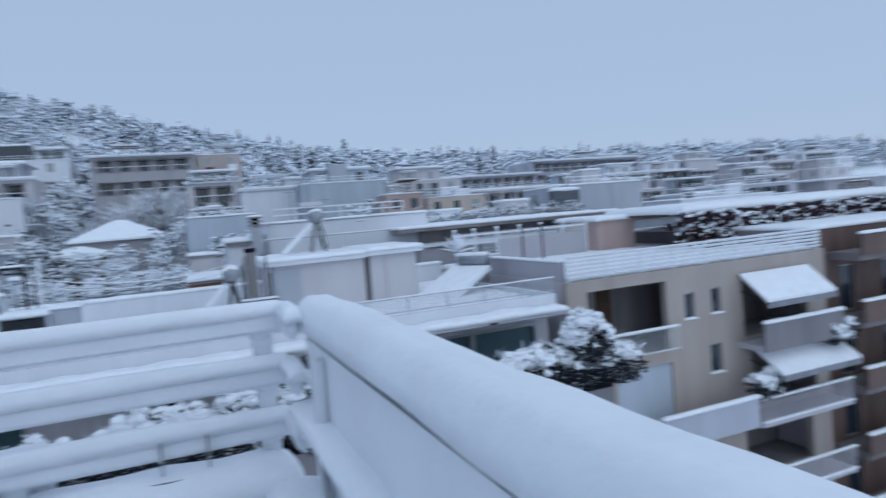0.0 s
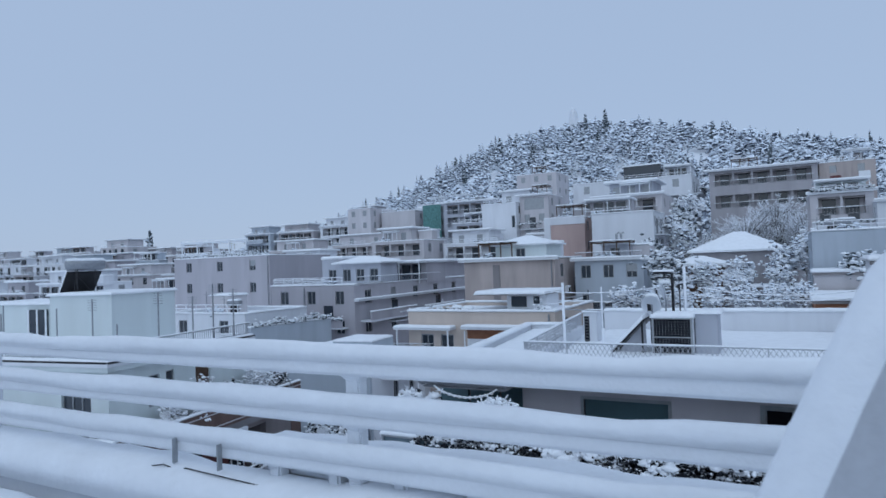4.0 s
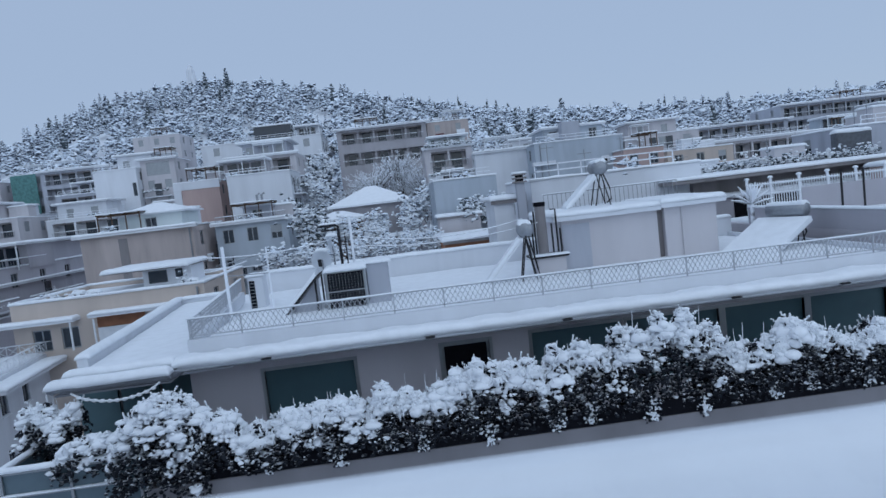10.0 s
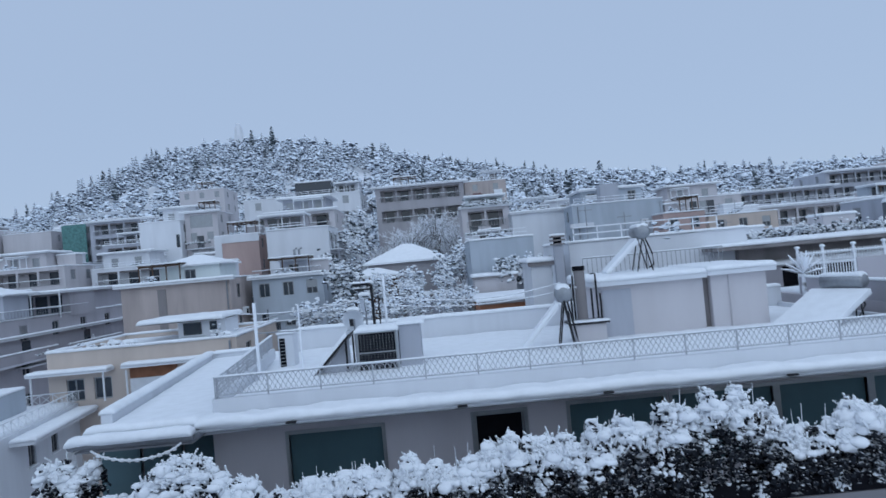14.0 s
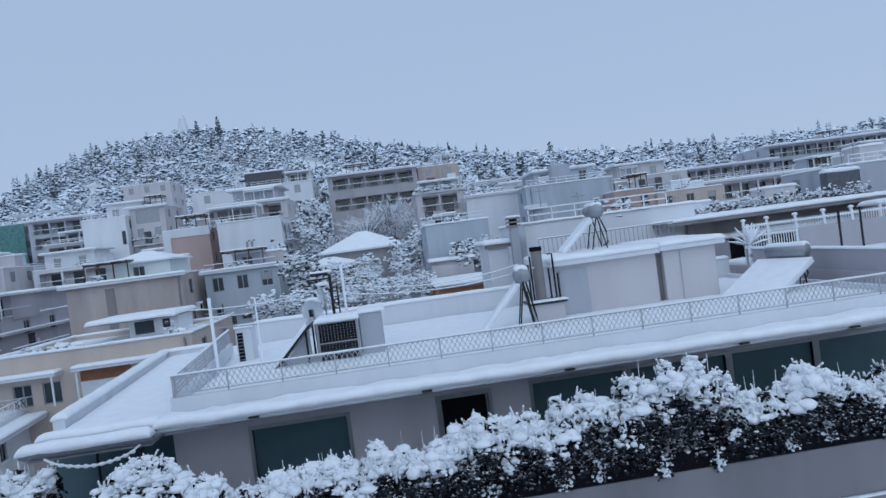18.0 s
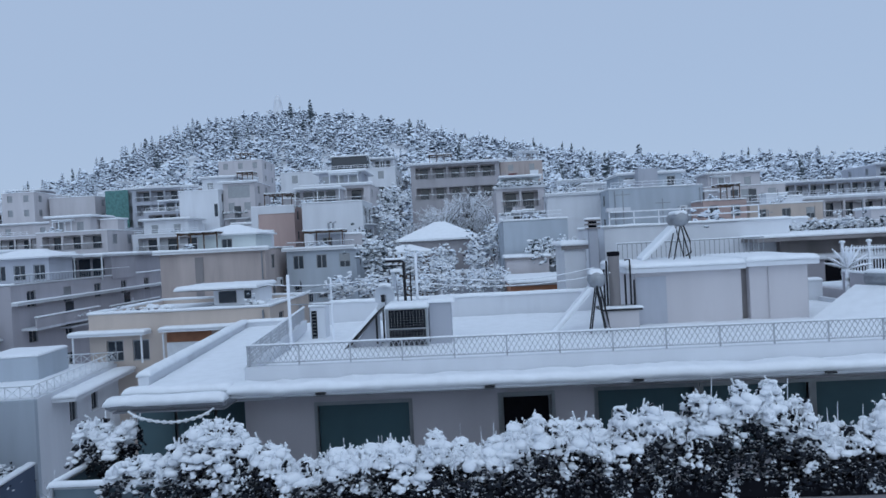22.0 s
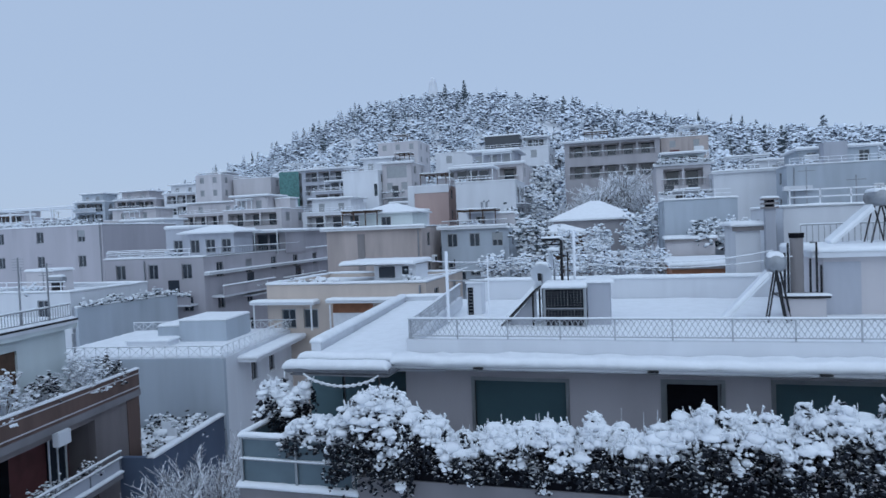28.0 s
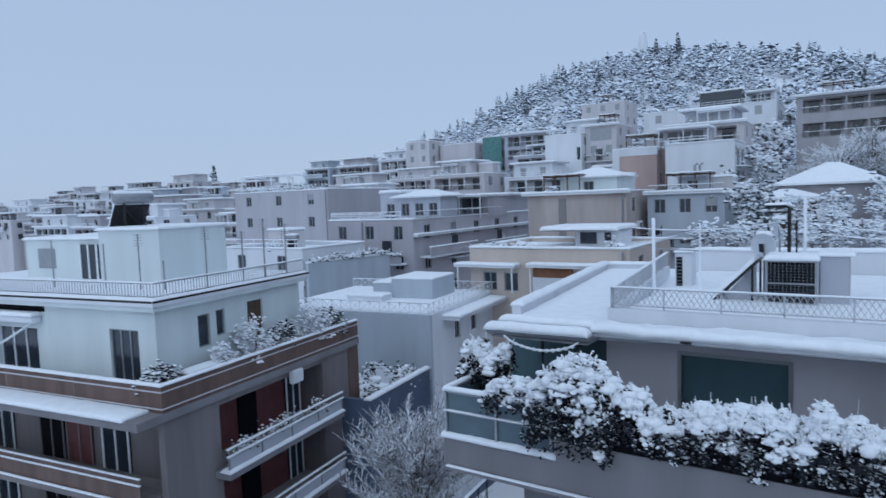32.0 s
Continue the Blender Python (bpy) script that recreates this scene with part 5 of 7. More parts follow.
part("conduit", tube(bmesh.new(), [(10.5, 22.42, RZ), (10.5, 22.42, 18.6)], 0.03, 6), CREAM, st)
part("roof_slab", boxes((5.6, 9.65, 22.2, 26.5, 18.604, 18.78), (9.65, 12.1, 22.15, 26.5, 18.654, 18.83)), PLASTER, st)
snow_on(st, 5.6, 9.65, 22.2, 26.5, 18.78, 0.16, 0.3)
snow_on(st, 9.65, 12.1, 22.15, 26.5, 18.83, 0.16, 0.3)
railing(st, "y", 26.0, 6.2, 12, 18.85, 0.75, 30, STEEL, 0.03)
cp = thing("chimney_stack", "chimney pipes with iron stays on a rendered base", "chimney", (4.9, 21.8, RZ))
part("base", soft_box(-0.1, 0.95, 0, 0.9, 0, 0.9, 0.02), CREAM, cp)
part("cap", boxes((-0.3, 1.05, -0.1, 1.0, 0.902, 0.98)), IRON, cp)
part("flue", tube(bmesh.new(), [(0.25, 0.4, 0.98), (0.25, 0.4, 2.75)], 0.19, 14), CONC, cp)
part("flue_cap", tube(bmesh.new(), [(0.25, 0.4, 2.75), (0.25, 0.4, 2.9)], 0.215, 14), DARK, cp)
for x, h in ((-0.12, 2.3), (-0.02, 2.6), (0.6, 2.1), (0.78, 2.4), (0.9, 1.9)):
    part("stay", tube(bmesh.new(), [(x, 0.3, 0.98), (x, 0.3, h)], 0.035, 6), IRON, cp)
part("stay", tube(bmesh.new(), [(0.6, 0.3, 2.6), (0.78, 0.3, 2.6), (0.78, 0.3, 2.2)], 0.03, 6), IRON, cp)
snow_on(cp, -0.3, 1.05, -0.1, 0.25, 0.98, 0.06, 0.2, name="snow_cap")


def heater(label, x, y, z, turn, length=1.3, lift=0.0, reach=2.0, wide=0.5, dark_back=False):
    h = thing("solar_water_heater", label, "water heater", (x, y, z), group="solar water heaters", turn=turn)
    bm = tube(bmesh.new(), [(-length / 2, 0, 1.55 + lift), (-length / 2 + 0.08, 0, 1.55 + lift), (length / 2 - 0.08, 0, 1.55 + lift), (length / 2, 0, 1.55 + lift)], [0.2, 0.29, 0.29, 0.2], 22)
    part("tank", bm, STEEL, h, "brushed steel tank", smooth=True)
    part("tank_snow", snow_slab(-length / 2 + 0.05, length / 2 - 0.05, -0.2, 0.2, 1.73 + lift, 0.13, 0.08, 0.3), SNOW, h, smooth=True)
    bm = bmesh.new()
    v = [bm.verts.new(p) for p in ((-wide, -reach, 0.14), (wide, -reach, 0.14), (wide, -0.25, 1.32 + lift), (-wide, -0.25, 1.32 + lift), (-wide, 0.05 - reach, 0.02), (wide, 0.05 - reach, 0.02), (wide, -0.2, 1.2 + lift), (-wide, -0.2, 1.2 + lift))]
    for f in ((0, 1, 2, 3), (7, 6, 5, 4), (0, 4, 5, 1), (1, 5, 6, 2), (2, 6, 7, 3), (3, 7, 4, 0)):
        bm.faces.new([v[i] for i in f])
    part("collector", bm, SNOW, h, "snow-covered collector panel")
    bm = bmesh.new()
    v = [bm.verts.new(p) for p in ((-wide, 0.06 - reach, 0.016), (wide, 0.06 - reach, 0.016), (wide, -0.19, 1.196 + lift), (-wide, -0.19, 1.196 + lift), (-wide, 0.1 - reach, 0.0), (wide, 0.1 - reach, 0.0), (wide, -0.16, 1.14 + lift), (-wide, -0.16, 1.14 + lift))]
    for f in ((0, 1, 2, 3), (7, 6, 5, 4), (0, 4, 5, 1), (1, 5, 6, 2), (2, 6, 7, 3), (3, 7, 4, 0)):
        bm.faces.new([v[i] for i in f])
    part("collector_back", bm, IRON if dark_back else WHITE, h, "dark collector back" if dark_back else "")
    for x_ in (-0.45, 0.45):
        part("leg", tube(bmesh.new(), [(x_, 0.3, 0), (x_, 0, 1.35 + lift)], 0.025, 6), IRON, h)
        part("leg", tube(bmesh.new(), [(x_, -0.3, 0), (x_, 0, 1.35 + lift)], 0.025, 6), IRON, h)
    part("brace", tube(bmesh.new(), [(-0.45, 0.28, 0.1), (0.45, 0.1, 1.0 + lift)], 0.02, 6), IRON, h)
    part("hose", tube(bmesh.new(), [(0.4, 0.1, 1.3 + lift), (0.5, 0.3, 0.7), (0.2, 0.4, 0.25), (-0.6, 0.4, 0.1)], 0.03, 6), IRON, h)
    return h


heater("solar water heater on an iron stand above the stair head", 8.25, 24.8, 18.9, -95, reach=1.5)
heater("solar water heater with a snow-covered panel on the roof", 14.3, 22.0, RZ, -62, 1.5, 0.0, 3.2, 1.0)
heater("small solar water heater beside the chimney pipes", 4.35, 21.3, RZ, -98, 0.9, 0.5, 1.75, 0.42)


# ---- hedge in the balcony planter ----
def bush(name, label, x0, x1, y0, y1, z0, z1, seed, n, snow=0.5, leaf=0.075, parent=None, dome=False):
    """An uneven shrub: fine dark leaves low and inside, merging pillows of snow on the crown, white sprigs standing out of it."""
    rng = random.Random(seed)
    t = thing(name, label, "shrub", ((x0 + x1) / 2, (y0 + y1) / 2, z0), group="balcony hedge")
    hx, hy, hz = (x1 - x0) / 2, (y1 - y0) / 2, z1 - z0
    dark, ds, white, ws, big, bs = [], [], [], [], [], []

    def crown(wx, u):
        if dome:
            return hz * (0.45 + 0.55 * math.sqrt(max(0, 1 - u * u)))
        return hz * (0.80 + 0.3 * noise.noise((wx * 0.9, 0.3, 2)) + 0.2 * noise.noise((wx * 3.1, 5, 2)))

    for i in range(n):
        u = rng.uniform(-1, 1)
        x = u * hx
        wx = x + (x0 + x1) / 2
        top = crown(wx, u)
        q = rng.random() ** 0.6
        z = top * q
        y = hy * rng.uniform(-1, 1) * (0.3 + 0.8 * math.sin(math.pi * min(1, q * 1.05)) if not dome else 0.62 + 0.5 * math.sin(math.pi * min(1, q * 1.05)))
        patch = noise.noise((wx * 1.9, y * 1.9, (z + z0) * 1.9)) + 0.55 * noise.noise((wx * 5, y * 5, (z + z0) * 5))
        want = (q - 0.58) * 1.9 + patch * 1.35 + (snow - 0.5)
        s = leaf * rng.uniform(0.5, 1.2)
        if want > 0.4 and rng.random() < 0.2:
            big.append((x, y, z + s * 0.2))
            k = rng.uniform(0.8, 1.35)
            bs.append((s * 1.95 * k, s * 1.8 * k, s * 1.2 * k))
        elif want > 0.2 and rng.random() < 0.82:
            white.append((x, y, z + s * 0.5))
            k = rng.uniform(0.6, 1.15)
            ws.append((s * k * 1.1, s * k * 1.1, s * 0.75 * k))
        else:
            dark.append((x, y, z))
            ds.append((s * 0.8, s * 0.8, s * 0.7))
    # broad masses of snow lying on the crown, run together
    mass, ms = [], []
    for i in range(int(n / 46 * (0.4 + 1.2 * snow))):
        u = rng.uniform(-0.95, 0.95)
        x = u * hx
        wx = x + (x0 + x1) / 2
        top = crown(wx, u)
        k = rng.uniform(0.7, 1.25) * (1.0 + 0.5 * noise.noise((wx * 0.6, 8, 1)))
        q = rng.uniform(0.72, 0.97)
        mass.append((x, hy * rng.uniform(-0.95, 0.5) * (1.15 - 0.5 * q), top * q - 0.03))
        ms.append((0.15 * k, 0.13 * k, 0.085 * k))
    lumps("snow_mass", mass, ms, SNOW, t, "broad mass of lying snow", seed=seed + 5, jitter=0.13, round_=True, smooth=True)
    # fine sprigs standing up or out from the crown, each crusted with snow
    for i in range(n // 15):
        u = rng.uniform(-1, 1)
        x = u * hx
        top = crown(x + (x0 + x1) / 2, u)
        y = hy * rng.uniform(-0.9, 0.6)
        q = rng.uniform(0.72, 1.0)
        lean, turn = rng.uniform(0, 1.5), rng.uniform(0, math.tau)
        m = rng.randint(2, 5)
        for k in range(m):
            d = 0.035 * k
            white.append((x + d * lean * math.cos(turn), y + d * lean * math.sin(turn), top * q + d + 0.02))
            ws.append((0.022, 0.022, 0.03))
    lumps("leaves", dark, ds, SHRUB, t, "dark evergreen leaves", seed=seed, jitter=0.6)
    lumps("snow_load", white, ws, SNOW, t, "clumps of snow", seed=seed + 1, jitter=0.3, smooth=True)
    lumps("snow_pillow", big, bs, SNOW, t, "soft pillows of snow", seed=seed + 2, jitter=0.14, round_=True, smooth=True)
    for i in range(5):
        x = rng.uniform(-hx, hx) * 0.9
        tip = hz * rng.uniform(0.85, 1.02)
        part("stem", tube(bmesh.new(), [(x, 0, 0), (x + rng.uniform(-0.15, 0.15), rng.uniform(-0.1, 0.1), tip)], [0.02, 0.006], 5), BARK, t)
    return t


bush("balcony_shrub", "round snow-laden shrub with trailing leaves on the balcony corner", -6.95, -4.85, 13.3, 15.0, 13.75, 16.15, 31, 3900, 0.5, 0.06, dome=True)
bush("balcony_shrub", "snow-laden climber hanging by the balcony canopy", -9.75, -8.45, 14.9, 16.2, 14.5, 16.15, 32, 1300, 0.5, 0.06)
bush("balcony_shrub", "drooping snow-laden branch over the glass balustrade", -8.3, -6.7, 13.6, 14.6, 14.5, 15.45, 33, 900, 0.55, 0.065, dome=True)
x = -5.2
for i, (w, h) in enumerate(((2.0, 1.55), (2.1, 1.75), (2.0, 1.95), (2.0, 2.05), (1.9, 2.2), (2.2, 2.75), (2.1, 2.15), (2.2, 2.05), (2.2, 2.05), (2.2, 2.0))):
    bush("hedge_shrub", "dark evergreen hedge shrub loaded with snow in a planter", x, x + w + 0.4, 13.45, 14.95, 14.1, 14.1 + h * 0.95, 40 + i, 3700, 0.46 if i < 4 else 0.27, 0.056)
    x += w
part("planter_band", boxes((-5.2, 15, 13.78, 13.9, 14.204, 14.6)), DARK, opp, "near-black band along the planter top")

trng = random.Random(55)
for i in range(15):
    x, z = -5.0 + i * 1.33 + trng.uniform(-0.4, 0.4), trng.uniform(14.2, 14.5)
    t = thing("trailing_sprig", "sprig trailing over the planter with a clump of snow", "shrub", (x, 13.72, z), group="trailing sprigs")
    c = [(trng.gauss(0, 0.09), trng.uniform(-0.08, 0.0), trng.uniform(-0.15, 0.35)) for _ in range(90)]
    lumps("leaves", c[:45], [(0.025, 0.025, 0.03)] * 45, SHRUB, t, seed=i, jitter=0.5)
    lumps("snow_load", [(a, b_ - 0.02, q_ + 0.04) for a, b_, q_ in c[45:]], [(0.032, 0.03, 0.026)] * 45, SNOW, t, seed=i + 9, jitter=0.4)
    part("stem", tube(bmesh.new(), [(0, 0.1, 0.4), (0, -0.02, 0.2), (0.02, -0.03, -0.15)], 0.008, 5), BARK, t)

for p, q, sag in (((-6.6, 21, 18.9), (-1.25, 22.2, 19.2), 0.25), ((-1.25, 22.2, 18.9), (4.4, 21.8, 18.9), 0.3), ((-1.25, 22.2, 18.6), (5.1, 22.1, 18.7), 0.25), ((-6.6, 21, 18.4), (-5.3, 21.6, 18.6), 0.05)):
    c = thing("cable", "snow-crusted overhead cable across the roof", "cable", p, group="roof cables")
    pts_ = []
    for k in range(13):
        u = k / 12
        pts_.append((Vector(q) - Vector(p)) * u - Vector((0, 0, sag * 4 * u * (1 - u))))
    part("wire", tube(bmesh.new(), pts_, 0.022, 6), TWIG, c)
sn = thing("roof_screen", "white picket screen fence on the neighbouring roof terrace", "screen", (0, 27.2, 0))
for x in (15.75, 16.85, 18.2, 19.55, 20.9, 22.3, 23.8):
    part("post", boxes((x, x + 0.09, 0, 0.09, 17.1, 19.15)), WHITE, sn)
    part("post_snow", snow_slab(x - 0.02, x + 0.11, -0.02, 0.11, 19.15, 0.1, 0.05), SNOW, sn, smooth=True)
for z in (17.75, 18.4, 18.85):
    part("rail", boxes((15.75, 23.9, 0.02, 0.07, z, z + 0.05)), WHITE, sn)
    part("rail_snow", snow_slab(15.75, 23.9, 0.01, 0.08, z + 0.05, 0.035, 0.3, 0.5), SNOW, sn, smooth=True)
part("panel", boxes((18.3, 23.8, -0.03, -0.005, 17.2, 18.55)), PINK, sn, "dull pinkish infill panel")
bm = bmesh.new()
for k in range(66):
    box(bm, 15.8 + k * 0.122, 15.835 + k * 0.122, 0.075, 0.1, 17.3, 19.0)
part("picket", bm, WHITE, sn, "close white pickets")["kind"] = "stuff"
pf = thing("palm", "small palm with fronds white with snow", "plant", (15.6, 26.6, 17.2))
part("trunk", tube(bmesh.new(), [(0, 0, 0), (0, 0, 0.9)], [0.12, 0.09], 7), BARK, pf)
for k in range(14):
    a, e = k * 2.4, 0.2 + 0.09 * k
    d = Vector((math.cos(a) * math.cos(e), math.sin(a) * math.cos(e) * 0.6, math.sin(e)))
    bm = tube(bmesh.new(), [(0, 0, 0.9), Vector((0, 0, 0.9)) + d * 0.6, Vector((0, 0, 0.85)) + d * 1.05], [0.03, 0.07, 0.02], 4)
    part("frond", bm, TWIG, pf)
for x, y in ((17.9, 24.0), (19.6, 25.0)):
    c = thing("lamp_pole", "thin dark pole on the neighbouring roof", "pole", (x, y, 16.5))
    part("pole", tube(bmesh.new(), [(0, 0, 0), (0, 0, 2.7)], 0.045, 6), IRON, c)
aw = thing("street_awning", "dark blue awning below the balcony, dusted with snow", "awning", (-8.6, 14.6, 10.6))
bm = bmesh.new()
v = [bm.verts.new(p) for p in ((0.0, 0, 1.9), (0.0, 2.8, 1.9), (-1.5, 2.8, 0.3), (-1.5, 0, 0.3), (0.0, 0, 1.84), (0.0, 2.8, 1.84), (-1.5, 2.8, 0.24), (-1.5, 0, 0.24))]
for f in ((0, 1, 2, 3), (7, 6, 5, 4), (0, 4, 5, 1), (1, 5, 6, 2), (2, 6, 7, 3), (3, 7, 4, 0)):
    bm.faces.new([v[i] for i in f])
part("canopy", bm, NAVY, aw)
bm = bmesh.new()
for k in range(6):
    tube(bm, [(-1.5 + 0.28 * k, -0.02, 0.3 + 0.3 * k), (-1.5 + 0.28 * k, -0.02, 0.0)], 0.02, 5)
part("side_rail", tube(bm, [(-1.5, -0.02, 0.0), (0, -0.02, 0.0)], 0.03, 5), IRON, aw)
part("edge_snow", tube(bmesh.new(), [(-1.52, -0.02, 0.33), (-0.02, -0.02, 1.93)], 0.05, 6), SNOW, aw)
part("canopy_arm", tube(bmesh.new(), [(0, 0.1, 0.9), (-1.45, 0.1, 0.25)], 0.03, 6), STEEL, aw)
la = thing("lower_awning", "lowered awning under the planter, covered with snow", "awning", (10.7, 16.55, 12.75))
bm = bmesh.new()
v = [bm.verts.new(p) for p in ((0, 0, 0.06), (3.6, 0, 0.06), (3.6, -2.4, -1.0), (0, -2.4, -1.0), (0, 0, 0.0), (3.6, 0, 0.0), (3.6, -2.4, -1.06), (0, -2.4, -1.06))]
for f in ((0, 1, 2, 3), (7, 6, 5, 4), (0, 4, 5, 1), (1, 5, 6, 2), (2, 6, 7, 3), (3, 7, 4, 0)):
    bm.faces.new([v[i] for i in f])
part("awning_snow", bm, SNOW, la, "snow lying on the cloth")
part("valance", boxes((0, 3.6, -2.43, -2.402, -1.25, -1.02)), AWNING, la)
for x in (0.04, 3.56):
    part("awning_arm", tube(bmesh.new(), [(x, 0, -0.5), (x, -2.38, -1.08)], 0.025, 6), STEEL, la)


# ---- corner apartment building across the side street, set a little askew ----
lb = thing("corner_building", "brown and white corner apartment building with a planted roof terrace", "house", (-20.5, 12.6, 0), turn=8.5)
LX, LY = -20.0, 12.4
# recessed balconies on the side: openings in the outer wall
SIDE = [(2.6, 9.3, z, z + 2.45) for z in (10.0, 7.0, 4.0)]
part("side_wall", wall_mesh("x", 0, 0.3, 0.3, LY, -1, 12.7, SIDE), DIM, lb)
FRONT = [(-13.5, -0.3, z, z + 2.4) for z in (10.0, 7.0, 4.0)]
part("front_wall", wall_mesh("y", 0, 0.3, LX, 0, -1, 12.7, FRONT), DIM, lb)
part("rear_wall", boxes((LX, LX + 0.3, 0.3, LY, -1, 12.7), (LX + 0.3, -0.3, LY - 0.3, LY, -1, 12.7)), CONC, lb)
part("corner_pier", boxes((-0.28, 0.03, LY - 0.9, LY + 0.03, -1, 12.7)), BROWN, lb)
for z in (10.0, 7.0, 4.0):
    part("recess_floor", boxes((-1.3, -0.31, 2.6, 9.3, z - 0.2, z)), CONC, lb)
    part("recess_wall", boxes((-1.5, -1.3, 2.3, 9.6, z, z + 2.45)), RUST, lb, "dark red recessed wall")
    part("recess_cheek", boxes((-1.3, -0.31, 2.3, 2.6, z, z + 2.45)), DIM, lb)
    part("recess_cheek", boxes((-1.3, -0.31, 9.3, 9.6, z, z + 2.45)), DIM, lb)
    for a, m, nm in ((4.9, DARK, "door"), (8.0, GLASS, "door")):
        q = part(nm, boxes((-1.29, -1.2, a, a + 1.1, z + 0.05, z + 2.3)), m, lb)
        if m is GLASS:
            part("door_frame", boxes((-1.19, -1.15, a - 0.02, a + 0.06, z + 0.05, z + 2.3), (-1.19, -1.15, a + 0.47, a + 0.53, z + 0.05, z + 2.3), (-1.19, -1.15, a + 0.94, a + 1.02, z + 0.05, z + 2.3)), WHITE, q)
    bal = part("balcony", boxes((0.004, 0.75, 2.2, 9.9, z - 0.28, z - 0.02)), DRAB, lb)
    part("balcony_snow", snow_slab(0.3, 0.78, 2.2, 9.9, z - 0.02, 0.12, 0.3), SNOW, bal, smooth=True)
    for d, zz in ((0.7, 0.9), (0.72, 0.62)):
        part("rail", boxes((d - 0.04, d, 2.2, 9.9, z + zz - 0.05, z + zz)), STEEL, bal)
        part("rail_snow", snow_slab(d - 0.05, d + 0.01, 2.2, 9.9, z + zz, 0.06, 0.2, 0.5), SNOW, bal, smooth=True)
    for y in (2.25, 4.1, 6.0, 7.9, 9.82):
        part("rail_post", boxes((0.66, 0.7, y, y + 0.05, z - 0.02, z + 0.85)), STEEL, bal)
    part("rail_panel", boxes((0.64, 0.655, 2.25, 9.85, z + 0.05, z + 0.55)), GREY, bal, "ribbed pale panel")
    # front balcony
    fb = part("balcony", boxes((-14.5, -0.32, -0.9, -0.004, z - 0.28, z - 0.02)), DIM, lb)
    part("balcony_snow", snow_slab(-14.5, -0.3, -0.93, -0.86, z - 0.02, 0.05, 0.3), SNOW, fb, smooth=True)
    for zz in (0.9, 0.66):
        part("rail", boxes((-14.5, -0.35, -0.88, -0.84, z + zz - 0.05, z + zz)), DRAB, fb)
        part("rail_snow", snow_slab(-14.5, -0.35, -0.885, -0.835, z + zz, 0.03, 0.3, 0.5), SNOW, fb, smooth=True)
    part("rail_panel", boxes((-14.5, -0.4, -0.82, -0.8, z, z + 0.82)), BROWN, fb, "dull brown balcony panel")
    part("recess_wall", boxes((-13.8, -0.32, 0.9, 1.1, z, z + 2.4)), DIM, lb)
    part("recess_floor", boxes((-13.5, -0.31, 0.31, 0.9, z - 0.2, z)), CONC, lb)
    for a, m in ((-11.5, GLASS), (-8.2, DARK), (-6.5, RUST), (-4.4, GLASS)):
        q = part("door", boxes((a, a + 1.5, 0.84, 0.895, z + 0.05, z + 2.3)), m, lb)
        part("door_frame", boxes((a - 0.02, a + 0.07, 0.8, 0.835, z + 0.05, z + 2.3), (a + 0.72, a + 0.79, 0.8, 0.835, z + 0.05, z + 2.3), (a + 1.43, a + 1.52, 0.8, 0.835, z + 0.05, z + 2.3)), WHITE if m is GLASS else DIM, q)
# terrace slab, snow ledge and brown parapet
part("terrace_slab", boxes((LX, 0.15, -1.2, LY, 12.704, 13.0)), DRAB, lb)
snow_on(lb, LX, -0.5, -1.25, -0.14, 13.0, 0.14, 0.3, name="ledge_snow")
part("parapet_panel", boxes((LX, 0.1, -0.1, 0.02, 13.0, 13.95)), BROWN, lb, "brown panelled parapet")
part("parapet_panel", boxes((-0.02, 0.1, 0.02, LY, 13.0, 13.95)), BROWN, lb, "brown panelled parapet")
for z in (13.12, 13.72):
    part("parapet_strip", boxes((LX, 0.125, -0.125, -0.102, z, z + 0.05), (0.102, 0.125, -0.102, LY, z, z + 0.05)), CREAM, lb)
for u in (-4.5, -8.6, -13):
    part("panel_joint", boxes((u, u + 0.03, -0.108, -0.1, 13.0, 13.95)), CONC, lb)
snow_on(lb, LX, 0.12, -0.13, 0.08, 13.95, 0.075, 0.2, 0.4)
snow_on(lb, -0.06, 0.12, 0.08, LY, 13.95, 0.075, 0.2, 0.4)
snow_on(lb, LX, -0.1, 0.1, LY, 13.0, 0.12, 0.5, 0.2, 0)
# penthouse
PX, PY0, PY1, PZ = -1.6, 1.3, 9.9, 16.3
PW = [(3.35, 4.0, 14.4, 15.75), (4.35, 4.85, 14.7, 15.8), (6.2, 7.2, 13.3, 15.85)]
part("penthouse_side_wall", wall_mesh("x", PX, 0.25, PY0 + 0.25, PY1, 13.0, PZ, PW), MINT, lb)
PF = [(-4.15, -2.55, 13.2, 15.5), (-11.3, -8.6, 13.2, 15.3), (-15.5, -12.2, 13.2, 15.3)]
part("penthouse_front_wall", wall_mesh("y", PY0, 0.25, LX, PX, 13.0, PZ, PF), MINT, lb)
part("penthouse_rear_wall", boxes((LX, PX - 0.25, PY1 - 0.25, PY1, 13.0, PZ), (LX, LX + 0.25, PY0 + 0.25, PY1 - 0.25, 13.0, PZ)), MINT, lb)
for a, b_, c, d in PW[:2]:
    window(lb, "x", PX, a, b_, c, d, sill=False)
part("terrace_door", boxes((PX - 0.15, PX - 0.1, 6.2, 7.2, 13.3, 15.85)), WOOD, lb, "dark wooden terrace door")
for a, b_, c, d in PF:
    window(lb, "y", PY0, a, b_, c, d, bars=3, sill=False, frame_mat=FRAME if a > -5 else WHITE)
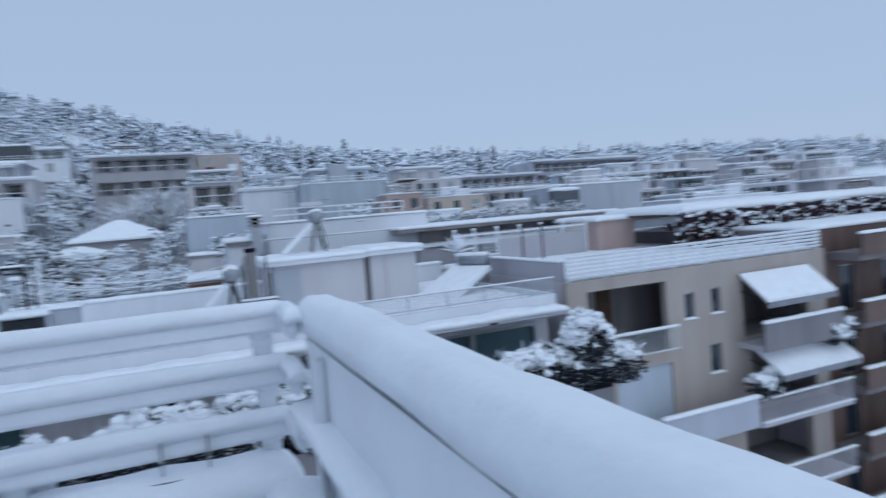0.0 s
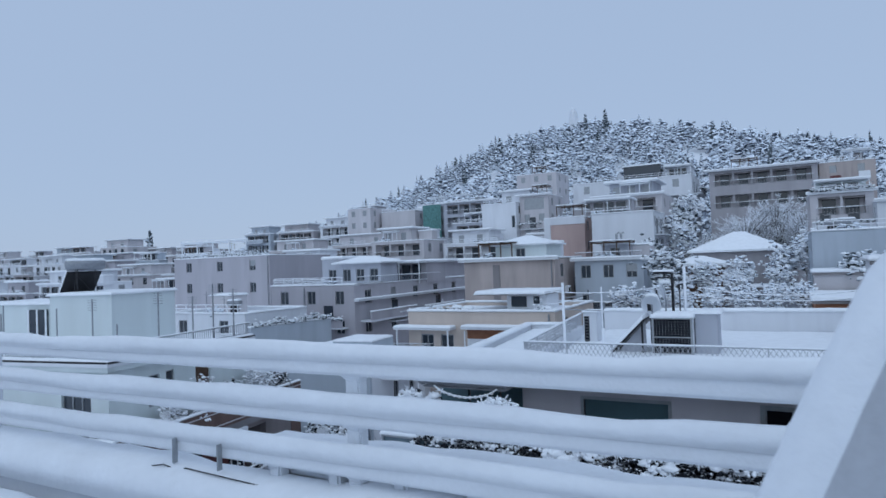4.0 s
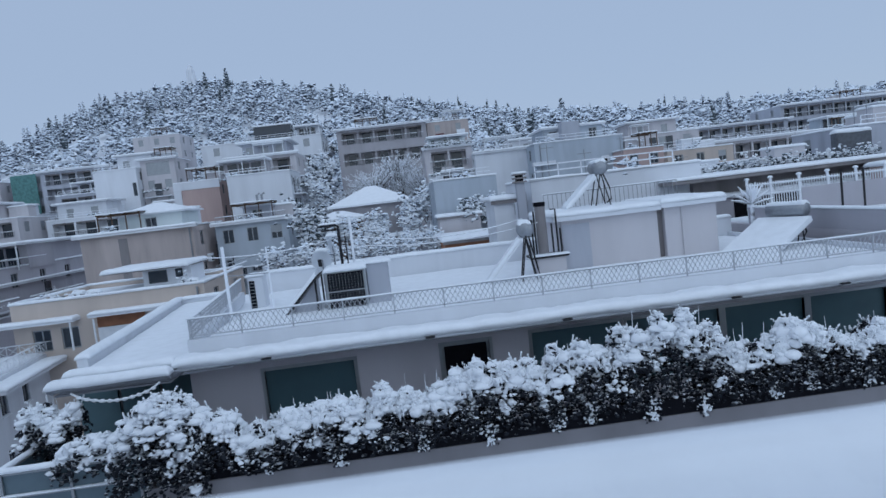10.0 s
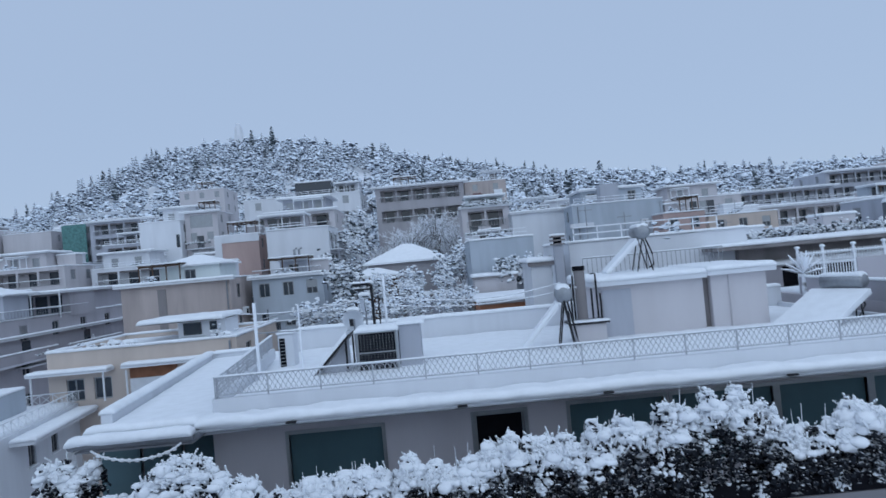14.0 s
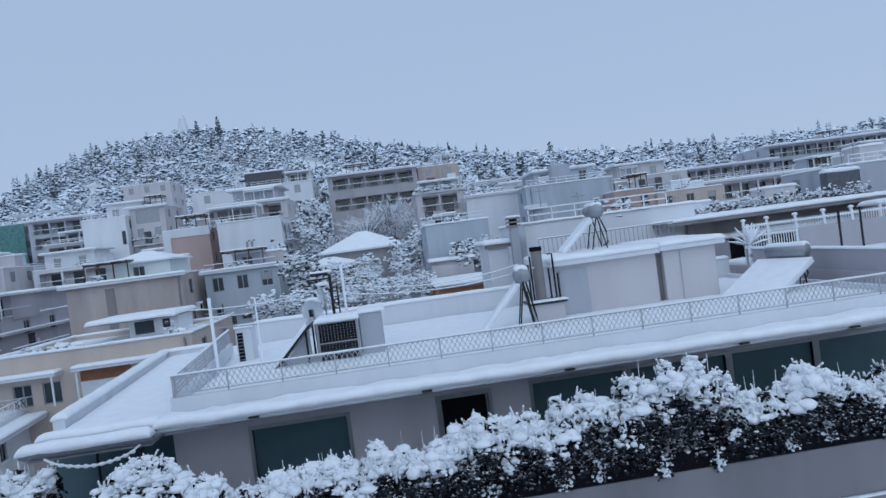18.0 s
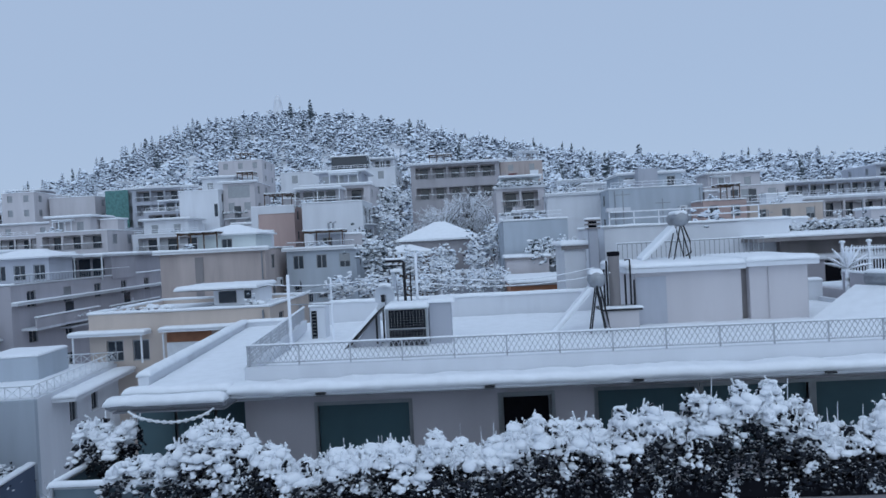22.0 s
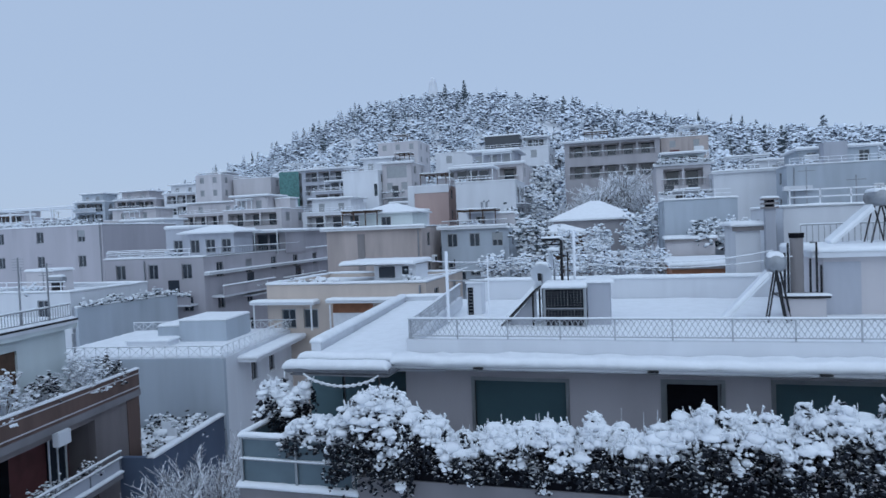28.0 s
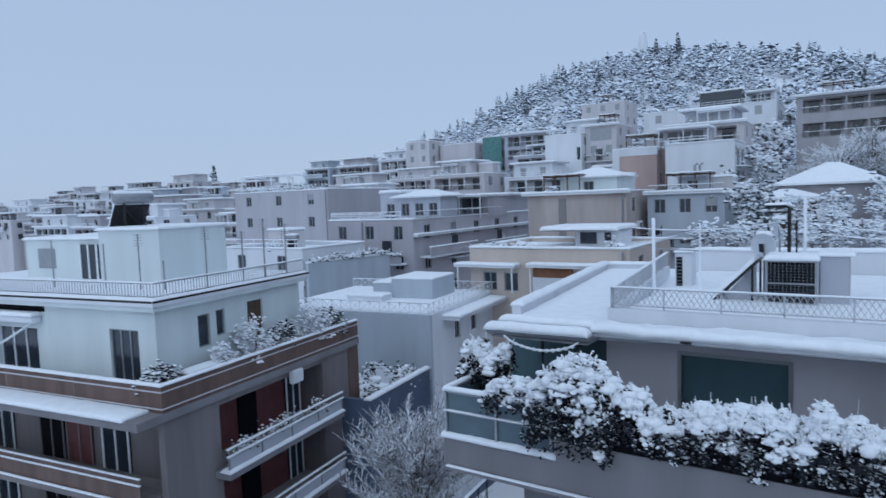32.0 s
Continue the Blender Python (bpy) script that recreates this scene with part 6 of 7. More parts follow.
part("cornice", boxes((LX, PX + 0.35, PY0 - 0.35, PY1 + 0.3, PZ + 0.004, PZ + 0.35)), MINT, lb)
snow_on(lb, LX, PX + 0.35, PY0 - 0.35, PY1 + 0.3, PZ + 0.35, 0.16, 0.5, 0.2)
part("cornice_band", boxes((LX, PX + 0.42, PY0 - 0.42, PY0 - 0.354, PZ + 0.2, PZ + 0.38), (PX + 0.354, PX + 0.42, PY0 - 0.354, PY1 + 0.3, PZ + 0.2, PZ + 0.38)), PLASTER, lb)
railing(lb, "y", PY0 - 0.1, LX, PX + 0.15, PZ + 0.45, 0.6, 110, STEEL, 0.05)
railing(lb, "x", PX + 0.15, PY0 - 0.1, PY1 + 0.2, PZ + 0.45, 0.6, 60, STEEL, 0.05)
sh2 = part("stair_head", boxes((-8.8, -4.9, 4.6, 8.6, PZ + 0.4, PZ + 2.9)), MINT, lb, "pale rendered stair head")
part("stair_head_snow", snow_slab(-8.9, -4.8, 4.5, 8.7, PZ + 2.9, 0.14, 0.4), SNOW, sh2, smooth=True)
sh3 = part("roof_room", boxes((-15.5, -8.81, 5.4, 9.4, PZ + 0.4, PZ + 2.45)), MINT, lb, "pale rendered roof room")
part("roof_room_snow", snow_slab(-15.6, -8.8, 5.3, 9.5, PZ + 2.45, 0.14, 0.4), SNOW, sh3, smooth=True)
part("roof_door", boxes((-11.2, -9.9, 5.3, 5.39, PZ + 0.4, PZ + 2.2)), GLASS, sh3)
part("roof_door_frame", boxes((-11.2, -11.1, 5.26, 5.295, PZ + 0.4, PZ + 2.2), (-10.6, -10.5, 5.26, 5.295, PZ + 0.4, PZ + 2.2), (-10.0, -9.9, 5.26, 5.295, PZ + 0.4, PZ + 2.2)), WHITE, sh3)
part("roof_window", boxes((-14.5, -13.2, 5.36, 5.397, PZ + 1.0, PZ + 2.0)), FRAME, sh3)
for x, y, h in ((-6.4, 3.0, 2.0), (-4.4, 3.1, 2.4), (-2.9, 3.0, 1.3), (-1.6, 4.0, 2.6), (-1.5, 6.0, 2.3), (-1.5, 7.4, 2.8), (-9.2, 2.6, 2.2), (-1.4, 8.8, 2.5)):
    p = part("aerial_pole", tube(bmesh.new(), [(x, y, PZ + 0.4), (x, y, PZ + 0.4 + h)], 0.035, 6), STEEL, lb)
    if h > 2.2:
        bm = bmesh.new()
        for k in range(5):
            tube(bm, [(x - 0.25, y, PZ + h - 0.1 + k * 0.11), (x + 0.25, y, PZ + h - 0.1 + k * 0.11)], 0.012, 5)
        part("aerial_comb", bm, STEEL, p)["kind"] = "stuff"
# front awning frame
for x in (-15.4, -13.2, -11.0, -8.7):
    aw = part("awning_arm", tube(bmesh.new(), [(x, PY0 - 0.05, 15.55), (x - 0.2, -0.7, 14.6)], 0.05, 6), WHITE, lb, "white awning arm under snow")
part("awning_bar", tube(bmesh.new(), [(-16, -0.7, 14.6), (-10.0, -0.7, 14.55)], 0.06, 6), WHITE, lb)
part("awning_box", soft_box(-16, -8.2, PY0 - 0.4, PY0 - 0.01, 15.55, 15.85, 0.06), WHITE, lb)
snow_on(lb, -16, -8.2, PY0 - 0.5, PY0, 15.85, 0.15, 0.3)
part("vent_grille", boxes((-12.5, -8.0, PY0 - 0.015, PY0 - 0.005, 16.0, 16.25)), DARK, lb)
part("wall_air_conditioner", soft_box(0.005, 0.3, 6.8, 7.5, 12.12, 12.7, 0.03), PLASTER, lb, "white wall air-conditioning unit")
heater("dark solar water heater on a wire stand over the roof", -29.6, 17.5, PZ + 2.6, -105, 1.8, 0.25, 1.9, 0.8, True)

bxp = thing("planter_box", "black planter box topped with snow on the roof terrace", "planter", lb.matrix_basis @ Vector((-0.75, 2.6, 13.1)), turn=8.5)
part("box", soft_box(-0.28, 0.28, -0.9, 0.9, 0, 0.75, 0.03), IRON, bxp)
snow_on(bxp, -0.3, 0.3, -0.92, 0.92, 0.75, 0.14, 0.15, name="snow_cap")
part("roof_edge_strip", boxes((LX, PX + 0.4, PY0 - 0.425, PY0 - 0.405, PZ + 0.34, PZ + 0.42), (PX + 0.424, PX + 0.44, PY0 - 0.4, PY1 + 0.3, PZ + 0.34, PZ + 0.42)), IRON, lb, "dark drip strip")
for i, ly in enumerate((3.6, 5.2, 6.4, 8.3)):
    rng = random.Random(130 + i)
    t = thing("balcony_plant", "small potted plant under snow on the side balcony", "plant", lb.matrix_basis @ Vector((0.35, ly, 10.05)), group="side balcony plants")
    part("pot", tube(bmesh.new(), [(0, 0, 0), (0, 0, 0.3)], [0.11, 0.15], 10), TERRA, t)
    c = [(rng.gauss(0, 0.14), rng.gauss(0, 0.3), 0.35 + abs(rng.gauss(0.15, 0.2))) for _ in range(200)]
    lumps("leaves", c[:100], [(0.045, 0.045, 0.03)] * 100, SHRUB, t, seed=i, jitter=0.5)
    lumps("snow_load", [(p_, q_, r_ + 0.04) for p_, q_, r_ in c[100:]], [(0.055, 0.055, 0.035)] * 100, SNOW, t, seed=i + 3, jitter=0.4)

# plants on its terrace
for lx, ly, w, hgt, sd in ((-0.9, 0.8, 2.0, 1.1, 71), (-0.7, 5.4, 2.6, 2.1, 72), (-0.7, 7.4, 1.7, 1.6, 73), (-0.6, 9.4, 2.4, 2.0, 74), (-0.7, 3.6, 1.4, 1.3, 76), (-0.6, 11.2, 1.9, 1.5, 77)):
    p = lb.matrix_basis @ Vector((lx, ly, 13.1))
    rng = random.Random(sd)
    t = thing("terrace_plant", "snow-covered potted shrub on the roof terrace", "plant", p, group="terrace plants")
    part("pot", tube(bmesh.new(), [(0, 0, 0), (0, 0, 0.35)], [0.16, 0.22], 12), TERRA, t)
    bm = bmesh.new()
    lc, ls = [], []
    for k in range(90):
        a, e, r = rng.uniform(0, math.tau), rng.uniform(0.1, 1.4), w * 0.55 * rng.uniform(0.5, 1)
        tip = Vector((math.cos(a) * math.cos(e) * r, math.sin(a) * math.cos(e) * r, 0.35 + hgt * math.sin(e) * rng.uniform(0.6, 1)))
        tube(bm, [(0, 0, 0.33), tip * 0.6 + Vector((0, 0, 0.15)), tip], [0.015, 0.012, 0.005], 4)
        for _ in range(6):
            lc.append(tip * rng.uniform(0.7, 1.02) + Vector((rng.uniform(-0.08, 0.08), rng.uniform(-0.08, 0.08), 0.03)))
            s = rng.uniform(0.03, 0.075)
            ls.append((s * 1.3, s, s * 0.6))
    part("branch", bm, TWIG, t)["kind"] = "stuff"
    lumps("foliage", lc, ls, SHRUB if sd % 2 else TWIG, t, seed=sd, jitter=0.4)
    lumps("snow_load", [c + Vector((0, 0, 0.03)) for c in lc[::2]], ls[::2], SNOW, t, seed=sd + 1)

# ---- low white house with crossed railings, and the dark blue house in front of it ----
lw = thing("low_house", "low white house with crossed white railings round its roof", "house", (-21.4, 30.3, 0), turn=7.5)
part("front_wall", wall_mesh("y", 0, 0.25, -12, 0, -1, 13.3, []), BLUEGREY, lw)
LWS = [(3.4, 4.2, 11.2, 12.4), (6.0, 6.8, 11.2, 12.4), (3.4, 4.2, 8.2, 9.4), (6.0, 6.8, 8.2, 9.4)]
part("side_wall", wall_mesh("x", 0, 0.25, 0.25, 10, -1, 13.3, LWS), PLASTER, lw)
for a, b_, c, d in LWS:
    window(lw, "x", 0, a, b_, c, d, bars=2, sill=True)
part("rear_wall", boxes((-12, -11.75, 0.25, 10, -1, 13.3), (-11.75, -0.25, 9.75, 10, -1, 13.3)), PLASTER, lw)
part("roof", boxes((-11.75, -0.25, 0.25, 9.75, 13.0, 13.2)), CONC, lw)
snow_on(lw, -11.75, -0.25, 0.25, 9.75, 13.2, 0.25, 0.5, 0.2, 0)
part("side_canopy", boxes((0.004, 1.2, 1.6, 9.5, 12.75, 12.95)), PLASTER, lw)
snow_on(lw, 0, 1.25, 1.6, 9.5, 12.95, 0.18, 0.4)
part("stair_block", soft_box(-5.4, -2.2, 4.8, 8.2, 13.2, 14.75, 0.03), BLUEGREY, lw, "blue-grey roof block")
part("stair_block", soft_box(-7.4, -5.41, 5.6, 8.2, 13.2, 14.3, 0.03), BLUEGREY, lw, "blue-grey roof block")
snow_on(lw, -5.42, -2.18, 4.78, 8.22, 14.75, 0.14, 0.3, over=0.0)
snow_on(lw, -7.42, -5.43, 5.58, 8.22, 14.3, 0.14, 0.3, over=0.0)
part("roof_bench", soft_box(-8.0, -5.2, 3.2, 4.4, 13.2, 13.75, 0.03), PLASTER, lw)
snow_on(lw, -8.05, -5.15, 3.15, 4.45, 13.75, 0.15, 0.3)
lattice(lw, "y", 0.1, -12, 0, 13.38, 14.0, 0.7, 0.7, WHITE, 1, 0.024)
lattice(lw, "x", -0.1, 0, 10, 13.38, 14.0, 0.7, 0.7, WHITE, 1, 0.024)
lattice(lw, "y", 9.9, -12, 4.5, 13.38, 14.0, 0.75, 0.75, WHITE, 1, 0.027)
part("flue", tube(bmesh.new(), [(-10.2, 1.5, 13.2), (-10.2, 1.5, 14.6)], 0.09, 8), STEEL, lw)

nb = thing("blue_house", "dark blue house with a snowy terrace full of plants", "house", (-21.3, 30.0, 0), turn=7.5)
part("side_wall", wall_mesh("x", 0, 0.25, -6.6, -0.1, -1, 10.3, [(-5.6, -4.2, 5.6, 7.5)]), NAVY, nb)
window(nb, "x", 0, -5.6, -4.2, 5.6, 7.5, bars=2, sill=True, frame_mat=WHITE)
part("front_wall", boxes((-9, -0.25, -6.6, -6.35, -1, 10.3), (-9, -8.75, -6.35, -0.1, -1, 10.3)), NAVY, nb)
part("terrace", boxes((-8.75, -0.25, -6.35, -0.1, 9.2, 9.4)), CONC, nb)
snow_on(nb, -8.75, -0.25, -6.35, -0.1, 9.4, 0.2, 0.4, 0.2, 0)
snow_on(nb, -0.3, 0.05, -6.6, -0.1, 10.3, 0.14, 0.3)
for i, (lx, ly, kind_) in enumerate(((-1.2, -1.0, 0), (-1.0, -2.0, 0), (-2.3, -2.2, 1), (-1.3, -3.3, 1), (-3.0, -1.0, 0), (-1.0, -4.6, 0))):
    p = nb.matrix_basis @ Vector((lx, ly, 9.55))
    if kind_:
        t = thing("garden_chair", "white garden chair buried in snow", "chair", p, group="garden chairs")
        part("seat", soft_box(-0.3, 0.3, -0.3, 0.3, 0.35, 0.42, 0.02), WHITE, t)
        part("backrest", soft_box(-0.3, 0.3, 0.26, 0.32, 0.42, 0.95, 0.02), WHITE, t)
        for sx in (-0.26, 0.26):
            for sy in (-0.26, 0.26):
                part("leg", boxes((sx - 0.02, sx + 0.02, sy - 0.02, sy + 0.02, -0.1, 0.35)), WHITE, t)
        snow_on(t, -0.32, 0.32, -0.32, 0.26, 0.42, 0.16, 0.1)
    else:
        t = thing("terrace_plant", "dark shrub under snow on the blue house terrace", "plant", p, group="terrace plants")
        rng = random.Random(90 + i)
        c = [(rng.gauss(0, 0.4), rng.gauss(0, 0.35), abs(rng.gauss(0.3, 0.3))) for _ in range(260)]
        lumps("foliage", c[:150], [(0.07, 0.07, 0.05)] * 150, SHRUB, t, seed=i, jitter=0.4)
        lumps("snow_load", [(a, b_, q + 0.12) for a, b_, q in c[150:]], [(0.1, 0.1, 0.06)] * 110, SNOW, t, seed=i + 5)


# ---- bare trees coated in snow ----
def bare_tree(name, label, at, height, radius, seed, limbs=60, twigs_each=14, fat=1.0, group="", coat=None):
    """A bare tree: a forked trunk, rising limbs, and on each of them many fine forked twigs."""
    rng = random.Random(seed)
    t = thing(name, label, "tree", at, group=group)
    trunk, fine = bmesh.new(), bmesh.new()
    tube(trunk, [(0, 0, -0.4), (0.05, 0, height * 0.25), (0, 0.08, height * 0.5), (0.05, 0, height * 0.72)], [height * 0.02, height * 0.016, height * 0.011, height * 0.005], 8)

    def bend(d, k):
        return (d + k * Vector((rng.uniform(-1, 1), rng.uniform(-1, 1), rng.uniform(-0.5, 0.9)))).normalized()

    for i in range(limbs):
        h0 = height * rng.uniform(0.28, 0.7)
        a = rng.uniform(0, math.tau)
        out = Vector((math.cos(a), math.sin(a), 0))
        p = Vector((0, 0, h0))
        reach = radius * rng.uniform(0.4, 1.0)
        up = (height - h0) * rng.uniform(0.35, 0.98) * (1 - 0.35 * reach / radius)
        q = p + out * reach * 0.5 + Vector((rng.uniform(-0.2, 0.2), rng.uniform(-0.2, 0.2), up * 0.6))
        e = p + out * reach + Vector((rng.uniform(-0.3, 0.3), rng.uniform(-0.3, 0.3), up))
        tube(trunk, [p, q, e], [0.04 * fat, 0.026 * fat, 0.012 * fat], 5)
        for k in range(twigs_each):
            u = rng.uniform(0.25, 1.0)
            s = p.lerp(q, u * 2) if u < 0.5 else q.lerp(e, u * 2 - 1)
            d = bend(out * rng.uniform(-0.2, 0.8) + Vector((0, 0, 0.5)), 0.8)
            m = height * rng.uniform(0.025, 0.06)
            c = s + d * m * 0.5
            w = c + bend(d, 0.5) * m * 0.5
            tube(fine, [s, c, w], [0.017 * fat, 0.012 * fat, 0.008 * fat], 3)
            for _ in range(3):
                s2 = s.lerp(c, rng.uniform(0.4, 1)) if rng.random() < 0.5 else c.lerp(w, rng.random())
                tube(fine, [s2, s2 + bend(d, 0.9) * m * rng.uniform(0.25, 0.55)], [0.011 * fat, 0.006 * fat], 3)
    part("trunk", trunk, BARK, t)
    part("twig", fine, coat or TWIG, t, "fine twigs lined with snow")["kind"] = "stuff"
    return t


bare_tree("street_tree", "bare street tree with every twig coated in snow", (-15.5, 20.6, 0), 13.0, 3.1, 5, 110, 26, 1.25, "", ROD)
far_tree = bare_tree("garden_tree", "bare garden tree white with snow", (-3.5, 104, ground_z(-3.5, 104)), 17, 5.0, 9, 80, 24, 2.5, "garden trees")
for x, y, s, r in ((4.5, 106, 0.95, 40), (-9.5, 102, 0.85, 100), (9, 104, 0.8, 200), (0.5, 110, 1.05, 300), (-13.5, 100, 0.8, 20), (5.5, 82, 0.6, 77), (13.5, 74, 0.6, 140)):
    copy_thing(far_tree, pose(x, y, ground_z(x, y), 0, 0, r) @ Matrix.Scale(s, 4))


# ---- the garden pavilion and its yard between the houses ----
def hip_house(name, label, x0, x1, y0, y1, z0, z1, ridge, wall, over=0.6):
    h = thing(name, label, "pavilion")
    part("wall", boxes((x0 + over, x1 - over, y0 + over, y1 - over, z0, z1)), wall, h)
    bm = bmesh.new()
    a = [bm.verts.new(v) for v in ((x0, y0, z1 + 0.01), (x1, y0, z1 + 0.01), (x1, y1, z1 + 0.01), (x0, y1, z1 + 0.01))]
    b2 = [bm.verts.new((v.co.x, v.co.y, z1 + 0.22)) for v in a]
    m = (y1 - y0) / 2
    r = [bm.verts.new((min(x0 + m, (x0 + x1) / 2 - 0.3), (y0 + y1) / 2, ridge)), bm.verts.new((max(x1 - m, (x0 + x1) / 2 + 0.3), (y0 + y1) / 2, ridge))]
    for f in ((b2[0], b2[1], r[1], r[0]), (b2[1], b2[2], r[1]), (b2[2], b2[3], r[0], r[1]), (b2[3], b2[0], r[0]), tuple(reversed(a))):
        bm.faces.new(f)
    for i in range(4):
        bm.faces.new((a[i], a[(i + 1) % 4], b2[(i + 1) % 4], b2[i]))
    part("roof", bm, SNOW, h, "snow-covered hip roof")
    return h


hip_house("pavilion", "low garden pavilion under a broad snowy hip roof", -8.2, 2.0, 74, 83, 12, 20.2, 22.5, WARM)
hip_house("gazebo", "dark open gazebo with a snowy roof", -9.6, -3.6, 68, 73, 12, 18.9, 19.9, WOOD)
yrng = random.Random(77)
for i, (x, y, z, r, dark) in enumerate(((-8.8, 62, 19.3, 1.55, 1), (-7.9, 61, 17.6, 1.5, 1), (-10.4, 52, 16.6, 1.1, 0), (-8.0, 52, 16.6, 1.0, 0), (-5.8, 52, 16.5, 1.0, 0), (-3.6, 53, 16.5, 1.0, 0), (-1.4, 53, 16.6, 1.0, 0), (0.8, 53, 16.7, 1.0, 0), (2.6, 53, 16.7, 0.9, 0), (-2.5, 60, 17.4, 1.0, 0), (1.0, 62, 17.8, 1.1, 0),
                                        (6.5, 57, 18.4, 1.3, 1), (8.6, 58, 18.6, 1.3, 0), (-14, 98, 24, 2.3, 0), (-12.3, 112, 28, 2.3, 0), (-12.4, 104, 25.5, 2.3, 1), (-11, 92, 22.6, 1.9, 0), (-13.2, 80, 20.5, 1.6, 1), (3.6, 72, 20.3, 1.5, 0), (1.5, 70, 19.0, 1.5, 0), (-2.4, 66, 18.2, 1.4, 0), (-5.5, 64, 18.0, 1.4, 0))):
    t = thing("garden_shrub" if r < 2.2 else "garden_conifer", "dark evergreen loaded with snow in the yard" if dark else "snow-buried shrub in the yard", "shrub", (x, y, ground_z(x, y)), group="yard shrubs")
    zc = z - ground_z(x, y)
    c = [(yrng.gauss(0, r * 0.45), yrng.gauss(0, r * 0.4), zc + yrng.gauss(0, r * 0.42)) for _ in range(420)]
    k = 170 if dark else 130
    lumps("foliage", c[:k], [(r * 0.13, r * 0.13, r * 0.1)] * k, CYPR if dark else PINE, t, seed=i, jitter=0.5)
    lumps("snow_load", c[k:], [(r * 0.12, r * 0.12, r * 0.075)] * (420 - k), SNOW, t, seed=i + 3, jitter=0.45)
    part("trunk", tube(bmesh.new(), [(0, 0, -0.5), (0, 0, zc)], [0.25, 0.12], 6), BARK, t)
vs = thing("vent_shaft", "slim grey vent shaft with a louvred cap", "chimney", (6.65, 33.0, 0))
part("shaft", boxes((-0.22, 0.22, 0, 0.45, 14, 20.3)), GREY, vs)
for k in range(3):
    part("cap_slab", boxes((-0.34, 0.34, -0.1, 0.55, 20.3 + k * 0.2, 20.38 + k * 0.2)), CONC, vs)
part("cap_core", boxes((-0.18, 0.18, 0.05, 0.4, 20.3, 20.7)), DARK, vs)
part("cap_snow", snow_slab(-0.34, 0.34, -0.1, 0.55, 20.78, 0.1, 0.2), SNOW, vs, smooth=True)
# small roofs and walls of the yard
for x0, x1, y0, y1, z, m, lab in ((-6, 3, 44, 52, 15.4, CREAM, "low yard building with a snowy roof"), (5.2, 6.3, 33.6, 37, 19.5, PLASTER, "small white roof annexe"), (3.2, 12.5, 47, 55, 16.7, TERRA, "brick-red shed with a snowy roof"), (3.5, 7.2, 56, 59, 18.3, CREAM, "small cream roof house"), (-3, 2.5, 63, 66, 16.8, GREY, "grey shed under snow"), (8.0, 12.5, 60.5, 66, 18.2, BLUEGREY, "low blue-grey annexe under snow")):
    h = thing("shed", lab, "shed")
    part("wall", boxes((x0, x1, y0, y1, -1, z)), m, h)
    snow_on(h, x0 - 0.2, x1 + 0.2, y0 - 0.2, y1 + 0.2, z, 0.25, 0.8)
    part("fascia", boxes((x0 - 0.15, x1 + 0.15, y0 - 0.16, y0 - 0.005, z - 0.22, z - 0.002)), CONC, h)


# ---- apartment building at the end of the street, with awnings ----
rb = thing("apartment_building", "cream apartment building with balconies, awnings and a railed roof terrace", "house")
RH = [(16.5, 20.2, 14.0, 16.75), (21.1, 21.6, 15.1, 16.15), (22.5, 23.0, 15.15, 16.2), (22.3, 22.9, 12.7, 13.9), (24.2, 28.0, 13.9, 16.3), (24.6, 28.4, 10.9, 13.2), (17.6, 20.3, 10.9, 13.5), (19.0, 22.0, 7.9, 10.2), (24.0, 28.0, 7.9, 10.3), (24.0, 28.0, 4.9, 7.3)]
part("front_wall", wall_mesh("y", 17, 0.3, 15.6, 29.2, -1, 17.2, RH), TAN, rb)
part("side_wall", boxes((15.6, 15.9, 17.3, 30, -1, 17.2), (28.9, 29.2, 17.3, 30, -1, 17.2), (15.9, 28.9, 29.7, 30, -1, 17.2)), GREIGE, rb)
# Darker than the facade: recess shade put into the back wall's colour.
part("recess_back", boxes((16.2, 28.8, 19.6, 19.8, -1, 17)), CONC, rb)
for z in (13.9, 10.8, 7.8, 4.8):
    part("recess_floor", boxes((15.9, 28.9, 17.3, 19.6, z - 0.2, z)), CONC, rb)
part("side_parapet", boxes((15.62, 15.85, 17.4, 27, 17.204, 17.95)), PINK, rb)
snow_on(rb, 15.6, 15.87, 17.4, 27, 17.95, 0.08, 0.3, name="parapet_snow")
part("loggia_door", boxes((17.3, 18.3, 19.5, 19.59, 14.0, 16.4)), WOOD, rb)
part("loggia_door", boxes((18.7, 19.4, 19.5, 19.59, 14.0, 16.4)), WOOD, rb)
part("shutter", boxes((17.6, 20.3, 17.1, 17.2, 10.9, 13.5)), BLUEGREY, rb, "large pale roller shutter")
for a, b_, c, d in RH[1:4]:
    window(rb, "y", 17, a, b_, c, d, sill=True)
part("roof", boxes((15.9, 28.9, 17.3, 29.7, 17.0, 17.15)), CONC, rb)
snow_on(rb, 15.9, 28.9, 17.3, 29.7, 17.15, 0.2, 0.6, 0.2, 0)
for i in range(9):
    x = 15.7 + i * 1.63
    part("rail_post", boxes((x, x + 0.06, 16.95, 17.03, 17.2, 18.1)), WHITE, rb)
for i in range(6):
    z = 17.3 + i * 0.15
    sl = part("rail_slat", boxes((15.65, 28.9, 16.96, 17.0, z, z + 0.07)), WHITE, rb)
    part("rail_snow", snow_slab(15.65, 28.9, 16.93, 17.02, z + 0.07, 0.035, 0.4, 0.5), SNOW, sl, smooth=True)
railing(rb, "y", 16.85, 16.6, 20.6, 14.0, 0.95, 24, WHITE, 0.08)
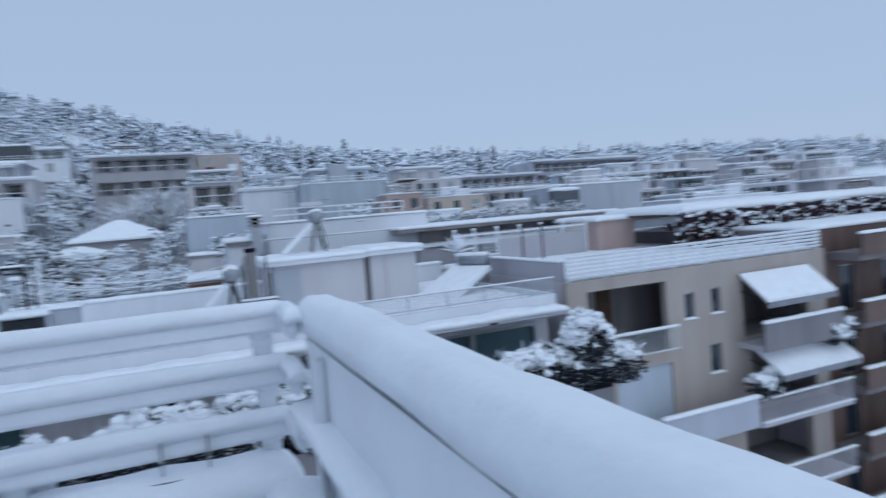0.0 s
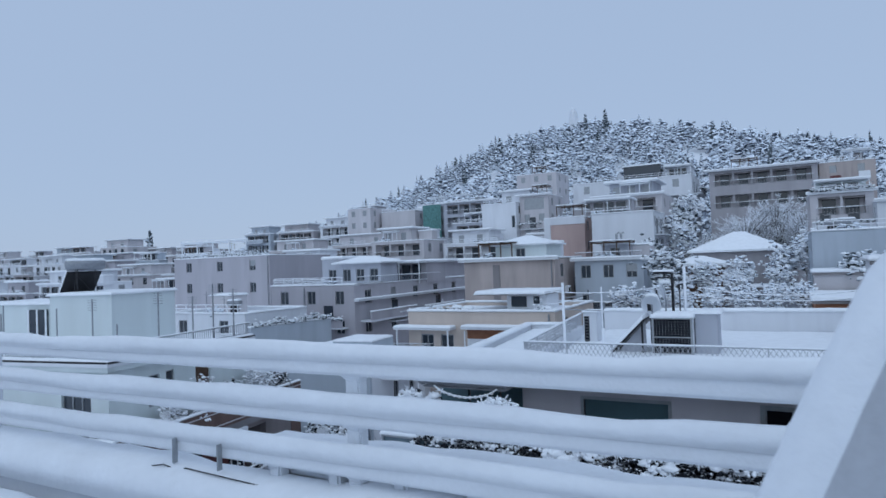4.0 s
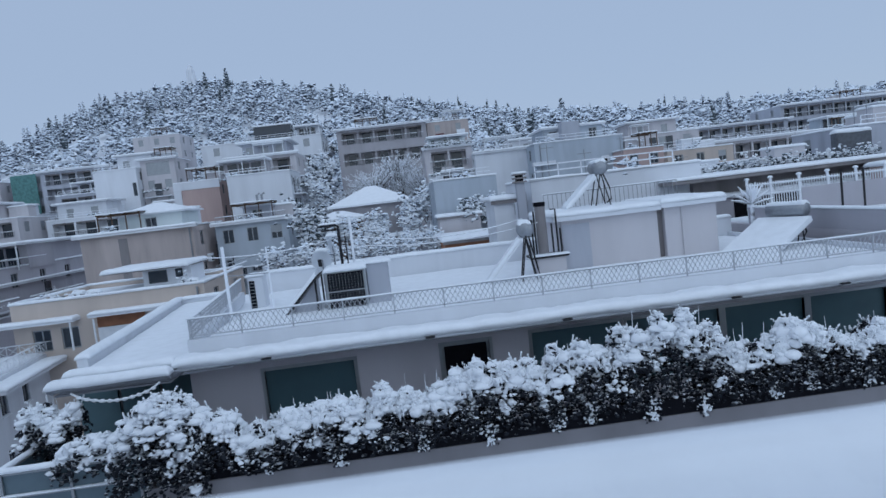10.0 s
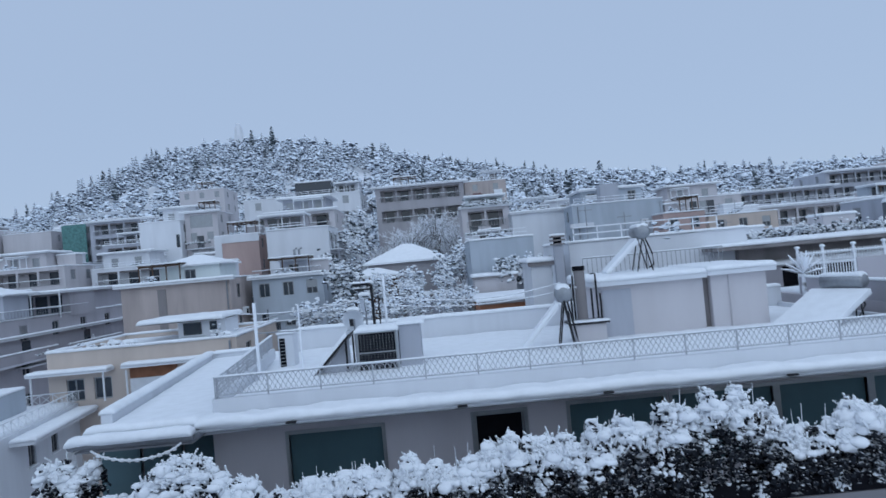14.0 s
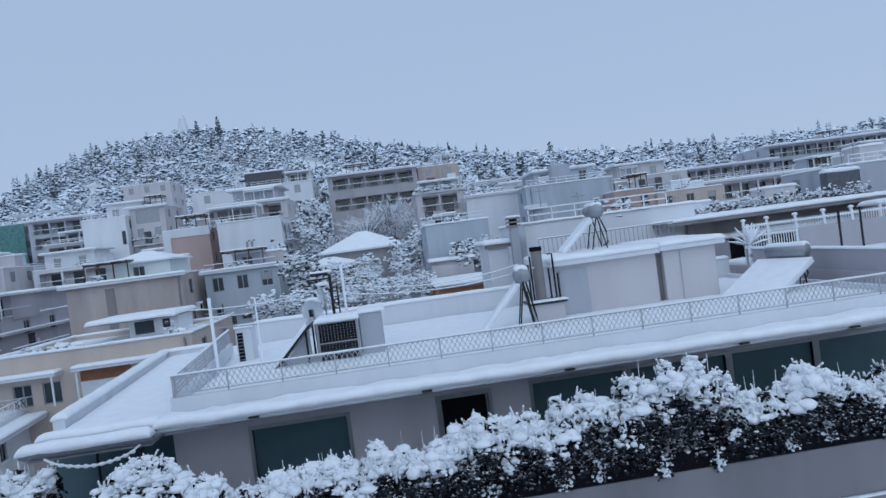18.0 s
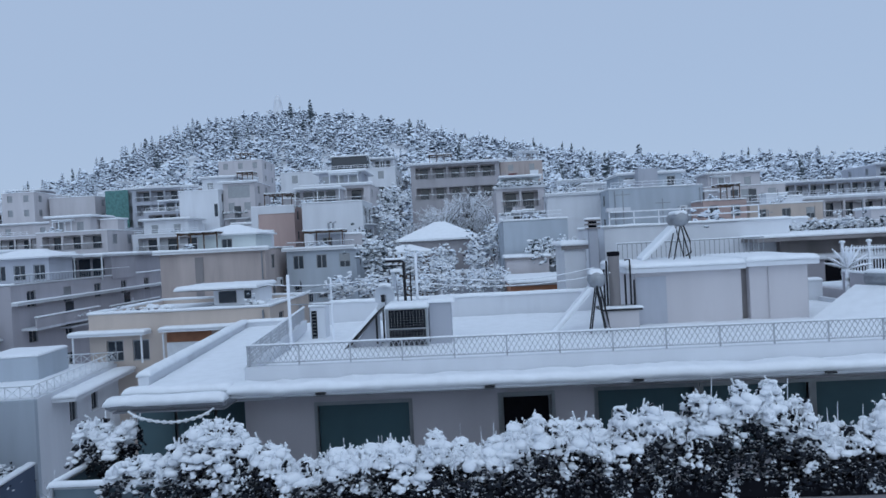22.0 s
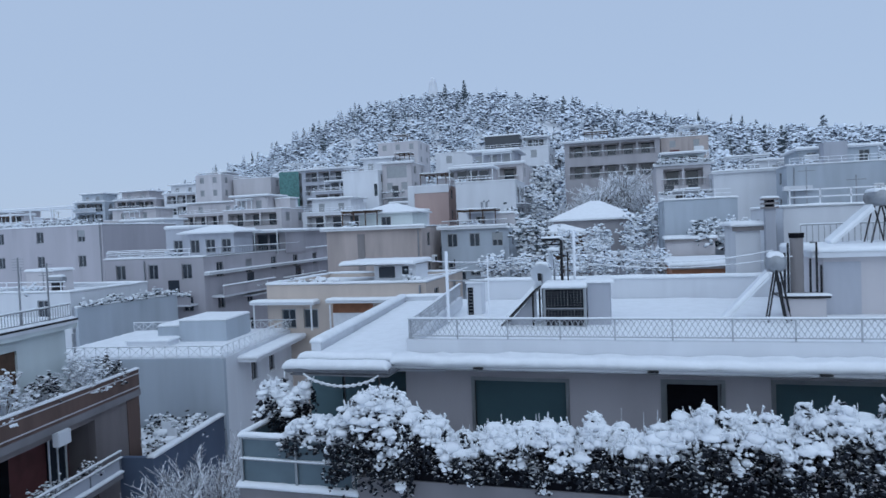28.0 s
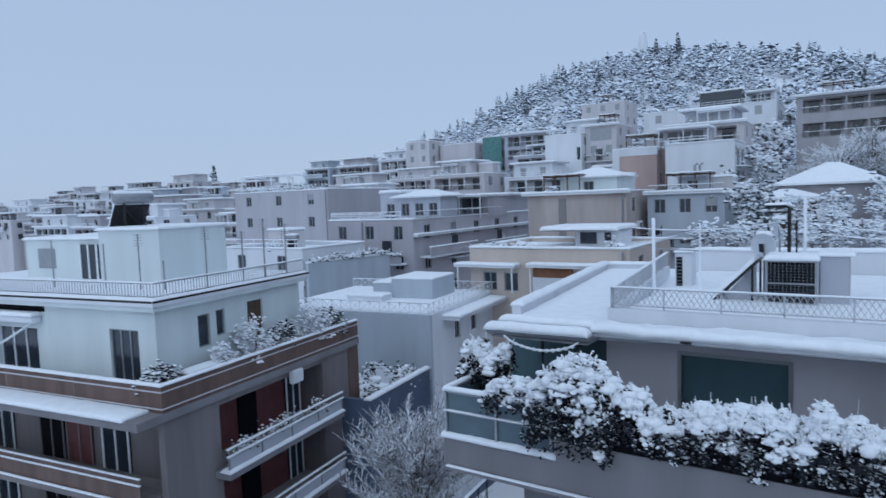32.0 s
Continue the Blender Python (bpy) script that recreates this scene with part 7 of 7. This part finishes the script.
lb2 = part("balcony", boxes((18.6, 23.4, 15.8, 16.996, 10.6, 10.85)), GREIGE, rb)
part("balcony_front", boxes((18.6, 23.4, 15.7, 15.796, 10.6, 11.8)), GREY, lb2, "pale solid balcony front")
part("balcony_snow", snow_slab(18.55, 23.45, 15.65, 15.85, 11.8, 0.13, 0.2), SNOW, lb2, smooth=True)
for z0, x0, x1 in ((13.75, 23.8, 28.4), (10.7, 23.6, 28.9), (7.7, 23.6, 28.9), (4.7, 23.6, 28.9)):
    bl = part("balcony", boxes((x0, x1, 15.7, 16.996, z0 - 0.2, z0)), GREIGE, rb)
    if z0 > 13:
        part("balcony_front", boxes((x0, x1, 15.6, 15.696, z0 - 0.2, z0 + 0.95)), DRAB, bl)
        part("balcony_snow", snow_slab(x0, x1, 15.56, 15.74, z0 + 0.95, 0.12, 0.25), SNOW, bl, smooth=True)
    else:
        railing(bl, "y", 15.72, x0, x1, z0, 0.95, 40, GREIGE, 0.07, thick=0.03)
        part("balcony_edge_snow", snow_slab(x0, x1, 15.66, 15.8, z0, 0.06, 0.25, 0.5), SNOW, bl, smooth=True)
for x0, x1, z, pr in ((24.0, 28.0, 16.5, 1.3), (24.3, 28.9, 13.55, 1.6)):
    a = part("awning", boxes((x0, x1, 16.9, 16.99, z - 0.05, z + 0.1)), AWNING, rb, "lowered awning heavy with snow")
    bm = bmesh.new()
    v = [bm.verts.new(p) for p in ((x0, 16.9, z + 0.12), (x1, 16.9, z + 0.12), (x1, 16.9 - pr, z - 0.85), (x0, 16.9 - pr, z - 0.85), (x0, 16.9, z), (x1, 16.9, z), (x1, 16.9 - pr, z - 0.97), (x0, 16.9 - pr, z - 0.97))]
    for f in ((0, 1, 2, 3), (7, 6, 5, 4), (0, 4, 5, 1), (1, 5, 6, 2), (2, 6, 7, 3), (3, 7, 4, 0)):
        bm.faces.new([v[i] for i in f])
    part("awning_snow", bm, SNOW, a)
    part("valance", boxes((x0, x1, 16.86 - pr, 16.9 - pr, z - 1.2, z - 0.98)), AWNING, a)
    for x in (x0 + 0.05, x1 - 0.05):
        part("awning_arm", tube(bmesh.new(), [(x, 16.9, z - 0.6), (x, 16.95 - pr, z - 1.0)], 0.025, 6), IRON, a)
bush("balcony_shrub", "snowy shrub trailing from a balcony", 23.4, 24.8, 15.5, 16.4, 11.5, 12.9, 81, 700, 0.5, 0.07)
bush("balcony_shrub", "snowy shrub on a street balcony", 27.6, 29.0, 15.4, 16.2, 13.2, 14.4, 82, 700, 0.5, 0.07)
bush("balcony_shrub", "tall round shrub in snow at the end of the balcony", 13.55, 14.95, 13.3, 14.8, 14.4, 16.65, 83, 1900, 0.45, 0.075, dome=True)

bb = thing("brown_building", "brown apartment building with rounded balconies", "house")
part("front_wall", wall_mesh("y", 17.6, 0.3, 29.22, 42, -1, 18.0, [(31.0, 32.0, z, z + 2.2) for z in (14.0, 11.0, 8.0, 5.0)] + [(34.0, 36.0, z, z + 2.2) for z in (14.0, 11.0, 8.0, 5.0)]), BROWN, bb)
part("side_wall", boxes((29.22, 29.5, 17.9, 30, -1, 18), (41.7, 42, 17.9, 30, -1, 18), (29.5, 41.7, 29.7, 30, -1, 18)), DIM, bb)
for z in (14.0, 11.0, 8.0, 5.0):
    window(bb, "y", 17.6, 31.0, 32.0, z, z + 2.2, sill=False)
    window(bb, "y", 17.6, 34.0, 36.0, z, z + 2.2, bars=2, sill=False)
for z in (16.9, 13.9, 10.9, 7.9, 4.9):
    bl = part("balcony", boxes((30.2, 41, 16.0, 17.59, z - 0.35, z)), DIM, bb)
    part("balcony_front", boxes((30.2, 41, 15.9, 15.996, z - 0.1, z + 0.85)), BROWN, bl)
    part("balcony_snow", snow_slab(30.15, 41, 15.85, 16.05, z + 0.85, 0.12, 0.3), SNOW, bl, smooth=True)
snow_on(bb, 29.3, 42, 17.6, 30, 18.0, 0.2, 0.8)
# planted roof pergola behind
pg = thing("roof_pergola", "snow-covered pergola roof overgrown with reddish creeper", "pergola", (0, 0, 0))
part("roof", boxes((26.5, 46, 22.5, 29, 19.0, 19.15)), WOOD, pg)
snow_on(pg, 26.4, 46, 22.4, 29, 19.15, 0.4, 0.5, 0.3)
for x in (26.8, 30.5, 34.5, 39, 45):
    part("post", boxes((x, x + 0.25, 22.6, 22.85, 17.0, 19.0)), CREAM, pg)
prng = random.Random(14)
c = [(prng.uniform(26, 44), 22.3 + prng.gauss(0, 0.4), prng.uniform(17.3, 19.1)) for _ in range(1900)]
lumps("creeper", c[:1100], [(0.16, 0.14, 0.12)] * 1100, RED, pg, "reddish leafless creeper", seed=15, jitter=0.5)
lumps("creeper_snow", [(a, b_ - 0.12, q + 0.06) for a, b_, q in c[1100:]], [(0.14, 0.12, 0.07)] * 800, SNOW, pg, seed=16, jitter=0.5)
for x0, x1, y0, y1, z, m, lab in ((16, 27, 33, 42, 18.2, PINK, "dull pink roof terrace house behind a screen"), (24.5, 27, 27, 31, 19.0, SALMON, "small orange roof room"), (28, 44, 32, 42, 18.8, GREY, "grey roof house behind the pergola")):
    h = thing("roof_house", lab, "house")
    part("wall", boxes((x0, x1, y0, y1, 0, z)), m, h)
    snow_on(h, x0 - 0.2, x1 + 0.2, y0 - 0.2, y1 + 0.2, z, 0.25, 0.8)
    if m is PINK:
        # Black sheet on the solid wall: painted shade below the canopy.
        part("shade_sheet", boxes((x0 + 2.2, x1 - 0.5, y0 - 0.03, y0 - 0.005, 17.0, z - 0.1)), DARK, h, "deep shade under the canopy")
        part("canopy", boxes((x0 - 1.5, x1 + 3, y0 - 0.9, y1, 19.2, 19.4)), CONC, h, "broad flat canopy")
        part("canopy_snow", snow_slab(x0 - 1.5, x1 + 3, y0 - 0.9, y1, 19.4, 0.16, 0.6), SNOW, h, smooth=True)
        part("upper_wall", boxes((x0 + 0.3, x1 - 0.3, y0 + 0.6, y1 - 0.3, z + 0.2, 19.2)), CONC, h)


# ---- the viewer's own roof terrace ----
FZ = 18.9
tagged(part("floor", boxes((-14, 3.2, -9, -0.22, FZ - 0.4, FZ)), CONC, None), "concrete terrace floor under snow", "floor", kind="structure")
own = thing("own_building", "white apartment building under the viewer's terrace", "house")
part("wall", boxes((-13.9, 3.1, -8.9, -0.3, -1, FZ - 0.404)), PLASTER, own)
tagged(snow_on(None, -14, 2.9, -9, -0.53, FZ, 0.15, 0.1, 0.3, 0, "floor_snow"), "soft fresh snow lying on the terrace", "snow", kind="stuff")
# Unseen wall and slab, added to cut the light on the railing snow.
part("penthouse_wall", boxes((-13.9, 3.1, -6.6, -6.3, FZ - 0.404, 21.9)), PLASTER, own, "unseen white wall added behind the terrace to block light")
part("unseen_wall_slab", boxes((-13.9, 3.1, -6.8, -5.9, 21.904, 22.1)), PLASTER, own)
rail = thing("terrace_railing", "white terrace railing of three slats thick with snow", "railing", (0, -0.4, 0))
part("plinth", soft_box(-14, 3.0, -0.12, 0.14, FZ - 0.02, 19.12, 0.02), PLASTER, rail, "white rendered kerb")
part("plinth_snow", snow_slab(-14, 3.0, -0.13, 0.14, 19.12, 0.12, 0.06, 0.6), SNOW, rail, "thick snow on the kerb", smooth=True)
for k, top in enumerate((19.41, 19.605, 19.8)):
    sl = part("slat", soft_box(-14, 3.02, -0.02, 0.022, top - 0.118, top - 0.03, 0.012), WHITE, rail, "broad white metal slat")
    part("slat_snow", snow_slab(-14, 3.02, -0.022, 0.024, top - 0.05, 0.052, 0.05, 0.6, 0.006), SNOW, sl, "thick soft snow", smooth=True)
    back = part("slat", soft_box(2.985, 3.025, -0.24, -0.03, top - 0.118, top - 0.03, 0.012), WHITE, rail, "short return slat at the corner")
    part("slat_snow", snow_slab(2.983, 3.027, -0.24, -0.05, top - 0.05, 0.052, 0.05, 0.5, 0.012), SNOW, back, "thick soft snow", smooth=True)
for x in (-12.9, -10.3, -7.75, -5.15, -2.55, 0.05, 2.93):
    p = part("post", soft_box(x - 0.035, x + 0.035, 0.026, 0.085, 19.0, 19.77, 0.008), WHITE, rail, "white metal post")
    # snow wedged between the post and each slat
    for top in (19.41, 19.605, 19.8):
        w = part("post_snow", ico(0.06, 0.035, 0.035, x, 0.05, top - 0.118, int(x * 7) + 90), SNOW, p, "clinging snow", smooth=True)
for a in ((-0.9, -0.35), (-1.05, -0.8), (1.75, 2.75), (0.5, 0.95)):
    bm = tube(bmesh.new(), [(a[0], -0.07, 19.225), (a[0] + 0.12, -0.075, 19.25), (a[1], -0.07, 19.228)], 0.003, 5)
    part("wire", bm, IRON, rail, "loose black wire")
for x in (-0.9, -0.62, 2.55, 2.7):
    part("cable_tie", boxes((x, x + 0.008, -0.05, -0.026, 19.25, 19.36)), FRAME, rail)
# a rolled awning cassette hung outside the lowest slat
cas = part("awning_cassette", soft_box(-0.5, 2.2, 0.1, 0.24, 19.2, 19.3, 0.03), WHITE, rail, "white awning cassette outside the railing")
part("cassette_snow", snow_slab(-0.52, 2.22, 0.08, 0.26, 19.3, 0.075, 0.06, 0.5, 0.0), SNOW, cas, "thick soft snow", smooth=True)
for k in range(9):
    part("bracket", soft_box(-0.4 + k * 0.31, -0.34 + k * 0.31, 0.03, 0.1, 19.22, 19.33, 0.01), WHITE, cas)
side = thing("terrace_parapet", "white sheet-metal terrace parapet with a thick cap of snow", "parapet", (3.1, -0.4, 0))
part("panel", boxes((-0.05, 0.03, -8.5, -0.2, FZ, 19.68)), WHITE, side, "white painted sheet panel")
part("top_rail", soft_box(-0.066, 0.07, -8.5, -0.2, 19.697, 19.712, 0.005), SEAL, side, "dark grey sealing strip")
part("cap_snow", snow_slab(-0.07, 0.1, -8.5, -0.06, 19.712, 0.1, 0.04, 0.22, 0.0), SNOW, side, "thick rounded cap of snow", smooth=True)
part("ledge", soft_box(-0.1, -0.052, -8.5, -0.2, 19.4, 19.43, 0.01), WHITE, side)
part("ledge_snow", snow_slab(-0.1, -0.05, -8.5, -0.2, 19.43, 0.03, 0.1, 0.6), SNOW, side, smooth=True)
part("plinth", soft_box(-0.2, 0.02, -8.5, -0.0, FZ - 0.02, 19.12, 0.02), PLASTER, side, "white rendered kerb")
part("plinth_snow", snow_slab(-0.2, -0.05, -8.5, -0.15, 19.12, 0.07, 0.08, 0.6), SNOW, side, smooth=True)
for y in (-0.5, -2.6, -4.6):
    part("stiffener", soft_box(-0.09, -0.052, y, y + 0.05, FZ, 19.66, 0.008), WHITE, side)
part("brace", tube(bmesh.new(), [(-0.08, -0.5, 19.4), (-0.1, -0.62, 19.3), (-0.12, -0.8, 18.95)], 0.014, 6), FRAME, side, "thin grey stay")

# a leaning curved arm standing on the terrace, coated with snow
arm = thing("awning_arm", "curved metal awning arm standing up from the terrace, coated with snow", "awning arm", (1.45, -1.0, FZ))
pts = [(-0.08, 0.0), (0.04, 0.34), (0.15, 0.66), (0.25, 0.92), (0.33, 1.12), (0.41, 1.24), (0.47, 1.29)]
wid = [0.122, 0.115, 0.1, 0.086, 0.07, 0.052, 0.02]


def blade(inset, depth, y0, lift):
    """A curved flat blade: a rounded section swept up the bend."""
    bm = bmesh.new()
    rings = []
    for i, (x, z) in enumerate(pts):
        a, b_ = pts[max(i - 1, 0)], pts[min(i + 1, len(pts) - 1)]
        d = Vector((b_[0] - a[0], 0, b_[1] - a[1])).normalized()
        side_ = Vector((d.z, 0, -d.x))
        w = max(0.008, wid[i] - inset)
        rings.append([bm.verts.new(Vector((x, y0, z)) + side_ * w * math.cos(k * math.tau / 16) - side_ * lift + Vector((0, depth * min(1, w / 0.05) * math.sin(k * math.tau / 16) * (1 + 0.15 * noise.noise((x * 9, k, z * 9))), 0))) for k in range(16)])
    for a, b_ in zip(rings, rings[1:]):
        for k in range(16):
            bm.faces.new((a[k], a[(k + 1) % 16], b_[(k + 1) % 16], b_[k]))
    bm.faces.new(rings[0][::-1])
    bm.faces.new(rings[-1])
    return bm


part("blade", blade(0.02, 0.03, -0.045, -0.03), RAILPAINT, arm, "grey painted metal blade", smooth=True)
part("blade_snow", blade(0.02, 0.055, -0.01, 0.045), SNOW, arm, "thick snow clinging to the blade", smooth=True)
bm = bmesh.new()
plate = [(0.04, 0.0), (0.3, 0.0), (0.33, 0.2), (0.28, 0.44), (0.2, 0.5)]
va = [[bm.verts.new((x, y, z)) for x, z in plate] for y in (-0.085, -0.06)]
bm.faces.new(va[0])
bm.faces.new(va[1][::-1])
for k in range(5):
    bm.faces.new((va[0][k], va[1][k], va[1][(k + 1) % 5], va[0][(k + 1) % 5]))
br = part("bracket", bm, FRAME, arm, "grey bolted steel plate")
for x, z in ((0.1, 0.12), (0.24, 0.12), (0.13, 0.26), (0.27, 0.3), (0.2, 0.4), (0.24, 0.2)):
    part("bolt", tube(bmesh.new(), [(x, -0.1, z), (x, -0.08, z)], 0.013, 6), IRON, br)
for k in range(7):
    part("bracket_snow", ico(0.03 + 0.006 * (k % 3), 0.035, 0.045, 0.33 + 0.02 * math.sin(k * 2.1), -0.04, 0.14 + 0.042 * k, k), SNOW, br, "snow crusted on the bracket", smooth=True)
ft = part("foot", soft_box(0.31, 0.41, -0.06, 0.04, 0.0, 0.26, 0.01), IRON, arm, "black square foot")
part("foot_plate", soft_box(0.28, 0.44, -0.09, 0.07, 0.25, 0.28, 0.006), IRON, ft)
part("foot_plate", soft_box(0.28, 0.44, -0.09, 0.07, 0.1, 0.13, 0.006), IRON, ft)
